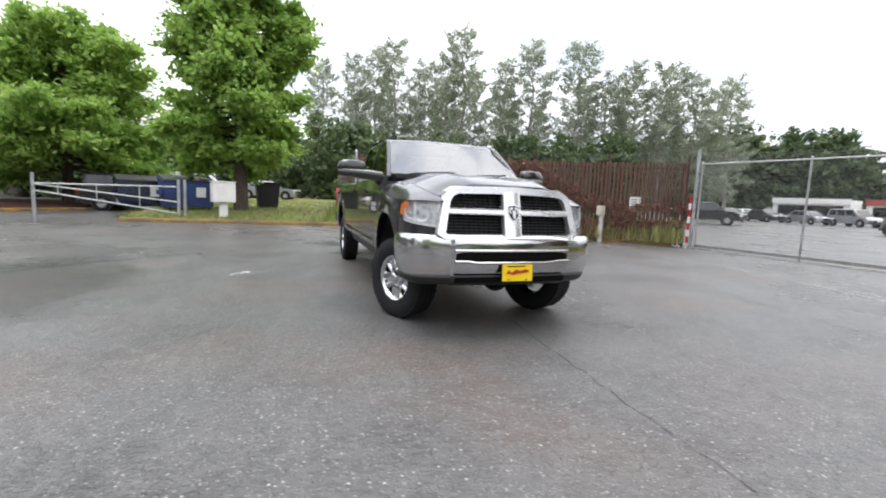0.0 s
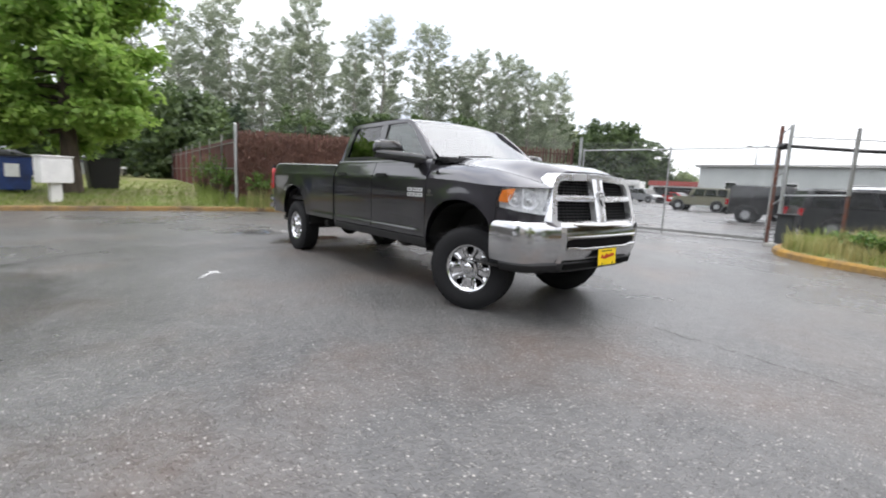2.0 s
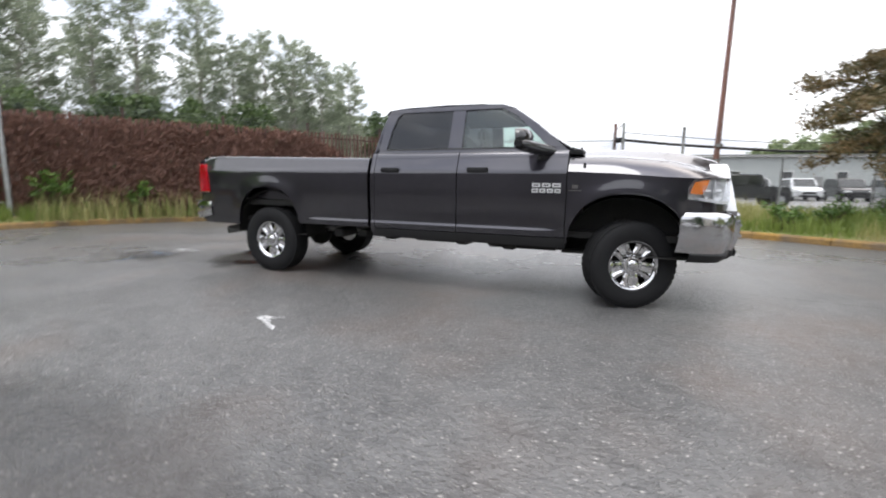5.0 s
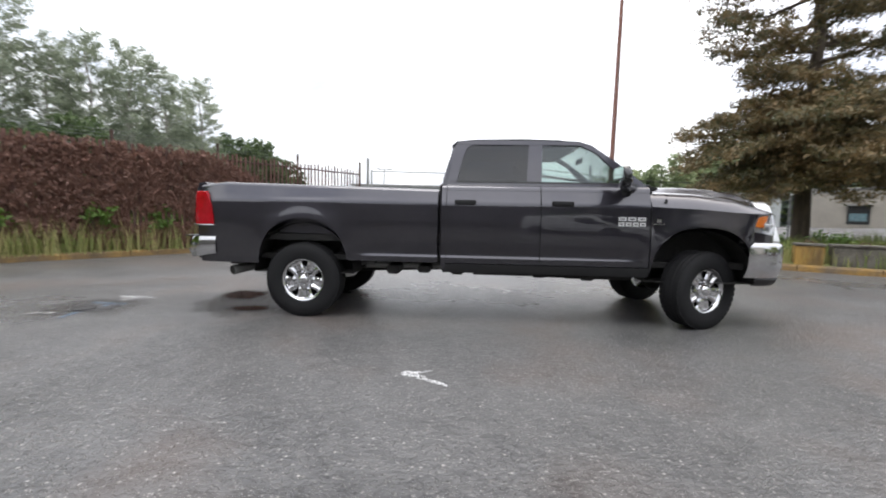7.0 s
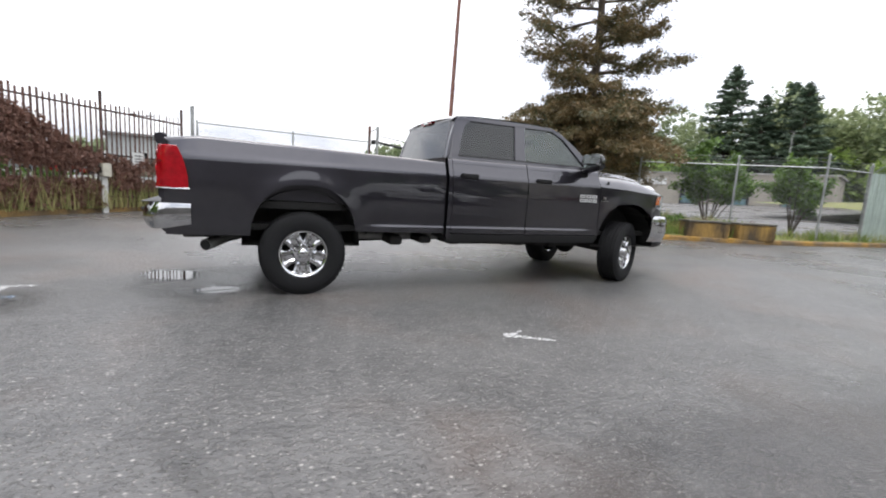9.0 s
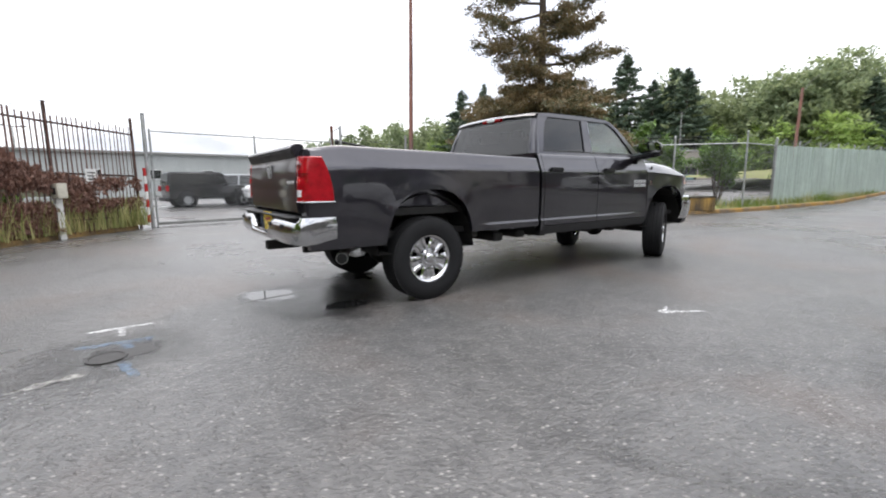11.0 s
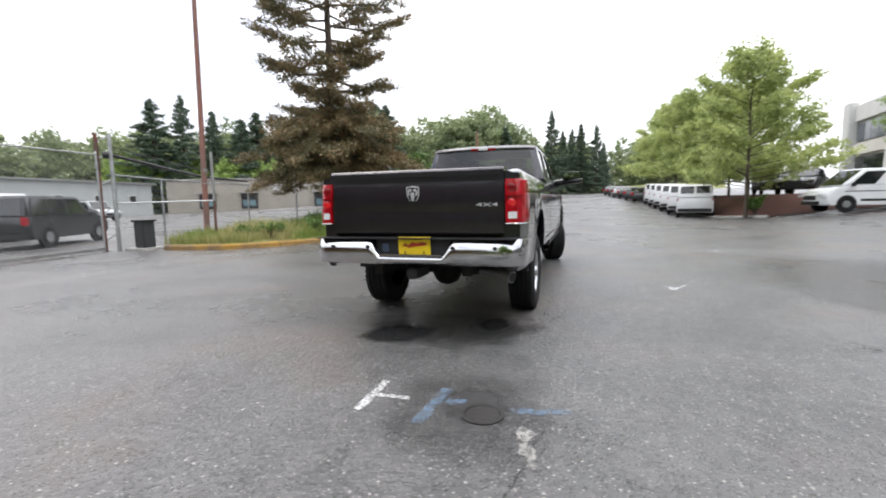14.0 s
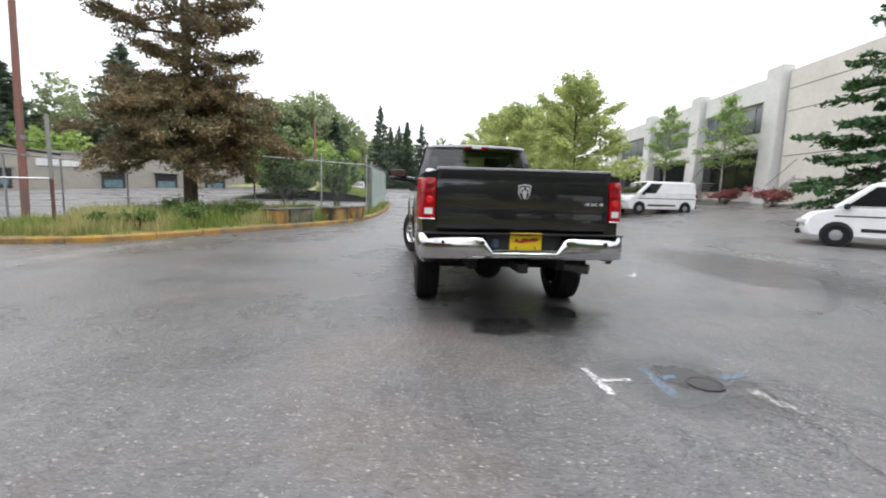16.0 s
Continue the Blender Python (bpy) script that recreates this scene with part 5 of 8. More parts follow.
# cab: lower body, doors, roof frame
CAB_CAP = ((0.006, 0.022), (0.018, 0.038), (0.04, 0.05), (0.06, 0.054))
part("cab_shell", Geo().box(1.56, 3.74, -0.93, 0.93, 0.58, 1.44).box(1.53, 1.58, -0.9, 0.9, 0.62, 1.5), BLACK_PLASTIC, truck)
for s in (-1, 1):
    for name, x0, x1, hx in (("rear_door", 1.60, 2.597, 1.80), ("front_door", 2.607, 3.735, 2.83)):
        door = part(name, side_panel(x0, x1, s, 0.655, 1.45, CAB_CAP, n=22), TRUCK_PAINT, truck, smooth=38)
        y = s * half_width(hx, 1.31)
        part("handle_cup", Geo().box(hx - 0.115, hx + 0.115, y - 0.012, y + 0.004 * s + 0.002, 1.281, 1.336), BLACK_PLASTIC, door, bevel=0.01)
        part("handle", Geo().box(hx - 0.11, hx + 0.11, min(y + 0.01 * s, y + 0.035 * s), max(y + 0.01 * s, y + 0.035 * s), 1.296, 1.331), BLACK_PLASTIC, door, bevel=0.01)
        part("rub_line", Geo().box(x0 + 0.02, x1 - 0.02, min(s * 0.975, s * 0.9905), max(s * 0.975, s * 0.9905), 0.842, 0.852), TRUCK_PAINT, door, bevel=0.003)
    part("cab_corner", side_panel(1.545, 1.594, s, 0.60, 1.45, CAB_CAP, n=22), TRUCK_PAINT, truck, smooth=38)
    part("rocker", Geo().loft([[(x, s * 0.90, 0.545), (x, s * 0.955, 0.548), (x, s * 0.972, 0.58), (x, s * 0.985, 0.645), (x, s * 0.90, 0.65)] for x in (1.56, 3.74)]), BLACK_PLASTIC, truck, smooth=50)

    def glazing(x, z):
        return s * (0.878 - (z - 1.505) * 0.245)

    def frame_piece(poly, parent, name, material=TRUCK_PAINT, thick=0.05, out=0.0, bevel=0.006):
        a = [(x, glazing(x, z) + s * out, z) for x, z in poly]
        b = [(x, glazing(x, z) + s * (out - thick), z) for x, z in poly]
        return part(name, Geo().loft([a, b]), material, parent, bevel=bevel)

    frame_piece([(1.535, 1.49), (3.74, 1.49), (3.69, 1.535), (1.545, 1.535)], truck, "window_ledge")
    frame_piece([(1.545, 1.535), (1.70, 1.535), (1.745, 1.75), (1.80, 1.90), (1.86, 1.947), (1.68, 1.957), (1.60, 1.75)], truck, "rear_pillar")
    frame_piece([(2.455, 1.535), (2.615, 1.535), (2.625, 1.947), (2.475, 1.947)], truck, "centre_pillar")
    frame_piece([(3.535, 1.535), (3.69, 1.535), (3.42, 1.765), (3.16, 1.947), (3.03, 1.947), (3.20, 1.86)], truck, "front_pillar")
    frame_piece([(1.68, 1.947), (3.17, 1.947), (3.02, 1.995), (2.6, 2.007), (1.9, 2.007), (1.70, 1.989)], truck, "roof_rail")
    frame_piece([(1.69, 1.53), (2.46, 1.53), (2.48, 1.952), (1.87, 1.952), (1.80, 1.935), (1.74, 1.75)], truck, "rear_door_window", SMOKE_GLASS, 0.006, -0.016, 0)
    frame_piece([(2.61, 1.53), (3.54, 1.53), (3.21, 1.865), (3.04, 1.952), (2.62, 1.952)], truck, "front_door_window", CLEAR_GLASS, 0.006, -0.016, 0)
    frame_piece([(1.70, 1.528), (3.54, 1.528), (3.53, 1.545), (1.705, 1.545)], truck, "window_seal", BLACK_PLASTIC, 0.02, 0.004, 0.002)

rows = []
for x, z, w in ((1.64, 1.957, 0.752), (1.69, 1.993, 0.762), (1.9, 2.012, 0.768), (2.4, 2.020, 0.770), (2.8, 2.012, 0.768), (3.0, 1.990, 0.762), (3.07, 1.963, 0.752)):
    rows.append([(x + (0.05 if x > 2.9 else -0.03 if x < 1.75 else 0) * (1 - v * v), w * v, z + 0.022 * (1 - v * v) - 0.02 * max(0, abs(v) - 0.9) * 10 * 0.3) for v in np.linspace(-1, 1, 17)])
g = Geo().sheet(rows)
roof = part("roof", g, TRUCK_PAINT, truck, smooth=50)
part("headliner", Geo().box(1.75, 2.98, -0.70, 0.70, 1.93, 1.95), mat("grey_headliner", (0.12, 0.12, 0.12), 0.9), truck)
brake = part("high_brake_lamp", Geo().box(1.615, 1.66, -0.19, 0.19, 1.945, 1.99), RED_LENS, truck, "red high brake lamp with white cargo lens", bevel=0.01)
part("cargo_lens", Geo().box(1.608, 1.62, -0.07, 0.07, 1.95, 1.985), WHITE_LENS, brake, bevel=0.004)

# windscreen and back window
rows = []
for f in np.linspace(0, 1, 7):
    rows.append([(3.76 + 0.06 * (1 - v * v) - f * (0.70 + 0.0 * v), (0.83 - 0.11 * f) * v, 1.52 + 0.45 * f + 0.015 * (1 - v * v) * f) for v in np.linspace(-1, 1, 13)])
part("windscreen", Geo().sheet(rows), SCREEN_GLASS, truck, smooth=60)
part("windscreen_seal", Geo().tube(rows[0], 0.014, 6), BLACK_PLASTIC, truck)
rows = [[(1.535 + 0.115 * f - 0.01 * (1 - v * v), (0.80 - 0.10 * f) * v, 1.50 + 0.445 * f) for v in np.linspace(-1, 1, 9)] for f in np.linspace(0, 1, 4)]
part("back_window", Geo().sheet(rows), SMOKE_GLASS, truck, smooth=60)
for s in (-1, 1):
    g = Geo().loft([[(1.53, s * 0.78, 1.49), (1.56, s * 0.90, 1.49), (1.60, s * 0.88, 1.49)], [(1.65, s * 0.68, 1.955), (1.68, s * 0.76, 1.955), (1.72, s * 0.74, 1.955)]])
    part("back_window_frame", g, TRUCK_PAINT, truck, smooth=30)
part("back_window_header", Geo().box(1.64, 1.70, -0.74, 0.74, 1.925, 1.965), TRUCK_PAINT, truck, bevel=0.01)
part("cab_back_panel", Geo().box(1.52, 1.56, -0.9, 0.9, 0.7, 1.505), TRUCK_PAINT, truck, bevel=0.01)
cowl = part("cowl", Geo().box(3.70, 3.86, -0.80, 0.80, 1.47, 1.515), BLACK_PLASTIC, truck, bevel=0.01)
for y0 in (-0.62, 0.05):
    part("wiper", Geo().tube([(3.83, y0, 1.535), (3.79, y0 + 0.3, 1.56), (3.76, y0 + 0.58, 1.575)], 0.009, 6), BLACK_PLASTIC, cowl)

# cabin
SEAT = mat("dark_grey_seat_cloth", (0.030, 0.031, 0.033), 0.9, var=0.2, scale=20)
for y in (-0.4, 0.4):
    seat = part("front_seat", Geo().box(2.55, 3.05, y - 0.25, y + 0.25, 1.0, 1.18), SEAT, truck, bevel=0.04)
    part("seat_back", Geo().box(2.42, 2.56, y - 0.24, y + 0.24, 1.12, 1.70, pose(0, 0, 0)), SEAT, seat, bevel=0.05)
    part("headrest", Geo().box(2.40, 2.50, y - 0.13, y + 0.13, 1.70, 1.88), SEAT, seat, bevel=0.04)
bench = part("rear_bench", Geo().box(1.75, 2.2, -0.68, 0.68, 1.0, 1.18), SEAT, truck, bevel=0.04)
part("bench_back", Geo().box(1.66, 1.78, -0.68, 0.68, 1.15, 1.68), SEAT, bench, bevel=0.04)
for y in (-0.42, 0.42):
    part("headrest", Geo().box(1.66, 1.75, y - 0.13, y + 0.13, 1.68, 1.82), SEAT, bench, bevel=0.04)
part("dashboard", Geo().prism([(3.28, 1.2), (3.24, 1.46), (3.34, 1.50), (3.68, 1.48), (3.70, 1.2)], "y", -0.80, 0.80), BLACK_PLASTIC, truck, bevel=0.02)
wheel = part("steering_wheel", Geo().tube([Vector((3.12 + 0.07 * math.sin(a), 0.4 + 0.19 * math.cos(a), 1.42 + 0.175 * math.sin(a))) for a in np.linspace(0, 2 * math.pi, 25)], 0.016, 8), BLACK_PLASTIC, truck, smooth=60)
part("steering_hub", Geo().box(3.12, 3.16, 0.33, 0.47, 1.36, 1.46), BLACK_PLASTIC, wheel, bevel=0.02)
part("rear_view_mirror", Geo().box(3.18, 3.21, -0.13, 0.13, 1.83, 1.90), BLACK_PLASTIC, truck, bevel=0.01)

# front wings and bonnet
HOOD = ((3.7, 1.522), (4.2, 1.528), (4.6, 1.51), (4.85, 1.474), (5.0, 1.438), (5.1, 1.402), (5.17, 1.362))
CREST = ((3.7, 1.298), (4.23, 1.276), (4.6, 1.248), (4.78, 1.241), (5.15, 1.238))
SEAM_Y = ((3.7, 0.835), (4.2, 0.825), (4.6, 0.80), (4.85, 0.752), (5.0, 0.69), (5.08, 0.645), (5.145, 0.60))
SEAM_Z = ((3.7, 1.438), (4.2, 1.428), (4.6, 1.392), (4.85, 1.338), (5.0, 1.292), (5.08, 1.268), (5.145, 1.252))
NOSE = ((4.78, 0.978), (4.90, 0.945), (5.00, 0.895), (5.08, 0.81), (5.145, 0.69))


def nose_y(x):
    return interp(x, NOSE) if x > 4.78 else half_width(x, interp(x, CREST))


for s in (-1, 1):
    wing = part("front_wing", side_panel(3.745, 4.78, s, 0.60, lambda x: interp(x, CREST), (), n=22), TRUCK_PAINT, truck, smooth=38)
    part("wheel_well", Geo().loft([[(4.28 + 0.57 * math.cos(a), s * y, 0.5 + 0.56 * math.sin(a)) for a in np.linspace(0, math.pi, 15)] for y in (0.93, 0.55)], caps=False).add([(4.28 + 0.57 * math.cos(a), s * 0.55, 0.5 + 0.56 * math.sin(a)) for a in np.linspace(0, math.pi, 15)], [tuple(range(15))]), STEEL_DARK, wing)
    # the shoulder between the crease and the bonnet seam
    rows = []
    for x in np.linspace(3.745, 5.145, 30):
        y0, z0, y1, z1 = nose_y(x), interp(x, CREST), interp(x, SEAM_Y), interp(x, SEAM_Z)
        rows.append([(x, s * (y0 + (y1 - y0) * f), z0 + (z1 - z0) * (f + 0.22 * math.sin(math.pi * f) * (1 - f * 0.4))) for f in np.linspace(0, 1, 9)] + [(x, s * (y1 - 0.004), z1 - 0.05)])
    part("wing_top", Geo().sheet(rows), TRUCK_PAINT, wing, smooth=50)
    part("wing_vent", Geo().box(3.88, 3.905, s * 0.955 - 0.012, s * 0.955 + 0.008, 1.335, 1.375), BLACK_PLASTIC, wing, bevel=0.004)

    def nose_sheet(zlo, zhi, out=0.0, k=13, u0=0.0):
        pts = [(interp(u, [(i / 4, p[0]) for i, p in enumerate(NOSE)]), interp(u, [(i / 4, p[1]) for i, p in enumerate(NOSE)])) for u in np.linspace(u0, 1, k)]
        return [[(x + out * 0.6, s * (y + out), (zlo(x) * (1 - f) + zhi(x) * f)) for x, y in pts] for f in (0, 0.25, 0.5, 0.75, 1)]

    def lo(x):
        return 1.06 - 0.16 * (x - 4.76)

    def hi(x):
        return min(1.234, 1.075 + 1.9 * (x - 4.74))
    part("lamp_sill", Geo().sheet(nose_sheet(lambda x: 0.88, lo)), TRUCK_PAINT, truck, smooth=60)
    part("lamp_brow", Geo().sheet(nose_sheet(hi, lambda x: 1.240)), TRUCK_PAINT, truck, smooth=60)
    lamp = part("headlamp", Geo().sheet(nose_sheet(lo, hi, -0.04)), REFLECTOR, truck, "clear headlamp with amber side lens", smooth=20)
    part("lens", Geo().sheet(nose_sheet(lo, hi, 0.004)), LAMP_GLASS, lamp, smooth=60)
    for k, (u, y, z, r) in enumerate(((5.04, 0.832, 1.125, 0.080), (4.945, 0.905, 1.125, 0.060))):
        part("reflector", Geo().lathe([(0.012, -0.06), (r * 0.6, -0.045), (r, -0.012), (r * 1.08, -0.012)], 18, pose(u, s * y, z, 0, 0, s * (42 - 8 * k)) @ pose(0, 0, 0, 0, 90, 0)), REFLECTOR, lamp, smooth=60)
        part("bulb", Geo().cyl((u - 0.03, s * y, z), (u + 0.012, s * y, z), 0.016, n=10), SATIN, lamp, smooth=40)
    part("lamp_divider", Geo().box(4.985, 5.0, min(s * 0.86, s * 0.885), max(s * 0.86, s * 0.885), 1.035, 1.228), REFLECTOR, lamp, bevel=0.006)
    part("lamp_shelf", Geo().sheet(nose_sheet(lambda x: lo(x) + 0.006, lambda x: lo(x) + 0.03, -0.004, 9, 0.2)), REFLECTOR, lamp, smooth=50)
    amber = [[(x, s * (interp(x, NOSE) - 0.006), z) for x, z in row] for row in (
        [(4.795, 1.105), (4.845, 1.10), (4.895, 1.098)],
        [(4.808, 1.155), (4.865, 1.158), (4.925, 1.158)],
        [(4.828, 1.205), (4.885, 1.218), (4.945, 1.226)])]
    part("amber_lens", Geo().sheet(amber), AMBER_LENS, lamp, "amber side marker", smooth=60)

rows = []
for u in np.linspace(0, 1, 26):
    row = []
    for v in np.linspace(-1, 1, 37):
        xf = 5.088 - 0.070 * abs(v) ** 2.4
        x = 3.745 + (xf - 3.745) * u
        ye, edge, mid = interp(x, SEAM_Y) - 0.004, interp(x, SEAM_Z) + 0.002, interp(x, HOOD)
        a = abs(v)
        # a raised middle, a shallow valley and a rounded outer edge
        z = mid + (edge - mid) * (0.22 * a**2 + 0.78 * step(0.55, 1.0, a)) + 0.008 * math.exp(-(((a - 0.52) / 0.10) ** 2)) * (1 - u**3)
        row.append((x, ye * v, z))
    rows.append(row)
rows.append([(x + 0.006, y, z - 0.03) for x, y, z in rows[-1]])
part("bonnet", Geo().sheet(rows), TRUCK_PAINT, truck, smooth=40)

# grille
outer = [(-0.655, 0.905), (-0.725, 0.95), (-0.66, 1.26), (-0.615, 1.335), (-0.54, 1.376), (0, 1.392), (0.54, 1.376), (0.615, 1.335), (0.66, 1.26), (0.725, 0.95), (0.655, 0.905)]
hole = [(-0.615, 0.948), (-0.645, 0.962), (-0.592, 1.24), (-0.56, 1.292), (-0.51, 1.312), (0, 1.326), (0.51, 1.312), (0.56, 1.292), (0.592, 1.24), (0.645, 0.962), (0.615, 0.948)]


def rake(y, z, out=0.0):
    return (5.245 - 0.24 * (z - 0.93) - 0.10 * y * y + out, y, z)


g = Geo()
for loop0, loop1, o0, o1 in ((outer, outer, -0.13, 0.0), (outer, [(a * 0.93 + b * 0.07, c * 0.93 + d * 0.07) for (a, c), (b, d) in zip(outer, hole)], 0.0, 0.02), (hole, hole, 0.012, -0.06)):
    g.loft([[rake(y, z, o0) for y, z in loop0], [rake(y, z, o1) for y, z in loop1]], caps=False)
mid = [(a * 0.93 + b * 0.07, c * 0.93 + d * 0.07) for (a, c), (b, d) in zip(outer, hole)]
g.loft([[rake(y, z, 0.02) for y, z in mid], [rake(y, z, 0.012) for y, z in hole]], caps=False)
grille = part("grille", g, GRILLE_CHROME, truck, "chrome cross-bar grille with black mesh", smooth=35)
part("grille_backing", Geo().loft([[rake(y, z, -0.075) for y, z in hole], [rake(y, z, -0.07) for y, z in hole]]), BLACK_PLASTIC, grille)
g = Geo()
g.loft([[rake(y, z, o) for y, o in ((-0.088, -0.05), (-0.084, 0.012), (-0.045, 0.028), (0.045, 0.028), (0.084, 0.012), (0.088, -0.05))] for z in np.linspace(0.94, 1.34, 7)])
part("centre_bar", g, GRILLE_CHROME, grille, smooth=35)
for s in (-1, 1):
    part("cross_bar", Geo().loft([[rake(s * y, z, o) for z, o in ((1.128, -0.05), (1.13, 0.0), (1.145, 0.018), (1.17, 0.018), (1.185, 0.0), (1.187, -0.05))] for y in np.linspace(0.075, 0.625, 6)]), GRILLE_CHROME, grille, smooth=35)
mesh_mat = mat("black_grille_mesh", (0.02, 0.02, 0.021), 0.4, var=0.1)
g = Geo()
for k in range(26):
    y = -0.60 + 1.20 * k / 25
    g.loft([[rake(y + d, z, o) for d, o in ((-0.004, -0.055), (0.004, -0.055), (0.0, -0.04))] for z in (0.95, 1.325)])
for k in range(14):
    z = 0.96 + 0.36 * k / 13
    g.loft([[rake(y, z + d, o) for d, o in ((-0.004, -0.055), (0.004, -0.055), (0.0, -0.04))] for y in np.linspace(-0.61, 0.61, 7)])
tagged(part("grille_mesh", g, mesh_mat, grille), kind="stuff")
badge_shield("grille_badge", grille, pose(*rake(0, 1.15, 0.027), 0, -13, 0))

# front bumper
PLAN = ((4.735, 1.0), (4.85, 1.012), (5.0, 0.995), (5.10, 0.945), (5.165, 0.86), (5.205, 0.72), (5.235, 0.60), (5.275, 0.575), (5.295, 0.40), (5.305, 0.0))
plan = [(x, -y) for x, y in PLAN] + [(x, y) for x, y in PLAN[-2::-1]]


def bumper_ring(x, y, prof):
    inward = Vector((5.0 - x if abs(y) < 0.98 else 0.0, -y, 0))
    k = Vector((-1.0 if abs(y) < 0.9 else -0.4, -0.75 * (1 if y > 0 else -1) * step(0.6, 1.0, abs(y)), 0)).normalized()
    return [(x + k.x * i, y + k.y * i, z) for i, z in prof]


face = ((0.09, 0.935), (0.04, 0.94), (0.018, 0.925), (0.009, 0.90), (0.001, 0.85), (0.0, 0.79), (0.004, 0.72), (0.014, 0.66), (0.03, 0.61), (0.048, 0.575), (0.09, 0.57))
bumper = part("front_bumper", Geo().loft([bumper_ring(x, y, face) for x, y in plan], closed=False), CHROME_BRUSHED, truck, "polished chrome front bumper", smooth=40)
# solid flush block; its black stands in for the slot's shaded depth
part("air_slot", Geo().loft([[(interp(abs(y), [(p[1], p[0]) for p in reversed(PLAN)]) + 0.003, y, z) for z in ((0.715, 0.80, 0.80, 0.715) if abs(y) < 0.55 else (0.73, 0.785, 0.785, 0.73))[:2]] + [(interp(abs(y), [(p[1], p[0]) for p in reversed(PLAN)]) - 0.08, y, z) for z in (0.79, 0.725)] for y in np.linspace(-0.565, 0.565, 15)]), RECESS_SHADE, bumper)
for zz, rr in ((0.812, 0.013), (0.703, 0.016)):
    part("slot_lip", Geo().tube([(interp(abs(y), [(p[1], p[0]) for p in reversed(PLAN)]) + 0.003, y, zz + (0.012 if abs(y) > 0.42 and zz < 0.75 else 0)) for y in np.linspace(-0.575, 0.575, 19)], rr, 8), CHROME, bumper, smooth=60)
lower = ((0.10, 0.60), (0.045, 0.59), (0.03, 0.56), (0.05, 0.515), (0.09, 0.485), (0.16, 0.475))
part("air_dam", Geo().loft([bumper_ring(x, y * 0.985, lower) for x, y in plan[1:-1]], closed=False), BLACK_PLASTIC, truck, smooth=40)
# solid block as well, black in place of shade in the opening
part("lower_opening", Geo().loft([[(interp(abs(y), [(p[1], p[0]) for p in reversed(PLAN)]) + o, y, z) for o, z in ((-0.02, 0.52), (-0.012, 0.572), (-0.06, 0.572), (-0.06, 0.52))] for y in np.linspace(-0.56, 0.56, 13)]), RECESS_SHADE, bumper)
dealer_plate(pose(5.325, 0.02, 0.617, 0, -3, 0), truck)
for s in (-1, 1):
    part("tow_hook", Geo().tube([(5.18, s * 0.42, 0.745), (5.27, s * 0.42, 0.75), (5.28, s * 0.46, 0.755), (5.18, s * 0.46, 0.76)], 0.014, 8), BLACK_PLASTIC, truck, smooth=60)

# side badges as plain bars
for s in (-1, 1):
    y = s * (half_width(3.55, 1.13) + 0.003)
    def bar(name, x0, x1, z0, z1, m):
        d = 0.006 if "inset" in name else 0.004
        part(name, Geo().box(x0, x1, y - d, y + d, z0, z1), m, truck, bevel=0.002)
    for k in range(3):
        bar("badge_bar", 3.405 + 0.098 * k, 3.488 + 0.098 * k, 1.143, 1.183, SATIN)
        bar("badge_bar_inset", 3.424 + 0.098 * k, 3.470 + 0.098 * k, 1.156, 1.169, BLACK_PLASTIC)
    for k in range(4):
        bar("badge_bar", 3.405 + 0.073 * k, 3.466 + 0.073 * k, 1.088, 1.130, SATIN)
    for k in range(4):
        bar("badge_bar_inset", 3.421 + 0.073 * k, 3.451 + 0.073 * k, 1.102, 1.116, BLACK_PLASTIC)
    y = s * (half_width(3.84, 1.13) + 0.004)
    bar("badge_bar", 3.79, 3.845, 1.135, 1.17, CHROME)
    bar("badge_bar", 3.76, 3.88, 1.112, 1.12, CHROME)

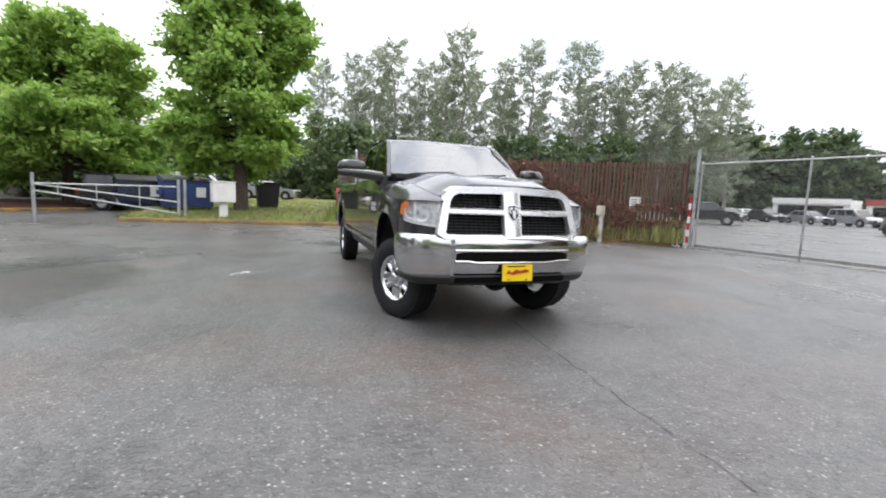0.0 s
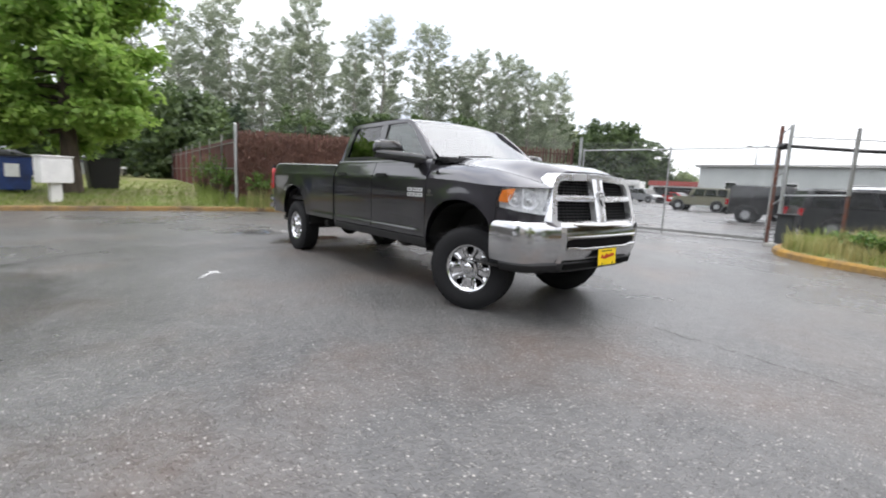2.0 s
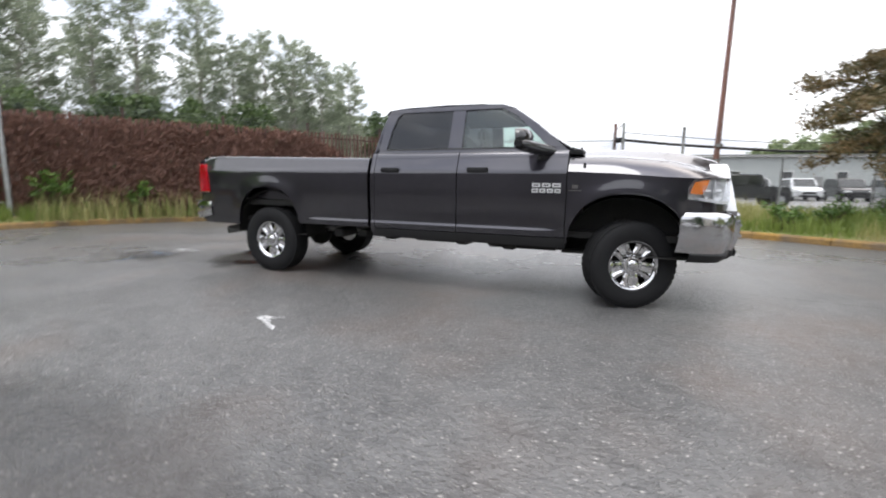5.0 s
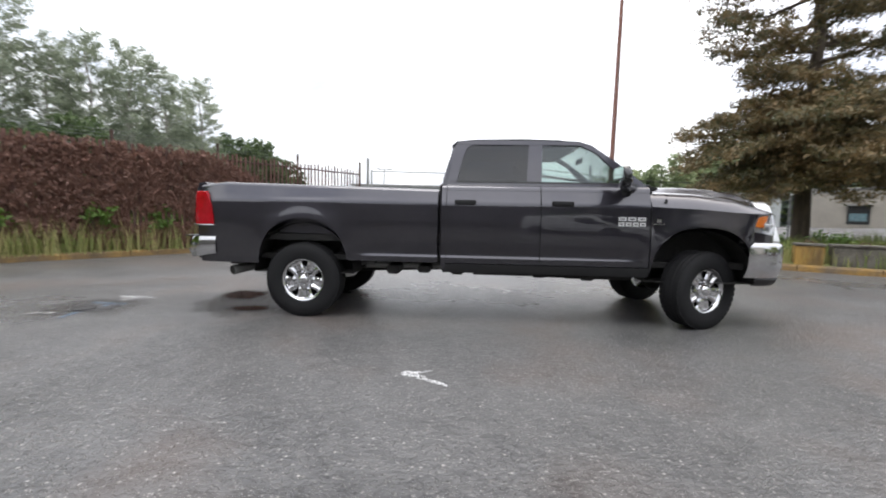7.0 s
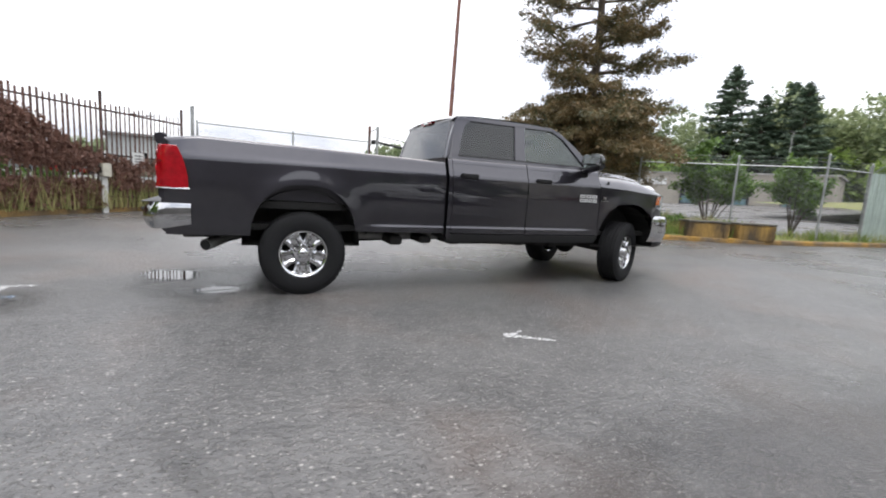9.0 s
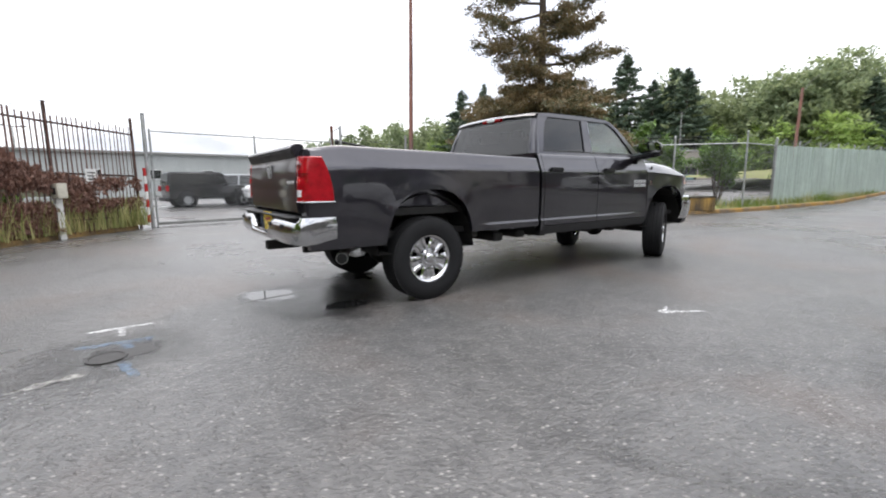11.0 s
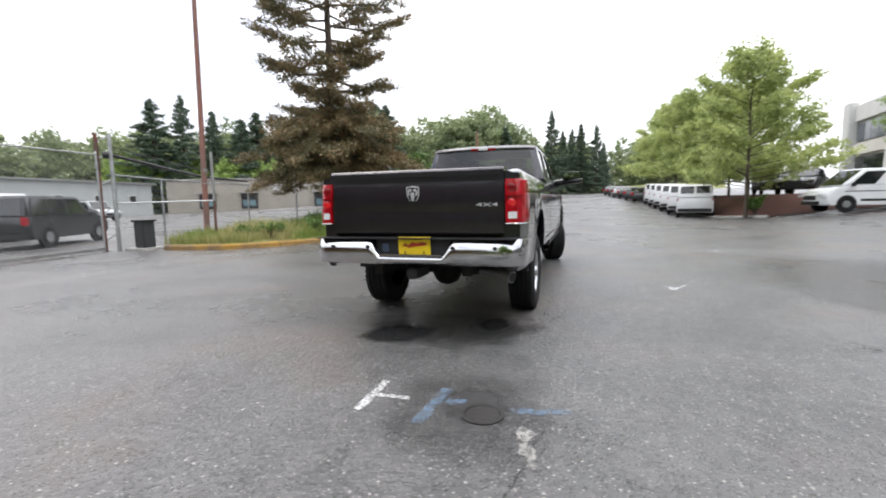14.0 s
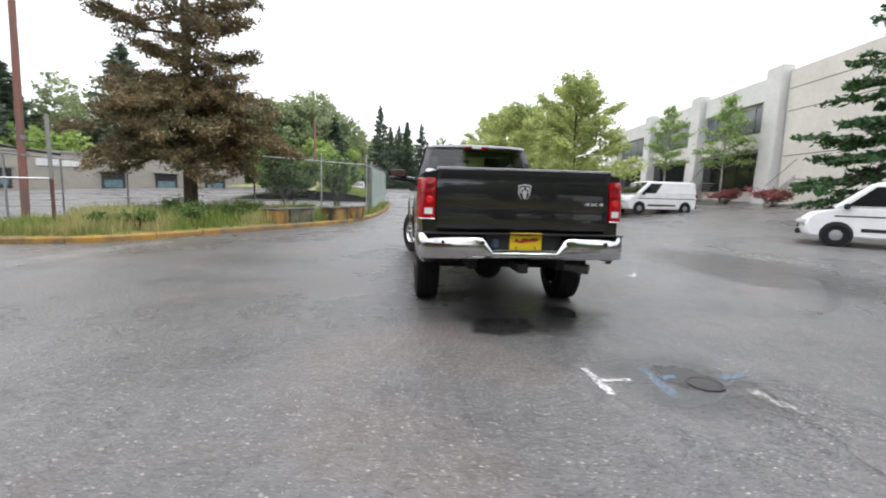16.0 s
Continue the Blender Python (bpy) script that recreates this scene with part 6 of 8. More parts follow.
# tow mirrors: a long flat arm with the head standing on its outer half
MIRROR_SILVER = mat("mirror_silver", (0.85, 0.86, 0.87), 0.02, 1.0, var=0.02)
GLOSS_BLACK = mat("gloss_black_plastic", (0.012, 0.012, 0.013), 0.22, var=0.08, scale=8, coat=0.6)
for s in (-1, 1):
    rings = []
    for y, x, z, hx, hz in ((0.90, 3.53, 1.490, 0.085, 0.060), (0.96, 3.50, 1.500, 0.078, 0.060), (1.06, 3.44, 1.512, 0.070, 0.058), (1.20, 3.39, 1.522, 0.065, 0.056), (1.34, 3.355, 1.530, 0.060, 0.050), (1.395, 3.345, 1.535, 0.040, 0.028)):
        rings.append([(x + hx * math.cos(a) * abs(math.cos(a)) ** -0.4 if abs(math.cos(a)) > 1e-6 else x, s * y, z + hz * math.sin(a)) for a in np.linspace(0, 2 * math.pi, 13)[:-1]])
    arm = part("mirror_arm", Geo().loft(rings), GLOSS_BLACK, truck, smooth=45)
    part("mirror_foot", Geo().loft([[(3.44, s * 0.95, 1.40), (3.53, s * 0.95, 1.40), (3.50, s * 0.975, 1.42)], [(3.43, s * 0.90, 1.54), (3.61, s * 0.90, 1.54), (3.55, s * 0.96, 1.54)]]), BLACK_PLASTIC, arm, bevel=0.008)
    rings = []
    for y, h, x0 in ((1.06, 0.05, 3.39), (1.08, 0.105, 3.41), (1.12, 0.126, 3.42), (1.24, 0.13, 3.412), (1.34, 0.124, 3.397), (1.39, 0.09, 3.377), (1.402, 0.04, 3.36)):
        rings.append([(3.315, s * y, 1.556), (x0, s * y, 1.556), (x0 + 0.01, s * y, 1.556 + h * 0.55), (x0 - 0.015, s * y, 1.556 + h * 0.92), (3.35, s * y, 1.556 + h), (3.315, s * y, 1.556 + h * 0.96)])
    head = part("mirror_housing", Geo().loft(rings), GLOSS_BLACK, arm, "gloss black tow mirror head", smooth=45)
    part("mirror_glass", Geo().box(3.309, 3.314, min(s * 1.085, s * 1.375), max(s * 1.085, s * 1.375), 1.565, 1.67), MIRROR_SILVER, head)

# wheels: the front pair steered to the left
WHEEL_R = 0.418


def wheel_set(parent, m):
    """One wheel, its outer face towards local +z."""
    w = part("wheel", Geo().lathe([(0.10, -0.02), (0.215, -0.03), (0.225, -0.12), (0.235, -0.125), (0.235, 0.10), (0.24, 0.108), (0.236, 0.118), (0.222, 0.112), (0.208, 0.085), (0.202, 0.05), (0.20, -0.02)], 40), CHROME, parent, "chrome five-spoke wheel", smooth=40, at=m)
    tyre = [(0.236, -0.11), (0.25, -0.128), (0.30, -0.139), (0.36, -0.137), (0.395, -0.122), (0.41, -0.108)]
    tread = []
    for z0, z1 in ((-0.108, -0.066), (-0.055, -0.018), (-0.008, 0.008), (0.018, 0.055), (0.066, 0.108)):
        tread += [(WHEEL_R - 0.010, z0 - 0.003), (WHEEL_R, z0), (WHEEL_R, z1), (WHEEL_R - 0.010, z1 + 0.003)]
    tyre += tread + [(r, -z) for r, z in tyre[::-1]]
    part("tyre", Geo().lathe(tyre, 56), RUBBER, w, smooth=30)
    g = Geo()
    for k in range(44):
        a = 2 * math.pi * k / 44
        for z0, z1, tw in ((-0.118, -0.066, 0.3), (0.066, 0.118, -0.3), (-0.052, -0.02, -0.25), (0.02, 0.052, 0.25)):
            g.box(WHEEL_R - 0.012, WHEEL_R + 0.0012, -0.018, 0.018, z0, z1, Matrix.Rotation(a + tw * 0.1, 4, "Z"))
    tagged(part("tread_pattern", g, RUBBER, w, fix=False), kind="stuff")
    g = Geo()
    for k in range(5):
        a = 2 * math.pi * (k + 0.5) / 5
        rot = Matrix.Rotation(a, 4, "Z")
        rings = []
        for r, wd, zz in ((0.08, 0.066, 0.078), (0.11, 0.074, 0.088), (0.14, 0.078, 0.090), (0.17, 0.086, 0.088), (0.20, 0.112, 0.090), (0.222, 0.142, 0.10)):
            rings.append([rot @ Vector(q) for q in ((r, -wd, zz - 0.045), (r, -wd, zz - 0.014), (r, -wd * 0.82, zz), (r, -wd * 0.50, zz + 0.004), (r, -wd * 0.28, zz - 0.012), (r, wd * 0.28, zz - 0.012), (r, wd * 0.50, zz + 0.004), (r, wd * 0.82, zz), (r, wd, zz - 0.014), (r, wd, zz - 0.045))])
        part("spoke", Geo().loft(rings), CHROME, w, smooth=35)
    part("wheel_dish", Geo().lathe([(0.225, 0.0), (0.20, -0.01), (0.05, -0.01)], 30), STEEL_DARK, w, smooth=40)
    cap = part("hub_cap", Geo().lathe([(0.10, 0.045), (0.098, 0.085), (0.085, 0.10), (0.06, 0.103), (0.052, 0.125), (0.035, 0.136), (0.001, 0.139)], 32), CHROME, w, smooth=40)
    for k in range(8):
        a = 2 * math.pi * k / 8
        part("wheel_nut", Geo().cyl((0.080 * math.cos(a), 0.080 * math.sin(a), 0.088), (0.080 * math.cos(a), 0.080 * math.sin(a), 0.112), 0.011, 0.009, n=6), CHROME, cap, smooth=40)
    return w


STEER = 24
for m, side in ((pose(0, -0.835, WHEEL_R), 90), (pose(0, 0.835, WHEEL_R), -90), (pose(4.335, -0.805, WHEEL_R, 0, 0, STEER), 90), (pose(4.265, 0.835, WHEEL_R, 0, 0, STEER), -90)):
    wheel_set(truck, m @ pose(0, 0, 0, side, 0, 0) @ pose(0, 0, 0, 0, 0, 18))

# underbody
for s in (-1, 1):
    part("frame_rail", Geo().box(-1.1, 4.9, min(s * 0.40, s * 0.48), max(s * 0.40, s * 0.48), 0.52, 0.66), STEEL_DARK, truck)
    part("leaf_spring", Geo().tube([(-0.7, s * 0.52, 0.60), (-0.3, s * 0.52, 0.50), (0, s * 0.52, 0.47), (0.35, s * 0.52, 0.50), (0.75, s * 0.52, 0.58)], 0.03, 6), STEEL_DARK, truck, smooth=60)
    part("shock_absorber", Geo().cyl((0.15, s * 0.60, 0.40), (0.35, s * 0.5, 0.85), 0.035, n=10), STEEL_DARK, truck, smooth=60)
    part("front_spring", Geo().cyl((4.25, s * 0.52, 0.45), (4.22, s * 0.5, 0.85), 0.07, n=12), STEEL_DARK, truck, smooth=60)
for x in (0.0, 4.3):
    axle = part("axle", Geo().cyl((x, -0.75, WHEEL_R), (x, 0.75, WHEEL_R), 0.055, n=14), STEEL_DARK, truck, smooth=60)
    part("differential", Geo().lathe([(0.02, -0.16), (0.10, -0.14), (0.165, -0.05), (0.17, 0.03), (0.12, 0.12), (0.03, 0.16)], 20, pose(x, 0.08 if x < 1 else 0.3, WHEEL_R - 0.02, 0, 90, 0)), STEEL_DARK, axle, smooth=60)
part("drive_shaft", Geo().cyl((0.15, 0.08, 0.44), (2.9, 0.05, 0.55), 0.05, n=12), STEEL_DARK, truck, smooth=60)
for x, z in ((1.0, 0.50), (1.35, 0.52), (1.72, 0.51), (2.12, 0.52), (2.62, 0.50), (3.15, 0.48)):
    part("body_mount", Geo().box(x - 0.07, x + 0.07, -0.86, -0.42, z, 0.60), STEEL_DARK, truck, bevel=0.015)
part("gearbox", Geo().box(2.7, 3.7, -0.28, 0.28, 0.42, 0.72), STEEL_DARK, truck, bevel=0.05)
part("fuel_tank", Geo().box(0.9, 2.3, 0.1, 0.75, 0.47, 0.64), STEEL_DARK, truck, bevel=0.06)
part("silencer", Geo().cyl((1.9, -0.45, 0.56), (2.6, -0.45, 0.56), 0.10, n=16), STEEL_DARK, truck, smooth=60)
part("skid_plate", Geo().box(2.9, 3.65, -0.80, -0.45, 0.49, 0.55), STEEL_DARK, truck, bevel=0.02)
part("floor_pan", Geo().box(-1.12, 4.8, -0.80, 0.80, 0.64, 0.70), STEEL_DARK, truck)
part("inner_block", Geo().box(3.85, 4.95, -0.42, 0.42, 0.60, 1.30), STEEL_DARK, truck)
part("exhaust_pipe", Geo().tube([(1.9, -0.45, 0.56), (1.1, -0.52, 0.57), (0.5, -0.50, 0.56), (0.0, -0.42, 0.64), (-0.45, -0.45, 0.58), (-0.70, -0.50, 0.53), (-0.88, -0.83, 0.49)], [0.045, 0.045, 0.045, 0.045, 0.045, 0.052, 0.056], 14), GALV_DULL, truck, "dull steel exhaust tail pipe", smooth=60)
# flat black disc paints the shade inside the open pipe
part("pipe_mouth", Geo().cyl((-0.87, -0.815, 0.492), (-0.8815, -0.833, 0.4895), 0.049, n=14), BLACK_TEXT, truck)


# ---- parked vehicles ----
PAINTS = {
    "white": WHITE_PAINT,
    "black": mat("black_car_paint", (0.012, 0.012, 0.013), 0.25, var=0.05, coat=0.5),
    "grey": mat("grey_car_paint", (0.05, 0.052, 0.056), 0.3, 0.4, var=0.05, coat=0.5),
    "silver": mat("silver_car_paint", (0.36, 0.37, 0.38), 0.3, 0.6, var=0.05, coat=1.0),
    "red": mat("red_car_paint", (0.36, 0.016, 0.018), 0.25, var=0.06, coat=1.0),
    "olive": mat("khaki_car_paint", (0.13, 0.125, 0.085), 0.4, var=0.06, coat=0.6),
    "charcoal": mat("charcoal_car_paint", (0.008, 0.009, 0.012), 0.3, 0.0, var=0.05, coat=0.35),
    "navy": mat("navy_car_paint", (0.012, 0.02, 0.05), 0.25, var=0.05, coat=1.0),
}
# length, width, lower body outline, cabin base x0 x1, cabin roof x0 x1, belt z, roof z, axles, wheel radius
KINDS = {
    "sedan": (4.7, 1.82, [(-2.33, 0.35), (-2.35, 0.7), (-2.25, 0.93), (-1.6, 0.98), (0.9, 0.96), (1.9, 0.86), (2.28, 0.70), (2.35, 0.45), (2.25, 0.25), (-2.2, 0.25)], (-1.75, 1.15), (-0.95, 0.35), 0.95, 1.44, (-1.4, 1.4), 0.33),
    "suv": (4.75, 1.9, [(-2.36, 0.42), (-2.38, 0.85), (-2.3, 1.08), (1.0, 1.08), (2.1, 1.0), (2.33, 0.85), (2.38, 0.5), (2.25, 0.32), (-2.25, 0.32)], (-2.3, 1.2), (-2.1, 0.55), 1.06, 1.78, (-1.42, 1.42), 0.38),
    "jeep": (4.4, 1.86, [(-2.15, 0.5), (-2.17, 1.1), (0.72, 1.12), (1.95, 1.10), (2.1, 1.02), (2.2, 0.6), (2.1, 0.48), (-2.1, 0.45)], (-2.12, 0.82), (-2.05, 0.48), 1.1, 1.8, (-1.3, 1.45), 0.40),
    "van": (4.75, 1.83, [(-2.33, 0.35), (-2.36, 0.95), (-2.3, 1.12), (1.35, 1.12), (2.1, 0.98), (2.33, 0.80), (2.37, 0.45), (2.25, 0.28), (-2.25, 0.28)], (-2.34, 1.62), (-2.22, 0.75), 1.1, 1.85, (-1.55, 1.42), 0.33),
    "pickup": (5.4, 1.9, [(-2.68, 0.5), (-2.7, 1.12), (-0.8, 1.12), (1.3, 1.12), (2.4, 1.05), (2.68, 0.9), (2.7, 0.5), (2.6, 0.38), (-2.6, 0.4)], (-0.85, 1.4), (-0.65, 0.75), 1.1, 1.82, (-1.65, 1.65), 0.40),
}
CAR_GLASS = DARK_GLASS
LAMP_WIDE = {"sedan": 0.32, "suv": 0.2, "jeep": 0.18, "van": 0.085, "pickup": 0.16}
HUB = mat("silver_wheel", (0.42, 0.43, 0.44), 0.35, 0.8, var=0.1)


def vehicle(kind, paint, label, x, y, heading, group="", z=None, stripe=False, name=None):
    length, width, prof, base, top, belt, roof, axles, wr = KINDS[kind]
    m = pose(x, y, ground_z(x, y) if z is None else z, 0, 0, heading)
    words = {"sedan": ("sedan", "car"), "suv": ("suv", "car"), "jeep": ("off_road_car", "car"), "van": ("delivery_van", "van"), "pickup": ("pickup", "pickup")}[kind]
    t = thing(name or words[0], label, words[1], m, group)
    p = PAINTS[paint]
    w = width / 2
    tip = max(q[0] for q in prof)

    def slice_at(y):
        e = (abs(y) / w) ** 3
        return [(px - (0.24 * step(0.55, 1.0, px / tip) - 0.10 * step(0.7, 1.0, -px / tip)) * e, y, pz) for px, pz in prof]
    body = part("body", Geo().loft([slice_at(w * f) for f in (-1, -0.93, -0.75, -0.4, 0.4, 0.75, 0.93, 1)]), p, t, bevel=0.035, segments=2, smooth=50)
    inset = 0.05 if kind in ("van", "jeep") else 0.09
    lo = [(base[0], -w + 0.04, belt), (base[1], -w + 0.08, belt), (base[1], w - 0.08, belt), (base[0], w - 0.04, belt)]
    hi = [(top[0], -w + 0.04 + inset, roof), (top[1], -w + 0.06 + inset, roof), (top[1], w - 0.06 - inset, roof), (top[0], w - 0.04 - inset, roof)]
    cabin = part("cabin", Geo().loft([lo, hi]), p, t, bevel=0.07, segments=3, smooth=45)

    def pane(pname, a, b, u0, u1, v0, v1, material=CAR_GLASS):
        c = [Vector(lo[a]), Vector(lo[b]), Vector(hi[b]), Vector(hi[a])]
        def at(u, v):
            return c[0].lerp(c[1], u).lerp(c[3].lerp(c[2], u), v)
        nrm = (c[1] - c[0]).cross(c[3] - c[0]).normalized()
        q = [at(u0, v0), at(u1, v0), at(u1, v1), at(u0, v1)]
        part(pname, Geo().loft([[k - nrm * 0.01 for k in q], [k + nrm * 0.008 for k in q]]), material, cabin)
    pane("windscreen", 1, 2, 0.06, 0.94, 0.08, 0.92)
    if kind == "van":
        pane("rear_window", 3, 0, 0.08, 0.46, 0.35, 0.88)
        pane("rear_window", 3, 0, 0.54, 0.92, 0.35, 0.88)
        pane("front_window", 0, 1, 0.70, 0.93, 0.1, 0.82)
        pane("front_window", 2, 3, 0.07, 0.30, 0.1, 0.82)
        if stripe:
            pane("side_lettering", 0, 1, 0.45, 0.62, 0.5, 0.68, BLACK_TEXT)
    else:
        pane("rear_window", 3, 0, 0.1, 0.9, 0.12, 0.88)
        for a, b in ((0, 1), (2, 3)):
            cuts = ((0.06, 0.30), (0.33, 0.60), (0.63, 0.90)) if kind in ("suv", "jeep") else ((0.12, 0.48), (0.52, 0.90))
            for u0, u1 in cuts:
                pane("side_window", a, b, *((u0, u1) if a == 0 else (1 - u1, 1 - u0)), 0.12, 0.86)
    for ax in axles:
        for s in (-1, 1):
            wheel = part("wheel", Geo().lathe([(wr * 0.55, -0.09), (wr * 0.9, -0.1), (wr, -0.07), (wr, 0.07), (wr * 0.9, 0.1), (wr * 0.62, 0.1), (wr * 0.6, 0.08)], 24, pose(ax, s * (w - 0.07), wr, 90, 0, 0)), RUBBER, t, smooth=40)
            part("rim", Geo().lathe([(wr * 0.62, 0.085), (wr * 0.55, 0.07), (wr * 0.2, 0.085), (0.01, 0.09)], 20, pose(ax, s * (w - 0.07), wr, 90 if s < 0 else -90, 0, 0)), HUB, wheel, smooth=40)
            part("wheel_arch", Geo().cyl((ax, s * (w - 0.06), wr + 0.01), (ax, s * (w + 0.004), wr + 0.01), wr * 1.16, n=28), BLACK_PLASTIC, body)
    nose = max(q[0] for q in prof)
    for s in (-1, 1):
        part("headlamp", Geo().box(nose - 0.32, nose - 0.005, min(s * (w - 0.42), s * (w - 0.03)), max(s * (w - 0.42), s * (w - 0.03)), prof[5][1] - 0.16 if kind != "jeep" else 0.82, prof[5][1] - 0.02 if kind != "jeep" else 0.98), WHITE_LENS, body, bevel=0.03)
        part("tail_lamp", Geo().box(-nose - 0.012, -nose + 0.12, min(s * (w - LAMP_WIDE[kind]), s * (w - 0.03)), max(s * (w - LAMP_WIDE[kind]), s * (w - 0.03)), belt - (0.16 if kind == "van" else 0.26), belt + 0.02), RED_LENS, body, bevel=0.02)
        if stripe:
            part("side_stripe", Geo().box(-2.2, 1.5, s * w - 0.004, s * w + 0.004, 0.86, 0.90), BLACK_PLASTIC, body)
            part("lower_trim", Geo().box(-0.9, 0.9, s * w - 0.006, s * w + 0.006, 0.45, 0.55), BLACK_PLASTIC, body)
        part("door_mirror", Geo().box(base[1] - 0.45, base[1] - 0.30, min(s * w, s * (w + 0.17)), max(s * w, s * (w + 0.17)), belt - 0.02, belt + 0.14), BLACK_PLASTIC, t, bevel=0.03)
    part("bumper", Geo().box(nose - 0.1, nose + 0.025, -w + 0.32, w - 0.32, 0.30, 0.46), BLACK_PLASTIC, body, bevel=0.03)
    part("bumper", Geo().box(-nose - 0.03, -nose + 0.1, -w + 0.08, w - 0.08, 0.34, 0.52), BLACK_PLASTIC, body, bevel=0.03)
    part("grille", Geo().box(nose - 0.05, nose + 0.006, -w + 0.5, w - 0.5, 0.52, 0.72), BLACK_PLASTIC, body, bevel=0.01)
    return t


lot_suv = vehicle("suv", "charcoal", "dark grey SUV parked behind the lot gate", 5.25, 15.9, 28)
lot_suv.scale = (0.93, 0.93, 0.9)
vehicle("jeep", "white", "white off-road car parked beside a dark SUV", 4.6, 20.0, 172)
vehicle("jeep", "black", "black off-road car parked across the lot", 1.2, 22.4, 8)
vehicle("suv", "silver", "silver SUV parked in the second row", 2.0, 25.6, 172)
vehicle("jeep", "black", "black off-road car in the second row", 10.5, 25.5, 10)
vehicle("jeep", "olive", "khaki off-road car parked in the lot", -7.0, 34.5, 185)
vehicle("pickup", "black", "dark pickup parked beyond the gate post", -19.0, 30.2, 40)
far_row = ("silver sedan", "grey sedan", "silver sedan", "silver suv", "red sedan", "black sedan", "silver sedan", "white sedan", "black suv", "white sedan", "silver suv", "black sedan")
for k, words in enumerate(far_row):
    c, kd = words.split()
    vehicle(kd, c, f"{c} car in the far row of the lot", -31.3 + 3.4 * k, 48.0 + 1.75 * k, -14, "far row of parked cars")
for k, c in enumerate(("white", "silver", "white", "white", "red", "white", "silver", "white", "black", "white", "silver")):
    vehicle(("sedan", "suv")[k % 2], c, f"{c} car in the second far row of the lot", -38.7 + 3.6 * k, 61.0 + 1.7 * k, -30, "second far row of parked cars")
for k, c in enumerate(("white", "grey", "silver", "white", "black", "silver")):
    vehicle("suv", c, f"{c} car parked before the long building", 8.0 + 3.1 * k, 40.5, -90, "cars before the long building")
for k in range(6):
    vehicle("van", "white", "white delivery van in a slanted row beside the bark bed", 25.4 + 3.3 * k, -7.7 - 0.02 * k, -13, "row of white vans", stripe=True)
vehicle("van", "white", "white delivery van with black stripe parked on the sloping drive", 19.8, -13.4, 97, stripe=True)
vehicle("van", "white", "white delivery van with black stripe near the fir tree", 6.0, -13.0, 42, stripe=True)
for k, c in enumerate(("black", "grey", "black", "silver", "black", "grey")):
    vehicle("sedan", c, f"{c} car parked along the road", 47.0 + 5.0 * k, -7.5 + 0.4 * k, -25, "cars along the far road")
for k, c in enumerate(("silver", "grey", "silver")):
    vehicle("sedan", c, f"{c} car parked along the road kerb", 56.0 + 6.5 * k, 7.0 + 0.6 * k, 178, "cars along the road kerb")
vehicle("sedan", "black", "black sedan parked above the bark slope", 26.0, -13.2, 150, z=1.22)
vehicle("sedan", "grey", "grey sedan parked above the bark slope", 29.5, -13.0, 155, z=1.25)
vehicle("suv", "black", "dark SUV behind the white bar gate", -18.0, -9.2, 95, z=0.0)
vehicle("van", "white", "white van far behind the maple", -24.5, -7.5, 80, z=0.4)
vehicle("sedan", "silver", "silver car far behind the lawn", -30.0, -3.5, 80, z=0.6)

# bark bed with the upper car park
g = Geo()
rows = []
for k in range(15):
    a = k / 14
    x0 = 20.2 + 22.0 * a
    y0 = -8.2 + 0.6 * math.sin(a * 2.2) - (1.0 - min(1, a * 8)) * 1.6
    rows.append([(x0 + 0.10 * u, y0 - u, max(ground_z(x0, y0 - u), 0.06 + 1.1 * step(0.0, 3.4, u) * min(1, 0.35 + a * 6)) + (0.08 if u > 0 else 0)) for u in (0, 0.4, 1.0, 1.8, 2.8, 4.0, 7.0)])
g.sheet(rows)
tagged(part("bark_bed", g, BARK_MULCH, label="sloping bed of dark red bark mulch", smooth=60, fix=False), category="planting bed", kind="structure")
kerb_stones("kerb_bark", [(r[0][0], r[0][1] + 0.12) for r in rows[:9]], -1, CONCRETE, "grey concrete kerb along the bark bed", height=0.12)


rows = []
for k in range(11):
    a = k / 10
    x0, y0 = -13.6 - 5.6 * a, -13.8 + 4.2 * a
    rows.append([(x0 - 0.6 * u, y0 - 0.8 * u, 0.10 + 0.22 * step(0.0, 2.5, u)) for u in (0, 0.5, 1.2, 2.2, 3.6, 6.0)])
tagged(part("bark_bed", Geo().sheet(rows), BARK_MULCH, label="bed of dark red bark under the driveway maple", smooth=60, fix=False), category="planting bed", kind="structure")
kerb_stones("kerb_drive", [(r[0][0] + 0.1, r[0][1] + 0.12) for r in rows], 1, KERB_YELLOW, "low kerb with worn yellow paint along the drive", height=0.13)


# ---- buildings ----
def wall_with_parts(name, label, a, b, z0, h, thick, wallm, category="building"):
    """A building whose front runs from a to b; returns it and a pose with x along the front and y outwards."""
    d = Vector((b[0] - a[0], b[1] - a[1], 0))
    t = thing(name, label, category, pose(a[0], a[1], z0, 0, 0, math.degrees(math.atan2(d.y, d.x))))
    part("wall", Geo().box(0, d.length, 0.0, thick, -1.2, h), wallm, t)
    return t, d.length


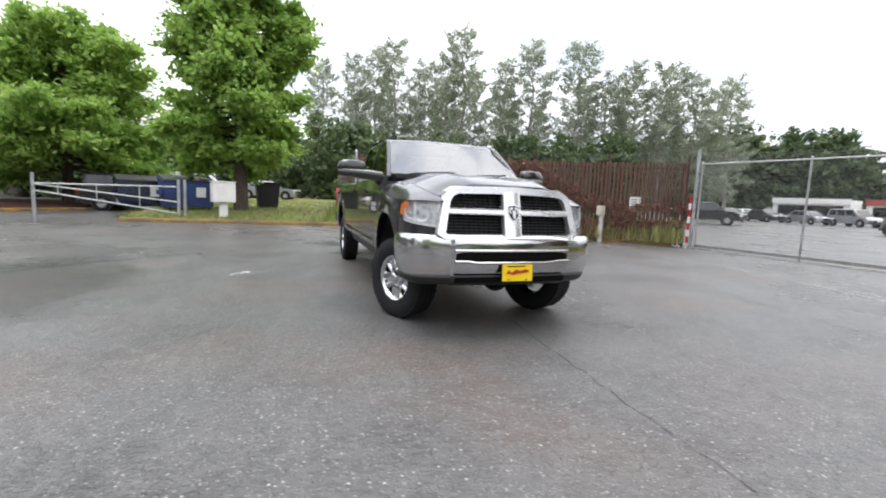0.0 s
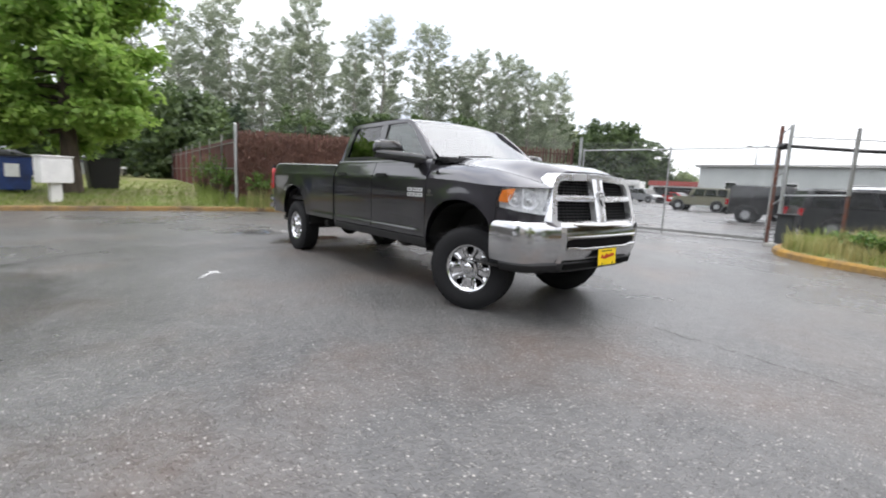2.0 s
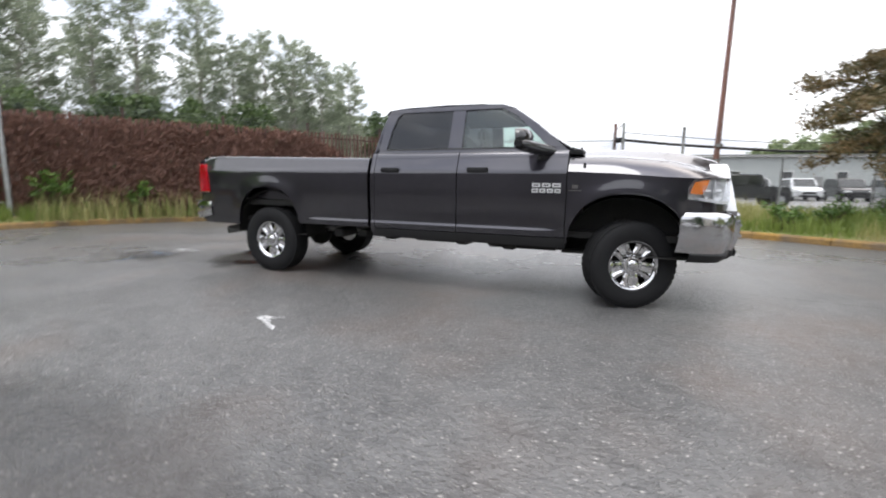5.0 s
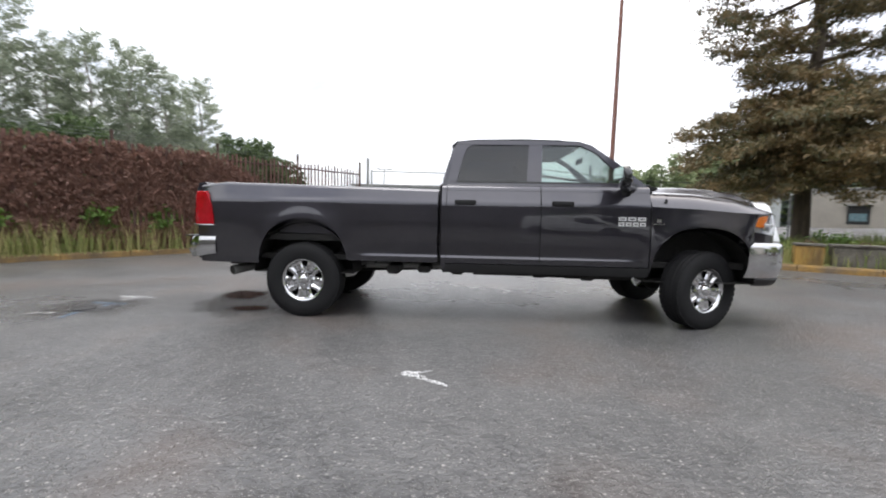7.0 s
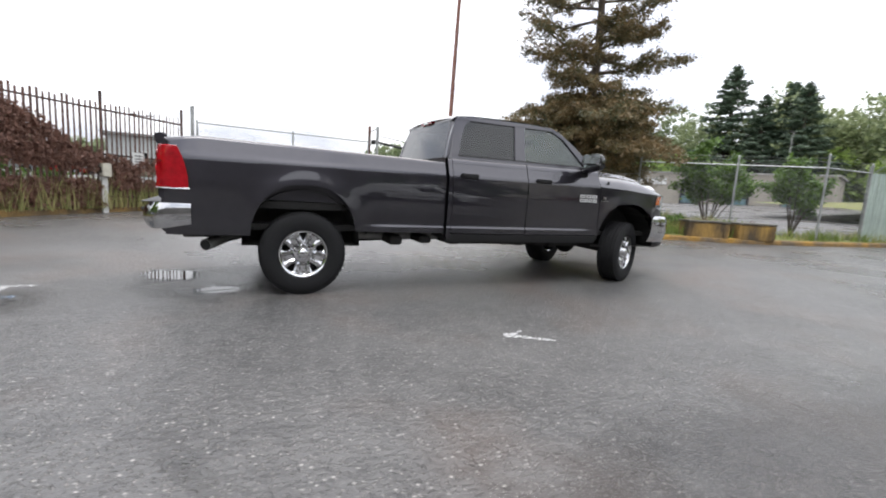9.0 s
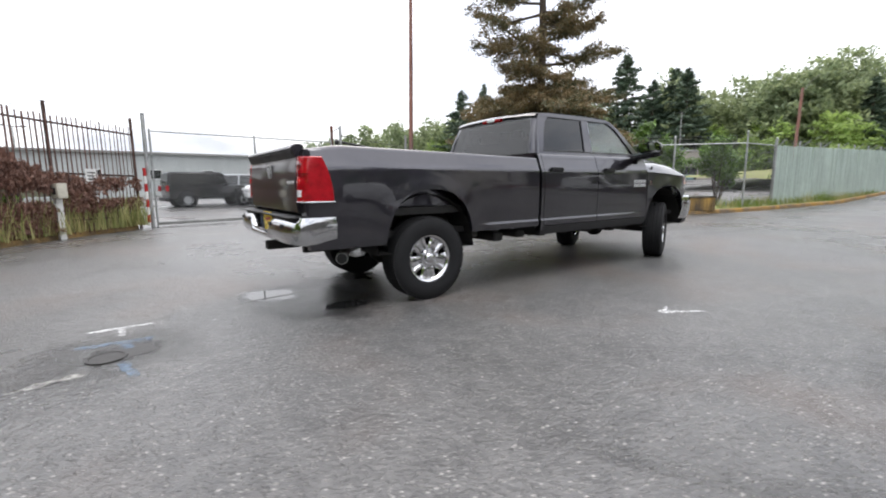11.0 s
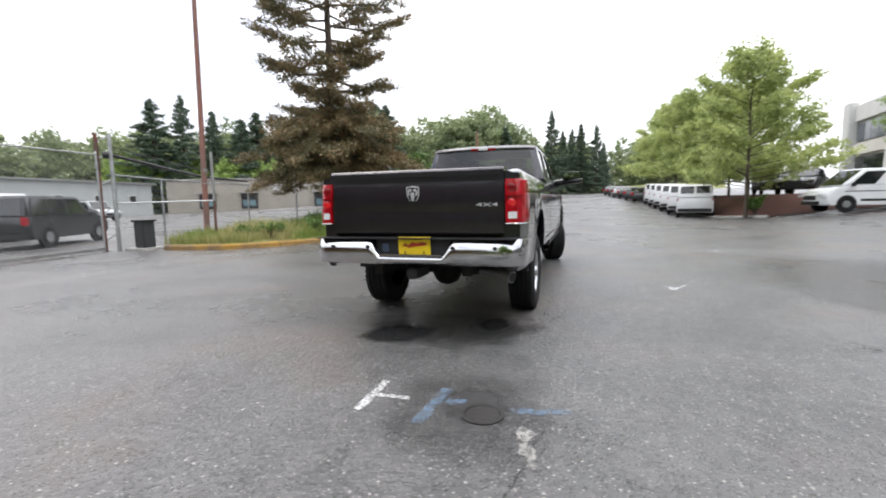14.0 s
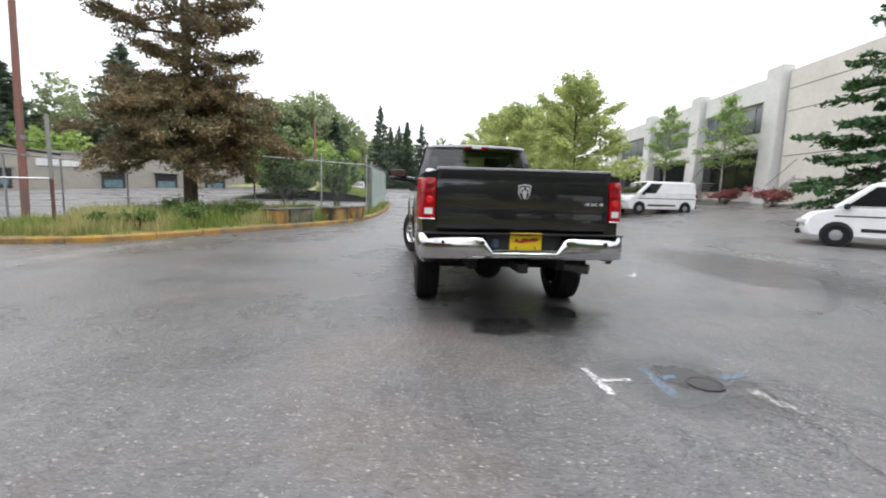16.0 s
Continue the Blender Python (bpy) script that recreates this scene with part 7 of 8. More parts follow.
TILT = mat("pale_grey_concrete_panel", (0.58, 0.58, 0.56), 0.8, var=0.06, scale=0.4, bump=0.15, bump_scale=30)
TILT_WARM = mat("warm_white_concrete_panel", (0.58, 0.56, 0.51), 0.8, var=0.06, scale=0.4)
office, span = wall_with_parts("office_building", "two-storey pale concrete office with flared pilasters", (54.0, -27.0), (8.0, -22.0), 1.1, 8.3, 14.0, TILT_WARM)
part("roof", Geo().box(-0.2, span + 0.2, 0.3, 13.7, 8.3, 8.45), CONCRETE, office)
PIL = 9.4
for k in range(5):
    u = 3.2 + PIL * k
    prof = [(0.05, -1.2), (-1.1, -1.2), (-0.9, 0.6), (-0.75, 4.2), (-0.75, 8.9), (0.05, 8.9)]
    part("pilaster", Geo().prism(prof, "x", u - 0.75, u + 0.75), TILT, office, bevel=0.03)
for k in range(4):
    u0, u1 = 3.2 + PIL * k + 0.85, 3.2 + PIL * (k + 1) - 0.85
    if k == 3:
        break
    part("spandrel", Geo().box(u0, u1, -0.30, 0.0, 3.8, 4.8), TILT_WARM, office, bevel=0.02)
    part("parapet", Geo().box(u0, u1, -0.30, 0.0, 7.0, 8.5), TILT, office, bevel=0.02)
    for z0, z1 in ((0.9, 3.6), (5.0, 6.8)) if k < 3 else ():
        win = part("window", Geo().box(u0, u1, -0.05, -0.01, z0, z1), BLACK_PLASTIC, office)
        for j in range(5):
            a, b = u0 + (u1 - u0) * j / 5 + 0.05, u0 + (u1 - u0) * (j + 1) / 5 - 0.05
            part("pane", Geo().box(a, b, -0.09, -0.05, z0 + 0.06, z1 - 0.06), DARK_GLASS if z0 < 4 else mat("grey_window_glass", (0.10, 0.115, 0.13), 0.08, var=0.1, spec=0.8), win)
for z in (3.1, 5.9, 7.3):
    part("panel_joint", Geo().box(32.4, 39.9, -0.308, -0.29, z, z + 0.05), BLOCK_GREY, office)
part("blank_panel", Geo().box(32.25, 39.95, -0.30, 0.0, -1.2, 8.5), TILT_WARM, office, bevel=0.02)
for k, u in ((2, 24.5), (3, 34.0)):
    stair = thing("outside_stair", "concrete stair with a steel rail at the office wall", "stair", office.matrix_basis @ pose(u, -1.2, 0.2))
    for i in range(8):
        part("tread", Geo().box(i * 0.28, i * 0.28 + 0.30, -1.1, 0.0, i * 0.18, i * 0.18 + 0.06), CONCRETE, stair)
    part("stringer", Geo().prism([(0, -0.3), (0, 0.05), (2.3, 1.5), (2.3, 1.1)], "y", -1.15, -1.1), CONCRETE, stair)
    part("handrail", Geo().tube([(0, -1.1, 0.95), (2.3, -1.1, 2.4)], 0.025, 8), GALV_DULL, stair, smooth=60)

# unseen wall, added so the truck's side has something dark to reflect
wall = Geo().box(-46.0, 7.8, -22.6, -22.2, -0.2, 6.4)
REFLECTION_WALL = mat("dark_reflection_wall_grey", (0.15, 0.147, 0.14), 0.85, var=0.15, scale=0.4, bump=0.2)
tagged(part("reflection_wall_south", wall, REFLECTION_WALL, label="plain dark grey wall added out of view to darken the truck's reflections"), category="wall", kind="structure")
BEIGE = mat("beige_block_wall", (0.34, 0.31, 0.265), 0.85, var=0.08, scale=0.5, bump=0.2)
shed, span = wall_with_parts("beige_warehouse", "long low beige warehouse with dark dock doors", (49.5, 62.0), (64.0, 24.5), 0.3, 4.9, 0.3, BEIGE)
part("side_wall", Geo().box(span - 0.3, span, 0.3, 12.0, -0.5, 4.9), BEIGE, shed)
part("back_wall", Geo().box(0, span, 11.7, 12.0, -0.5, 4.9), BEIGE, shed)
part("roof", Geo().box(-0.3, span + 0.3, -0.2, 12.2, 4.9, 5.1), CONCRETE, shed)
for k, u in enumerate((5.0, 11.5, 23.0, 29.0, 35.0)):
    d = part("dock_door", Geo().box(u, u + 2.6, -0.08, 0.0, 0.3, 2.7), BLACK_PLASTIC, shed, bevel=0.02)
    part("door_window", Geo().box(u + 0.3, u + 2.3, -0.11, -0.08, 0.7, 1.7), mat("teal_window_glass", (0.16, 0.25, 0.27), 0.1, var=0.2) if k == 0 else bpy.data.materials["teal_window_glass"], d)
    part("canopy", Geo().box(u - 0.2, u + 2.8, -1.0, 0.0, 2.75, 2.9), CONCRETE, shed)
part("sign_board", Geo().box(16.5, 21.0, -0.1, 0.0, 3.2, 4.1), WHITE_STEEL, shed, "plain white sign board", bevel=0.01)

PALE = mat("pale_grey_metal_siding", (0.40, 0.42, 0.41), 0.6, var=0.06, scale=0.4, stretch=(3, 3, 0.4))
depot, span = wall_with_parts("long_depot", "long low pale grey depot beyond the car lot", (-12.5, 47.5), (42.0, 56.0), 0.0, 4.2, 0.3, PALE)
part("roof", Geo().box(-0.4, span + 0.4, -0.4, 16.0, 4.2, 4.4), GALV_DULL, depot)
for k, (a, b) in enumerate(((0.0, 0.3), (span - 0.3, span))):
    part("end_wall", Geo().box(a, b, 0.3, 15.6, -0.5, 4.2), PALE, depot)
part("rear_wall", Geo().box(0.0, span, 15.6, 15.9, -0.5, 4.2), PALE, depot)
for k in range(11):
    u = 2.4 + 4.9 * k
    w = part("window", Geo().box(u, u + 1.1, -0.06, 0.0, 1.7, 2.7), WHITE_STEEL, depot, bevel=0.01)
    part("pane", Geo().box(u + 0.08, u + 1.02, -0.08, -0.055, 1.78, 2.62), DARK_GLASS, w)
for k in range(5):
    u = 5.2 + 9.8 * k
    part("door", Geo().box(u, u + 1.0, -0.06, 0.0, 0.0, 2.1), GALV_DULL, depot, bevel=0.01)

house, span = wall_with_parts("workshop_building", "workshop with a grey metal roof behind the maples", (-40.0, -36.0), (-46.0, -14.0), 0.5, 4.8, 0.3, PALE)
part("gable_roof", Geo().prism([(-0.8, 4.7), (5.5, 8.2), (11.8, 4.7), (11.8, 4.5), (5.5, 8.0), (-0.8, 4.5)], "x", -0.6, span + 0.6), mat("ribbed_grey_metal_roof", (0.30, 0.31, 0.32), 0.5, 0.4, var=0.1, scale=2, stretch=(1, 6, 1)), house)
part("rear_wall", Geo().box(0, span, 10.7, 11.0, -0.8, 4.7), PALE, house)
for a in (0.0, span - 0.3):
    part("gable_wall", Geo().prism([(0, -0.8), (11.0, -0.8), (11.0, 4.7), (5.5, 7.8), (0, 4.7)], "x", a, a + 0.3), PALE, house)

FASCIA_RED = mat("faded_red_fascia", (0.30, 0.06, 0.05), 0.6, var=0.1)
# red signs and low shops far beyond the lot
for k in range(5):
    t = thing("far_sales_stand", "low white shop front with a red sign far off", "building", pose(-31 + 9 * k, 62 + 3.0 * k, 0, 0, 0, 18), "far shop fronts")
    part("wall", Geo().box(-4, 4, 0, 6, 0, 3.0), WHITE_STEEL, t)
    part("fascia", Geo().box(-4.1, 4.1, -0.15, 0.0, 2.4, 3.1), (FASCIA_RED if k == 1 else WHITE_STEEL), t)
    part("window", Geo().box(-3.4, 3.4, -0.05, 0.0, 0.6, 2.2), DARK_GLASS, t)

# ---- west side: parcel boxes, bins, gate ----
t = thing("parcel_box_cluster", "white cluster mailbox on a pedestal by the kerb", "mailbox", pose(-10.05, -4.35, 0.22, 0, 0, -68))
part("pedestal", Geo().box(-0.14, 0.14, -0.1, 0.1, -0.2, 0.55), WHITE_STEEL, t, bevel=0.015)
box = part("cabinet", Geo().box(-0.40, 0.40, -0.22, 0.22, 0.55, 1.30), WHITE_STEEL, t, bevel=0.02)
part("hood", Geo().box(-0.43, 0.43, -0.25, 0.25, 1.30, 1.345), WHITE_STEEL, t, bevel=0.015)
for i in range(3):
    for j in range(4):
        part("locker_door", Geo().box(-0.375 + 0.255 * i, -0.135 + 0.255 * i, -0.232, -0.22, 0.58 + 0.175 * j, 0.74 + 0.175 * j), WHITE_STEEL, box, bevel=0.004)
part("outgoing_slot", Geo().box(-0.05, 0.24, -0.238, -0.23, 0.93, 0.95), BLACK_PLASTIC, box)

BLUE = mat("blue_painted_steel", (0.022, 0.055, 0.20), 0.5, var=0.15, scale=2, second=(0.02, 0.03, 0.08))


def dumpster(x, y, z, heading, material, label):
    t = thing("dumpster", label, "dumpster", pose(x, y, z, 0, 0, heading))
    part("bin", Geo().loft([[(-0.85, -0.6, 0.12), (0.85, -0.6, 0.12), (0.85, 0.6, 0.12), (-0.85, 0.6, 0.12)], [(-0.95, -0.7, 1.15), (0.95, -0.7, 1.15), (0.95, 0.75, 1.35), (-0.95, 0.75, 1.35)]]), material, t, bevel=0.02)
    for u in (-0.46, 0.46):
        part("lid", Geo().loft([[(u - 0.46, -0.75, 1.16), (u + 0.46, -0.75, 1.16), (u + 0.46, 0.78, 1.36), (u - 0.46, 0.78, 1.36)], [(u - 0.45, -0.74, 1.20), (u + 0.45, -0.74, 1.20), (u + 0.45, 0.77, 1.42), (u - 0.45, 0.77, 1.42)]]), BLACK_PLASTIC, t)
    part("notice", Geo().box(0.2, 0.55, -0.70, -0.68, 0.6, 1.0, pose(0, 0.03, 0, 5)), WHITE_STEEL, t)
    for u in (-0.99, 0.99):
        part("lift_pocket", Geo().box(u - 0.04, u + 0.04, -0.4, 0.4, 0.6, 0.78), material, t, bevel=0.01)
    for u in (-0.7, 0.7):
        for v in (-0.5, 0.5):
            part("caster", Geo().cyl((u - 0.03, v, 0.06), (u + 0.03, v, 0.06), 0.07, n=12), RUBBER, t, smooth=40)


dumpster(-12.3, -6.0, 0.35, 112, BLUE, "blue steel dumpster with a notice beside the white gate")
dumpster(-13.4, -7.9, 0.3, 112, PAINTS["navy"], "dark navy dumpster with black lids")
t = thing("waste_cart", "black plastic waste bin beside the maple", "waste bin", pose(-15.2, -3.0, 0.40, 0, 0, 100))
part("bin", Geo().loft([[(-0.45, -0.35, 0.05), (0.45, -0.35, 0.05), (0.45, 0.35, 0.05), (-0.45, 0.35, 0.05)], [(-0.55, -0.42, 1.2), (0.55, -0.42, 1.2), (0.55, 0.42, 1.2), (-0.55, 0.42, 1.2)]]), BLACK_PLASTIC, t, bevel=0.03)
part("lid", Geo().box(-0.58, 0.58, -0.46, 0.46, 1.2, 1.28), BLACK_PLASTIC, t, bevel=0.03)

t = thing("bar_gate", "galvanised tubular bar gate between galvanised posts", "gate")
ends = [(-9.85, -5.8), (-8.7, -9.6)]
for x, y in ends + [(-9.95, -5.62)]:
    part("post", Geo().cyl((x, y, 0), (x, y, 1.55), 0.055, n=12), GALV, t, smooth=40)
a, b = Vector((*ends[0], 0)), Vector((*ends[1], 0))
for z0, z1 in ((1.28, 1.22), (0.30, 1.0), (0.72, 1.2)):
    part("bar", Geo().cyl(a + Vector((0, 0, z0)), b + Vector((0, 0, z1)), 0.026, n=8), GALV, t, smooth=40)
for f in (0.3, 0.6, 0.85):
    p = a.lerp(b, f)
    part("upright", Geo().cyl(p + Vector((0, 0, 0.3 + 0.7 * f)), p + Vector((0, 0, 1.26)), 0.02, n=8), GALV, t, smooth=40)

t = thing("keypad_post", "short white post with a small sign box by the fence", "post", pose(-3.66, 8.0, 0.1, 0, 0, -60))
part("post", Geo().box(-0.06, 0.06, -0.06, 0.06, -0.1, 0.95), WHITE_STEEL, t, bevel=0.01)
head = part("sign_box", Geo().box(-0.08, 0.24, -0.09, 0.09, 0.80, 1.12), mat("cream_plastic", (0.55, 0.52, 0.44), 0.5), t, bevel=0.015)
part("dial", Geo().box(0.02, 0.15, -0.097, -0.09, 0.88, 1.02), BLACK_TEXT, head)
t = thing("notice_board", "small white notice wired to the slat fence", "sign", pose(-3.12, 8.86, 1.35, 0, 0, 51))
part("board", Geo().box(-0.17, 0.17, -0.06, -0.045, -0.2, 0.2), WHITE_STEEL, t, bevel=0.004)
for k in range(4):
    part("text_bar", Geo().box(-0.12, 0.10 - 0.03 * (k % 2), -0.063, -0.06, 0.10 - 0.075 * k, 0.125 - 0.075 * k), BLACK_TEXT, t)

# old concrete blocks on the verge
def block(x, y, heading, length, material, label, z=0.1):
    t = thing("concrete_block", label, "concrete block", pose(x, y, z, 0, 0, heading), "old blocks on the verge")
    core = part("body", Geo().box(-length / 2, length / 2, -0.28, 0.28, 0, 0.48), material, t, bevel=0.025)
    for s in (-1, 1):
        part("end_rib", Geo().box(s * (length / 2 - 0.16) - 0.05, s * (length / 2 - 0.16) + 0.05, -0.30, 0.30, 0.02, 0.46), material, core, bevel=0.015)
    part("top_slab", Geo().box(-length / 2 - 0.02, length / 2 + 0.02, -0.30, 0.30, 0.48, 0.53), BLOCK_GREY, core, bevel=0.015)
    part("lift_eye", Geo().tube([(-0.08, 0, 0.52), (-0.06, 0, 0.58), (0.06, 0, 0.58), (0.08, 0, 0.52)], 0.012, 6), RUST, core, smooth=60)


block(9.75, 5.25, -28, 0.55, BLOCK, "yellow-stained end block of an old concrete barrier")
block(10.65, 4.8, -28, 1.2, BLOCK_GREY, "dark weathered concrete block on the verge")
block(12.5, 3.75, -22, 1.3, BLOCK, "rust-streaked yellow concrete block on the verge")
block(14.0, 3.25, -18, 1.25, BLOCK, "rust-streaked yellow concrete block on the verge")


# ---- shrubs ----
def shrub(x, y, z, h, w, leaves, leafm, label, seed, group="", size=0.06):
    rnd = random.Random(seed)
    t = thing("shrub", label, "shrub", pose(x, y, z), group)
    g = Geo()
    segs = []
    for k in range(15):
        ang, out = k * 2.4, w * rnd.uniform(0.2, 1.0)
        tip = Vector((math.cos(ang) * out, math.sin(ang) * out, h * rnd.uniform(0.45, 1.0)))
        mid = tip * 0.5 + Vector((0, 0, 0.12 * h))
        g.tube([(0, 0, -0.1), mid, tip], [0.022, 0.014, 0.005], 5)
        for f in (0.1, 0.35, 0.6, 0.85):
            p = mid.lerp(tip, f)
            segs.append((tuple(p), tuple(p + Vector((rnd.uniform(-0.3, 0.3) * w, rnd.uniform(-0.3, 0.3) * w, rnd.uniform(-0.05, 0.25) * h)))))
    part("woody_stem", g, BARK, t)
    part("foliage", foliage(segs, leaves, size, 0.07 * w + 0.02, seed, 0.1, 0.5, 0.3), leafm, t, fix=False)


for k, (x, y, z, h, w, n) in enumerate(((-9.2, 1.3, 0.33, 1.0, 0.55, 900), (-8.1, 2.7, 0.3, 0.8, 0.5, 700), (-7.0, 4.2, 0.3, 0.9, 0.5, 800), (-10.6, 0.45, 0.38, 1.1, 0.5, 500), (-12.2, 0.5, 0.4, 1.6, 0.7, 450), (-15.4, 0.7, 0.42, 1.5, 0.7, 450), (-6.2, 5.3, 0.3, 0.9, 0.5, 700), (-5.2, 6.8, 0.25, 0.9, 0.5, 600), (-4.6, 7.7, 0.25, 0.8, 0.45, 600))):
    shrub(x, y, z, h, w, n, SHRUB, "straggling green shrub against the fence", 70 + k, "shrubs along the fence")
shrub(16.6, 6.6, 0.1, 3.2, 1.8, 9000, SHRUB, "large green bush behind the chain-link fence", 90, size=0.09)
shrub(18.6, 4.6, 0.1, 2.6, 1.3, 5000, SHRUB, "green bush behind the slat fence", 91, size=0.09)
for k, (x, y) in enumerate(((20.9, -9.4), (24.4, -21.6), (19.5, -20.8), (30.5, -22.3))):
    shrub(x, y, ground_z(x, y) + 0.05, 0.95, 1.3 if k else 0.4, 3500, PINK if k else SHRUB, "pink flowering azalea by the office" if k else "small green shrub on the bark bed", 95 + k)

for k, (x, y, h, w) in enumerate(((6.3, 7.6, 0.45, 0.4), (7.6, 6.9, 0.5, 0.5), (8.6, 7.3, 0.6, 0.5), (9.8, 6.6, 0.55, 0.6), (11.4, 6.6, 0.6, 0.6), (12.6, 5.0, 0.5, 0.45), (5.9, 8.2, 0.4, 0.4), (10.2, 8.6, 0.7, 0.6))):
    shrub(x, y, 0.22, h, w, 600, SHRUB, "low green weeds on the grassy verge", 110 + k, "weeds on the verge", size=0.045)

# ---- marks, water and cracks on the asphalt ----
def flat_strip(name, pts, widths, material, label, category="road marking", z=0.004, seed=1, thing_kind="structure"):
    rnd = random.Random(seed)
    g = Geo()
    p = [Vector((*q, 0)) for q in pts]
    rows = []
    for i, q in enumerate(p):
        d = (p[min(i + 1, len(p) - 1)] - p[max(i - 1, 0)]).normalized()
        s = Vector((-d.y, d.x, 0)) * (widths[i] / 2 if isinstance(widths, (list, tuple)) else widths / 2)
        j = rnd.uniform(0.8, 1.2)
        rows.append([(q.x + s.x * j, q.y + s.y * j, z), (q.x - s.x * j, q.y - s.y * j, z)])
    g.sheet(rows)
    return tagged(part(name, g, material, label=label, fix=False), category=category, kind=thing_kind)


def wiggle(a, b, n, amp, seed):
    rnd = random.Random(seed)
    return [(a[0] + (b[0] - a[0]) * k / n + rnd.uniform(-amp, amp), a[1] + (b[1] - a[1]) * k / n + rnd.uniform(-amp, amp)) for k in range(n + 1)]


WORN_WHITE = patchy("worn_white_spray_paint", (0.54, 0.54, 0.54), 0.6, 0.9, 40)
WORN_BLUE = patchy("faded_blue_spray_paint", (0.17, 0.27, 0.40), 0.6, 0.42, 22)
flat_strip("road_mark", wiggle((-2.78, -0.215), (-2.35, -0.205), 6, 0.006, 1), 0.055, WORN_WHITE, "sprayed white survey mark")
flat_strip("road_mark", wiggle((-2.56, -0.22), (-2.56, -0.45), 5, 0.006, 2), 0.045, WORN_WHITE, "sprayed white survey mark", z=0.0045)
flat_strip("road_mark", wiggle((-2.83, -0.61), (-2.36, -0.645), 7, 0.012, 3), 0.07, WORN_BLUE, "faded blue survey mark")
flat_strip("road_mark", wiggle((-2.53, -0.68), (-2.52, -0.80), 4, 0.012, 4), 0.06, WORN_BLUE, "faded blue survey mark", z=0.0045)
flat_strip("road_mark", wiggle((-2.56, -1.10), (-2.49, -1.41), 6, 0.012, 5), 0.06, WORN_BLUE, "faded blue survey mark")
flat_strip("road_mark", wiggle((-2.74, -1.18), (-3.08, -1.28), 8, 0.02, 6), [0.04, 0.09, 0.06, 0.03, 0.07, 0.09, 0.05, 0.03, 0.02], patchy("pale_scuff", (0.34, 0.33, 0.31), 0.7, 0.7, 18), "pale scuff on the asphalt")
flat_strip("road_mark", wiggle((1.40, -2.55), (1.50, -2.64), 3, 0.01, 7), [0.06, 0.12, 0.10, 0.05], WORN_WHITE, "worn white paint mark")
flat_strip("road_mark", wiggle((1.50, -2.63), (1.74, -2.80), 5, 0.012, 8), [0.05, 0.07, 0.03, 0.06, 0.05, 0.02], WORN_WHITE, "worn white paint mark", z=0.0045)
flat_strip("road_mark", wiggle((1.46, -2.62), (1.60, -2.50), 3, 0.01, 9), [0.05, 0.04, 0.03, 0.02], WORN_WHITE, "worn white paint mark", z=0.005)
flat_strip("road_mark", wiggle((6.05, -4.15), (6.45, -4.35), 6, 0.02, 10), [0.03, 0.07, 0.05, 0.03, 0.06, 0.05, 0.02], WORN_WHITE, "faded white paint mark")
RAIL_PALE = patchy("dull_flush_steel_rail", (0.42, 0.42, 0.41), 0.45, 0.95, 14)
for off in (0.0, 0.26):
    flat_strip("road_line", [(q.x, q.y) for q in smooth_line([(-2.6, 7.25 + off, 0), (0.1, 7.05 + off, 0), (2.2, 6.98 + off, 0), (3.8, 6.75 + off, 0), (5.3, 6.35 + off, 0)], 0.4)], 0.045, RAIL_PALE, "thin pale steel rail flush in the asphalt")
CRACK = patchy("crack_in_asphalt", (0.02, 0.02, 0.02), 0.7, 0.75, 9)
crack_label = "dark winding crack in the asphalt"
for k, (a, b, n) in enumerate((((4.7, 0.28), (9.6, -0.12), 46), ((-2.7, -1.3), (-4.6, -0.9), 22), ((9.5, -1.0), (12.5, -4.5), 30), ((2.4, 4.6), (8.5, 3.4), 40))):
    flat_strip("crack", wiggle(a, b, n, 0.022, 20 + k), 0.009 if k == 1 else 0.012, CRACK, crack_label, "crack")
PATCH = patchy("sunken_dark_asphalt", (0.035, 0.034, 0.034), 0.45, 0.85, 10, True, bump=0.5)
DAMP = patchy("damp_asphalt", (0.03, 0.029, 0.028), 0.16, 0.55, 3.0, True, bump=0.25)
# serves the damp round the valve cover and the painted vignetting by the drive
DAMP_VIGNETTE = patchy("damp_and_vignette_asphalt", (0.03, 0.029, 0.028), 0.2, 0.28, 2.0, True, bump=0.3)
POOL = patchy("shallow_rain_water", (0.025, 0.025, 0.025), 0.025, 1.0, 3.2, True, spec=0.6)


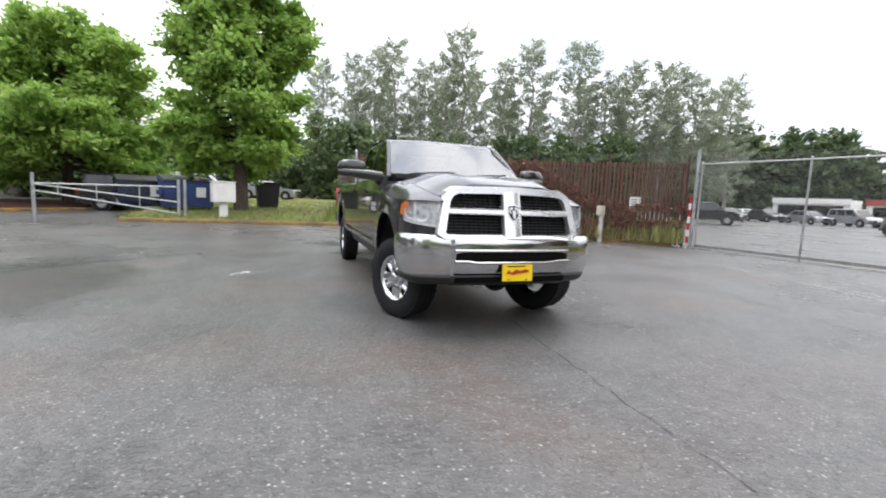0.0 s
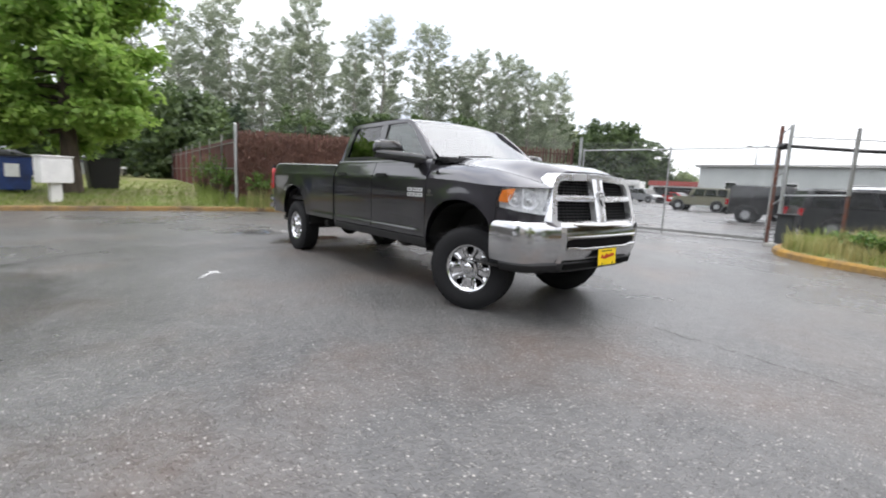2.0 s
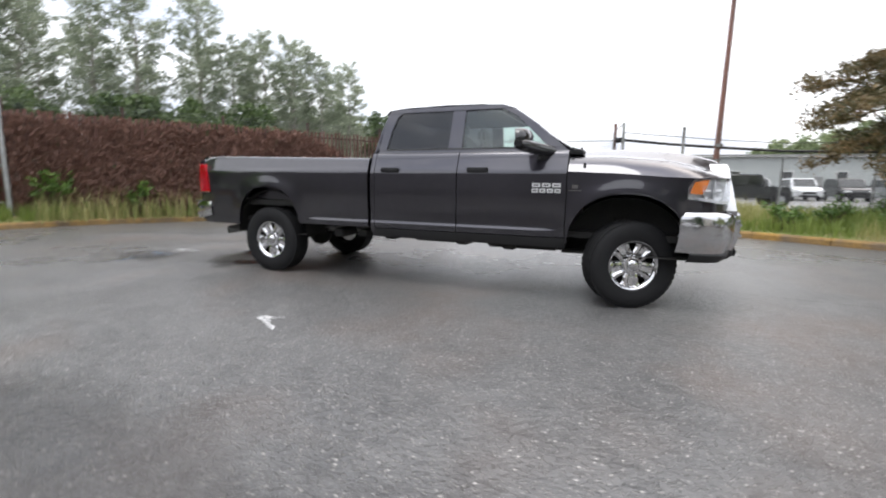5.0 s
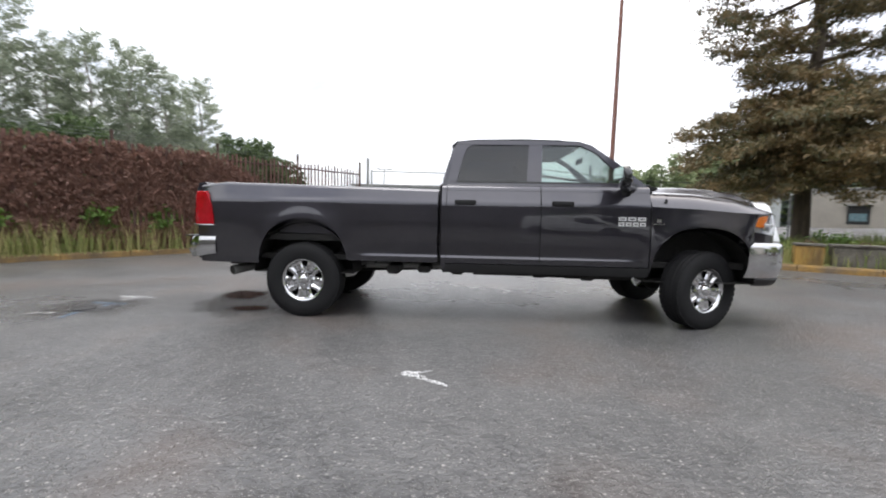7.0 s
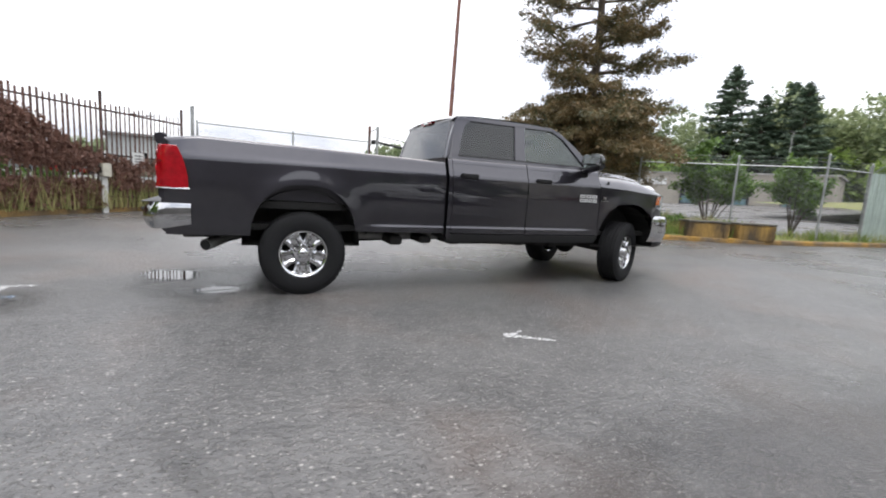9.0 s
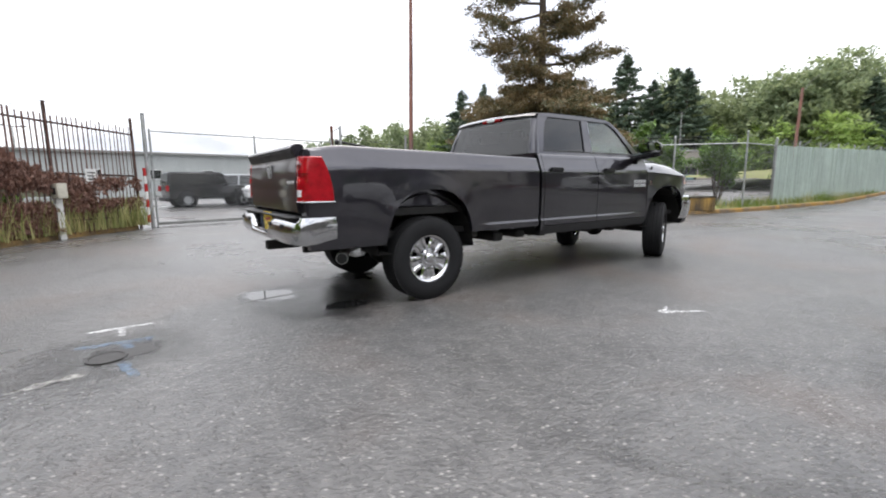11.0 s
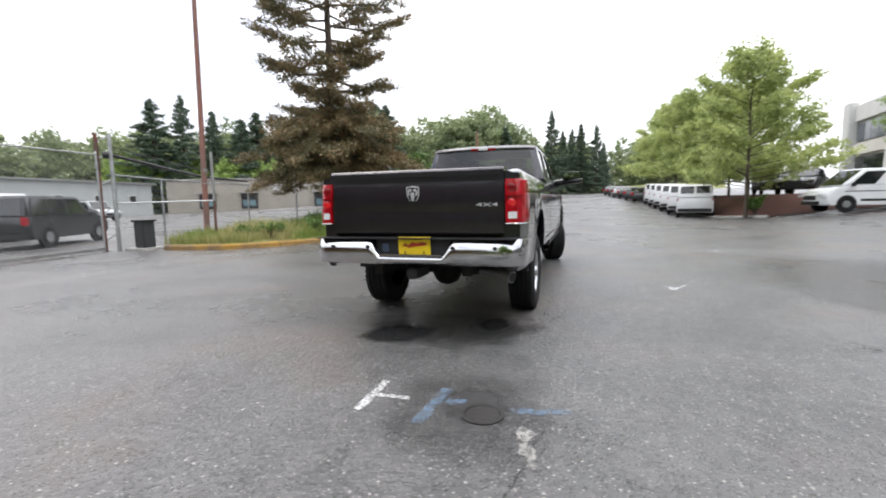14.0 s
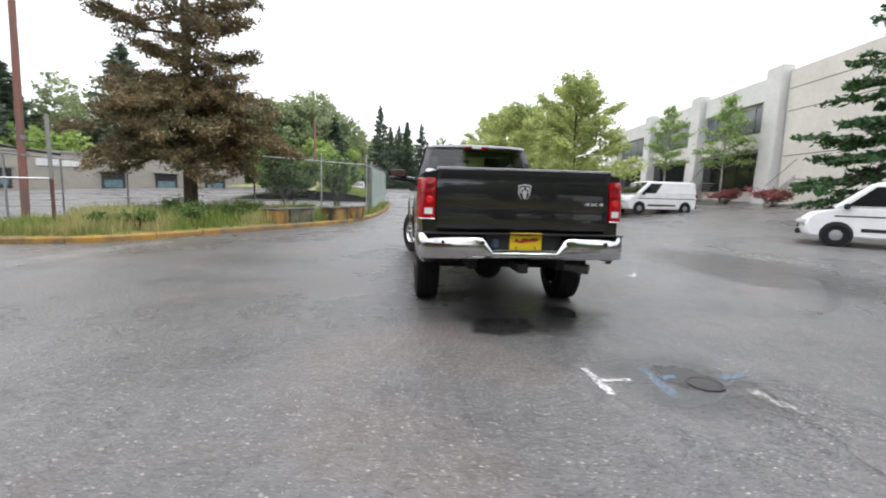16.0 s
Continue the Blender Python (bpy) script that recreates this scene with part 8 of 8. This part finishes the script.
def blob(name, x, y, rx, ry, turn, material, label, category, z=0.004):
    """A flat unit disc, scaled; its material fades unevenly towards the rim."""
    g = Geo()
    g.add([(math.cos(2 * math.pi * k / 48), math.sin(2 * math.pi * k / 48), 0) for k in range(48)], [tuple(range(48))])
    ob = part(name, g, material, label=label, fix=False, at=pose(x, y, z, 0, 0, turn) @ Matrix.Diagonal((rx, ry, 1, 1)))
    return tagged(ob, category=category, kind="structure")


blob("darkened_patch", -0.95, -0.25, 0.95, 1.25, 15, DAMP, "damp dark asphalt behind the truck", "wet patch", 0.002)
blob("darkened_patch", -2.6, -0.85, 0.9, 0.85, 0, DAMP_VIGNETTE, "damp sunken asphalt round the valve cover", "wet patch", 0.0022)
# no water here: the near ground is darkened to imitate lens vignetting
blob("darkened_patch", 2.4, -5.4, 4.6, 2.3, -4, DAMP_VIGNETTE, "asphalt along the drive darkened for lens vignetting", "wet patch", 0.0015)
blob("puddle", -0.78, -0.63, 0.40, 0.22, -5, POOL, "shallow rain puddle behind the rear wheel", "puddle")
blob("puddle", -1.28, 0.18, 0.42, 0.55, 30, POOL, "shallow rain puddle behind the truck", "puddle")
blob("asphalt_patch", -2.52, -0.87, 0.36, 0.30, 20, PATCH, "dark sunken asphalt round the valve cover", "asphalt patch", 0.003)
t = thing("valve_cover", "round iron valve cover set in the asphalt", "manhole cover", pose(-2.64, -0.94, 0.0) @ Matrix.Scale(0.82, 4))
IRON = mat("worn_cast_iron", (0.045, 0.043, 0.042), 0.45, 0.6, var=0.2, scale=20, bump=0.6, bump_scale=80)
part("rim", Geo().lathe([(0.15, 0.0), (0.15, 0.012), (0.125, 0.012), (0.12, 0.004)], 28), IRON, t, smooth=40)
part("lid", Geo().cyl((0, 0, 0.0), (0, 0, 0.008), 0.118, n=28), IRON, t)
TYRE_MARK = patchy("faint_tyre_mark", (0.03, 0.03, 0.03), 0.5, 0.16, 14)
flat_strip("tyre_mark", [(q.x, q.y) for q in smooth_line([(2.6, -5.2, 0), (1.9, -5.6, 0), (1.3, -5.75, 0), (0.32, -4.97, 0), (-0.52, -4.07, 0), (-0.93, -3.35, 0)], 0.3)], 0.16, TYRE_MARK, "faint curved tyre mark on the asphalt", "tyre mark", z=0.003)
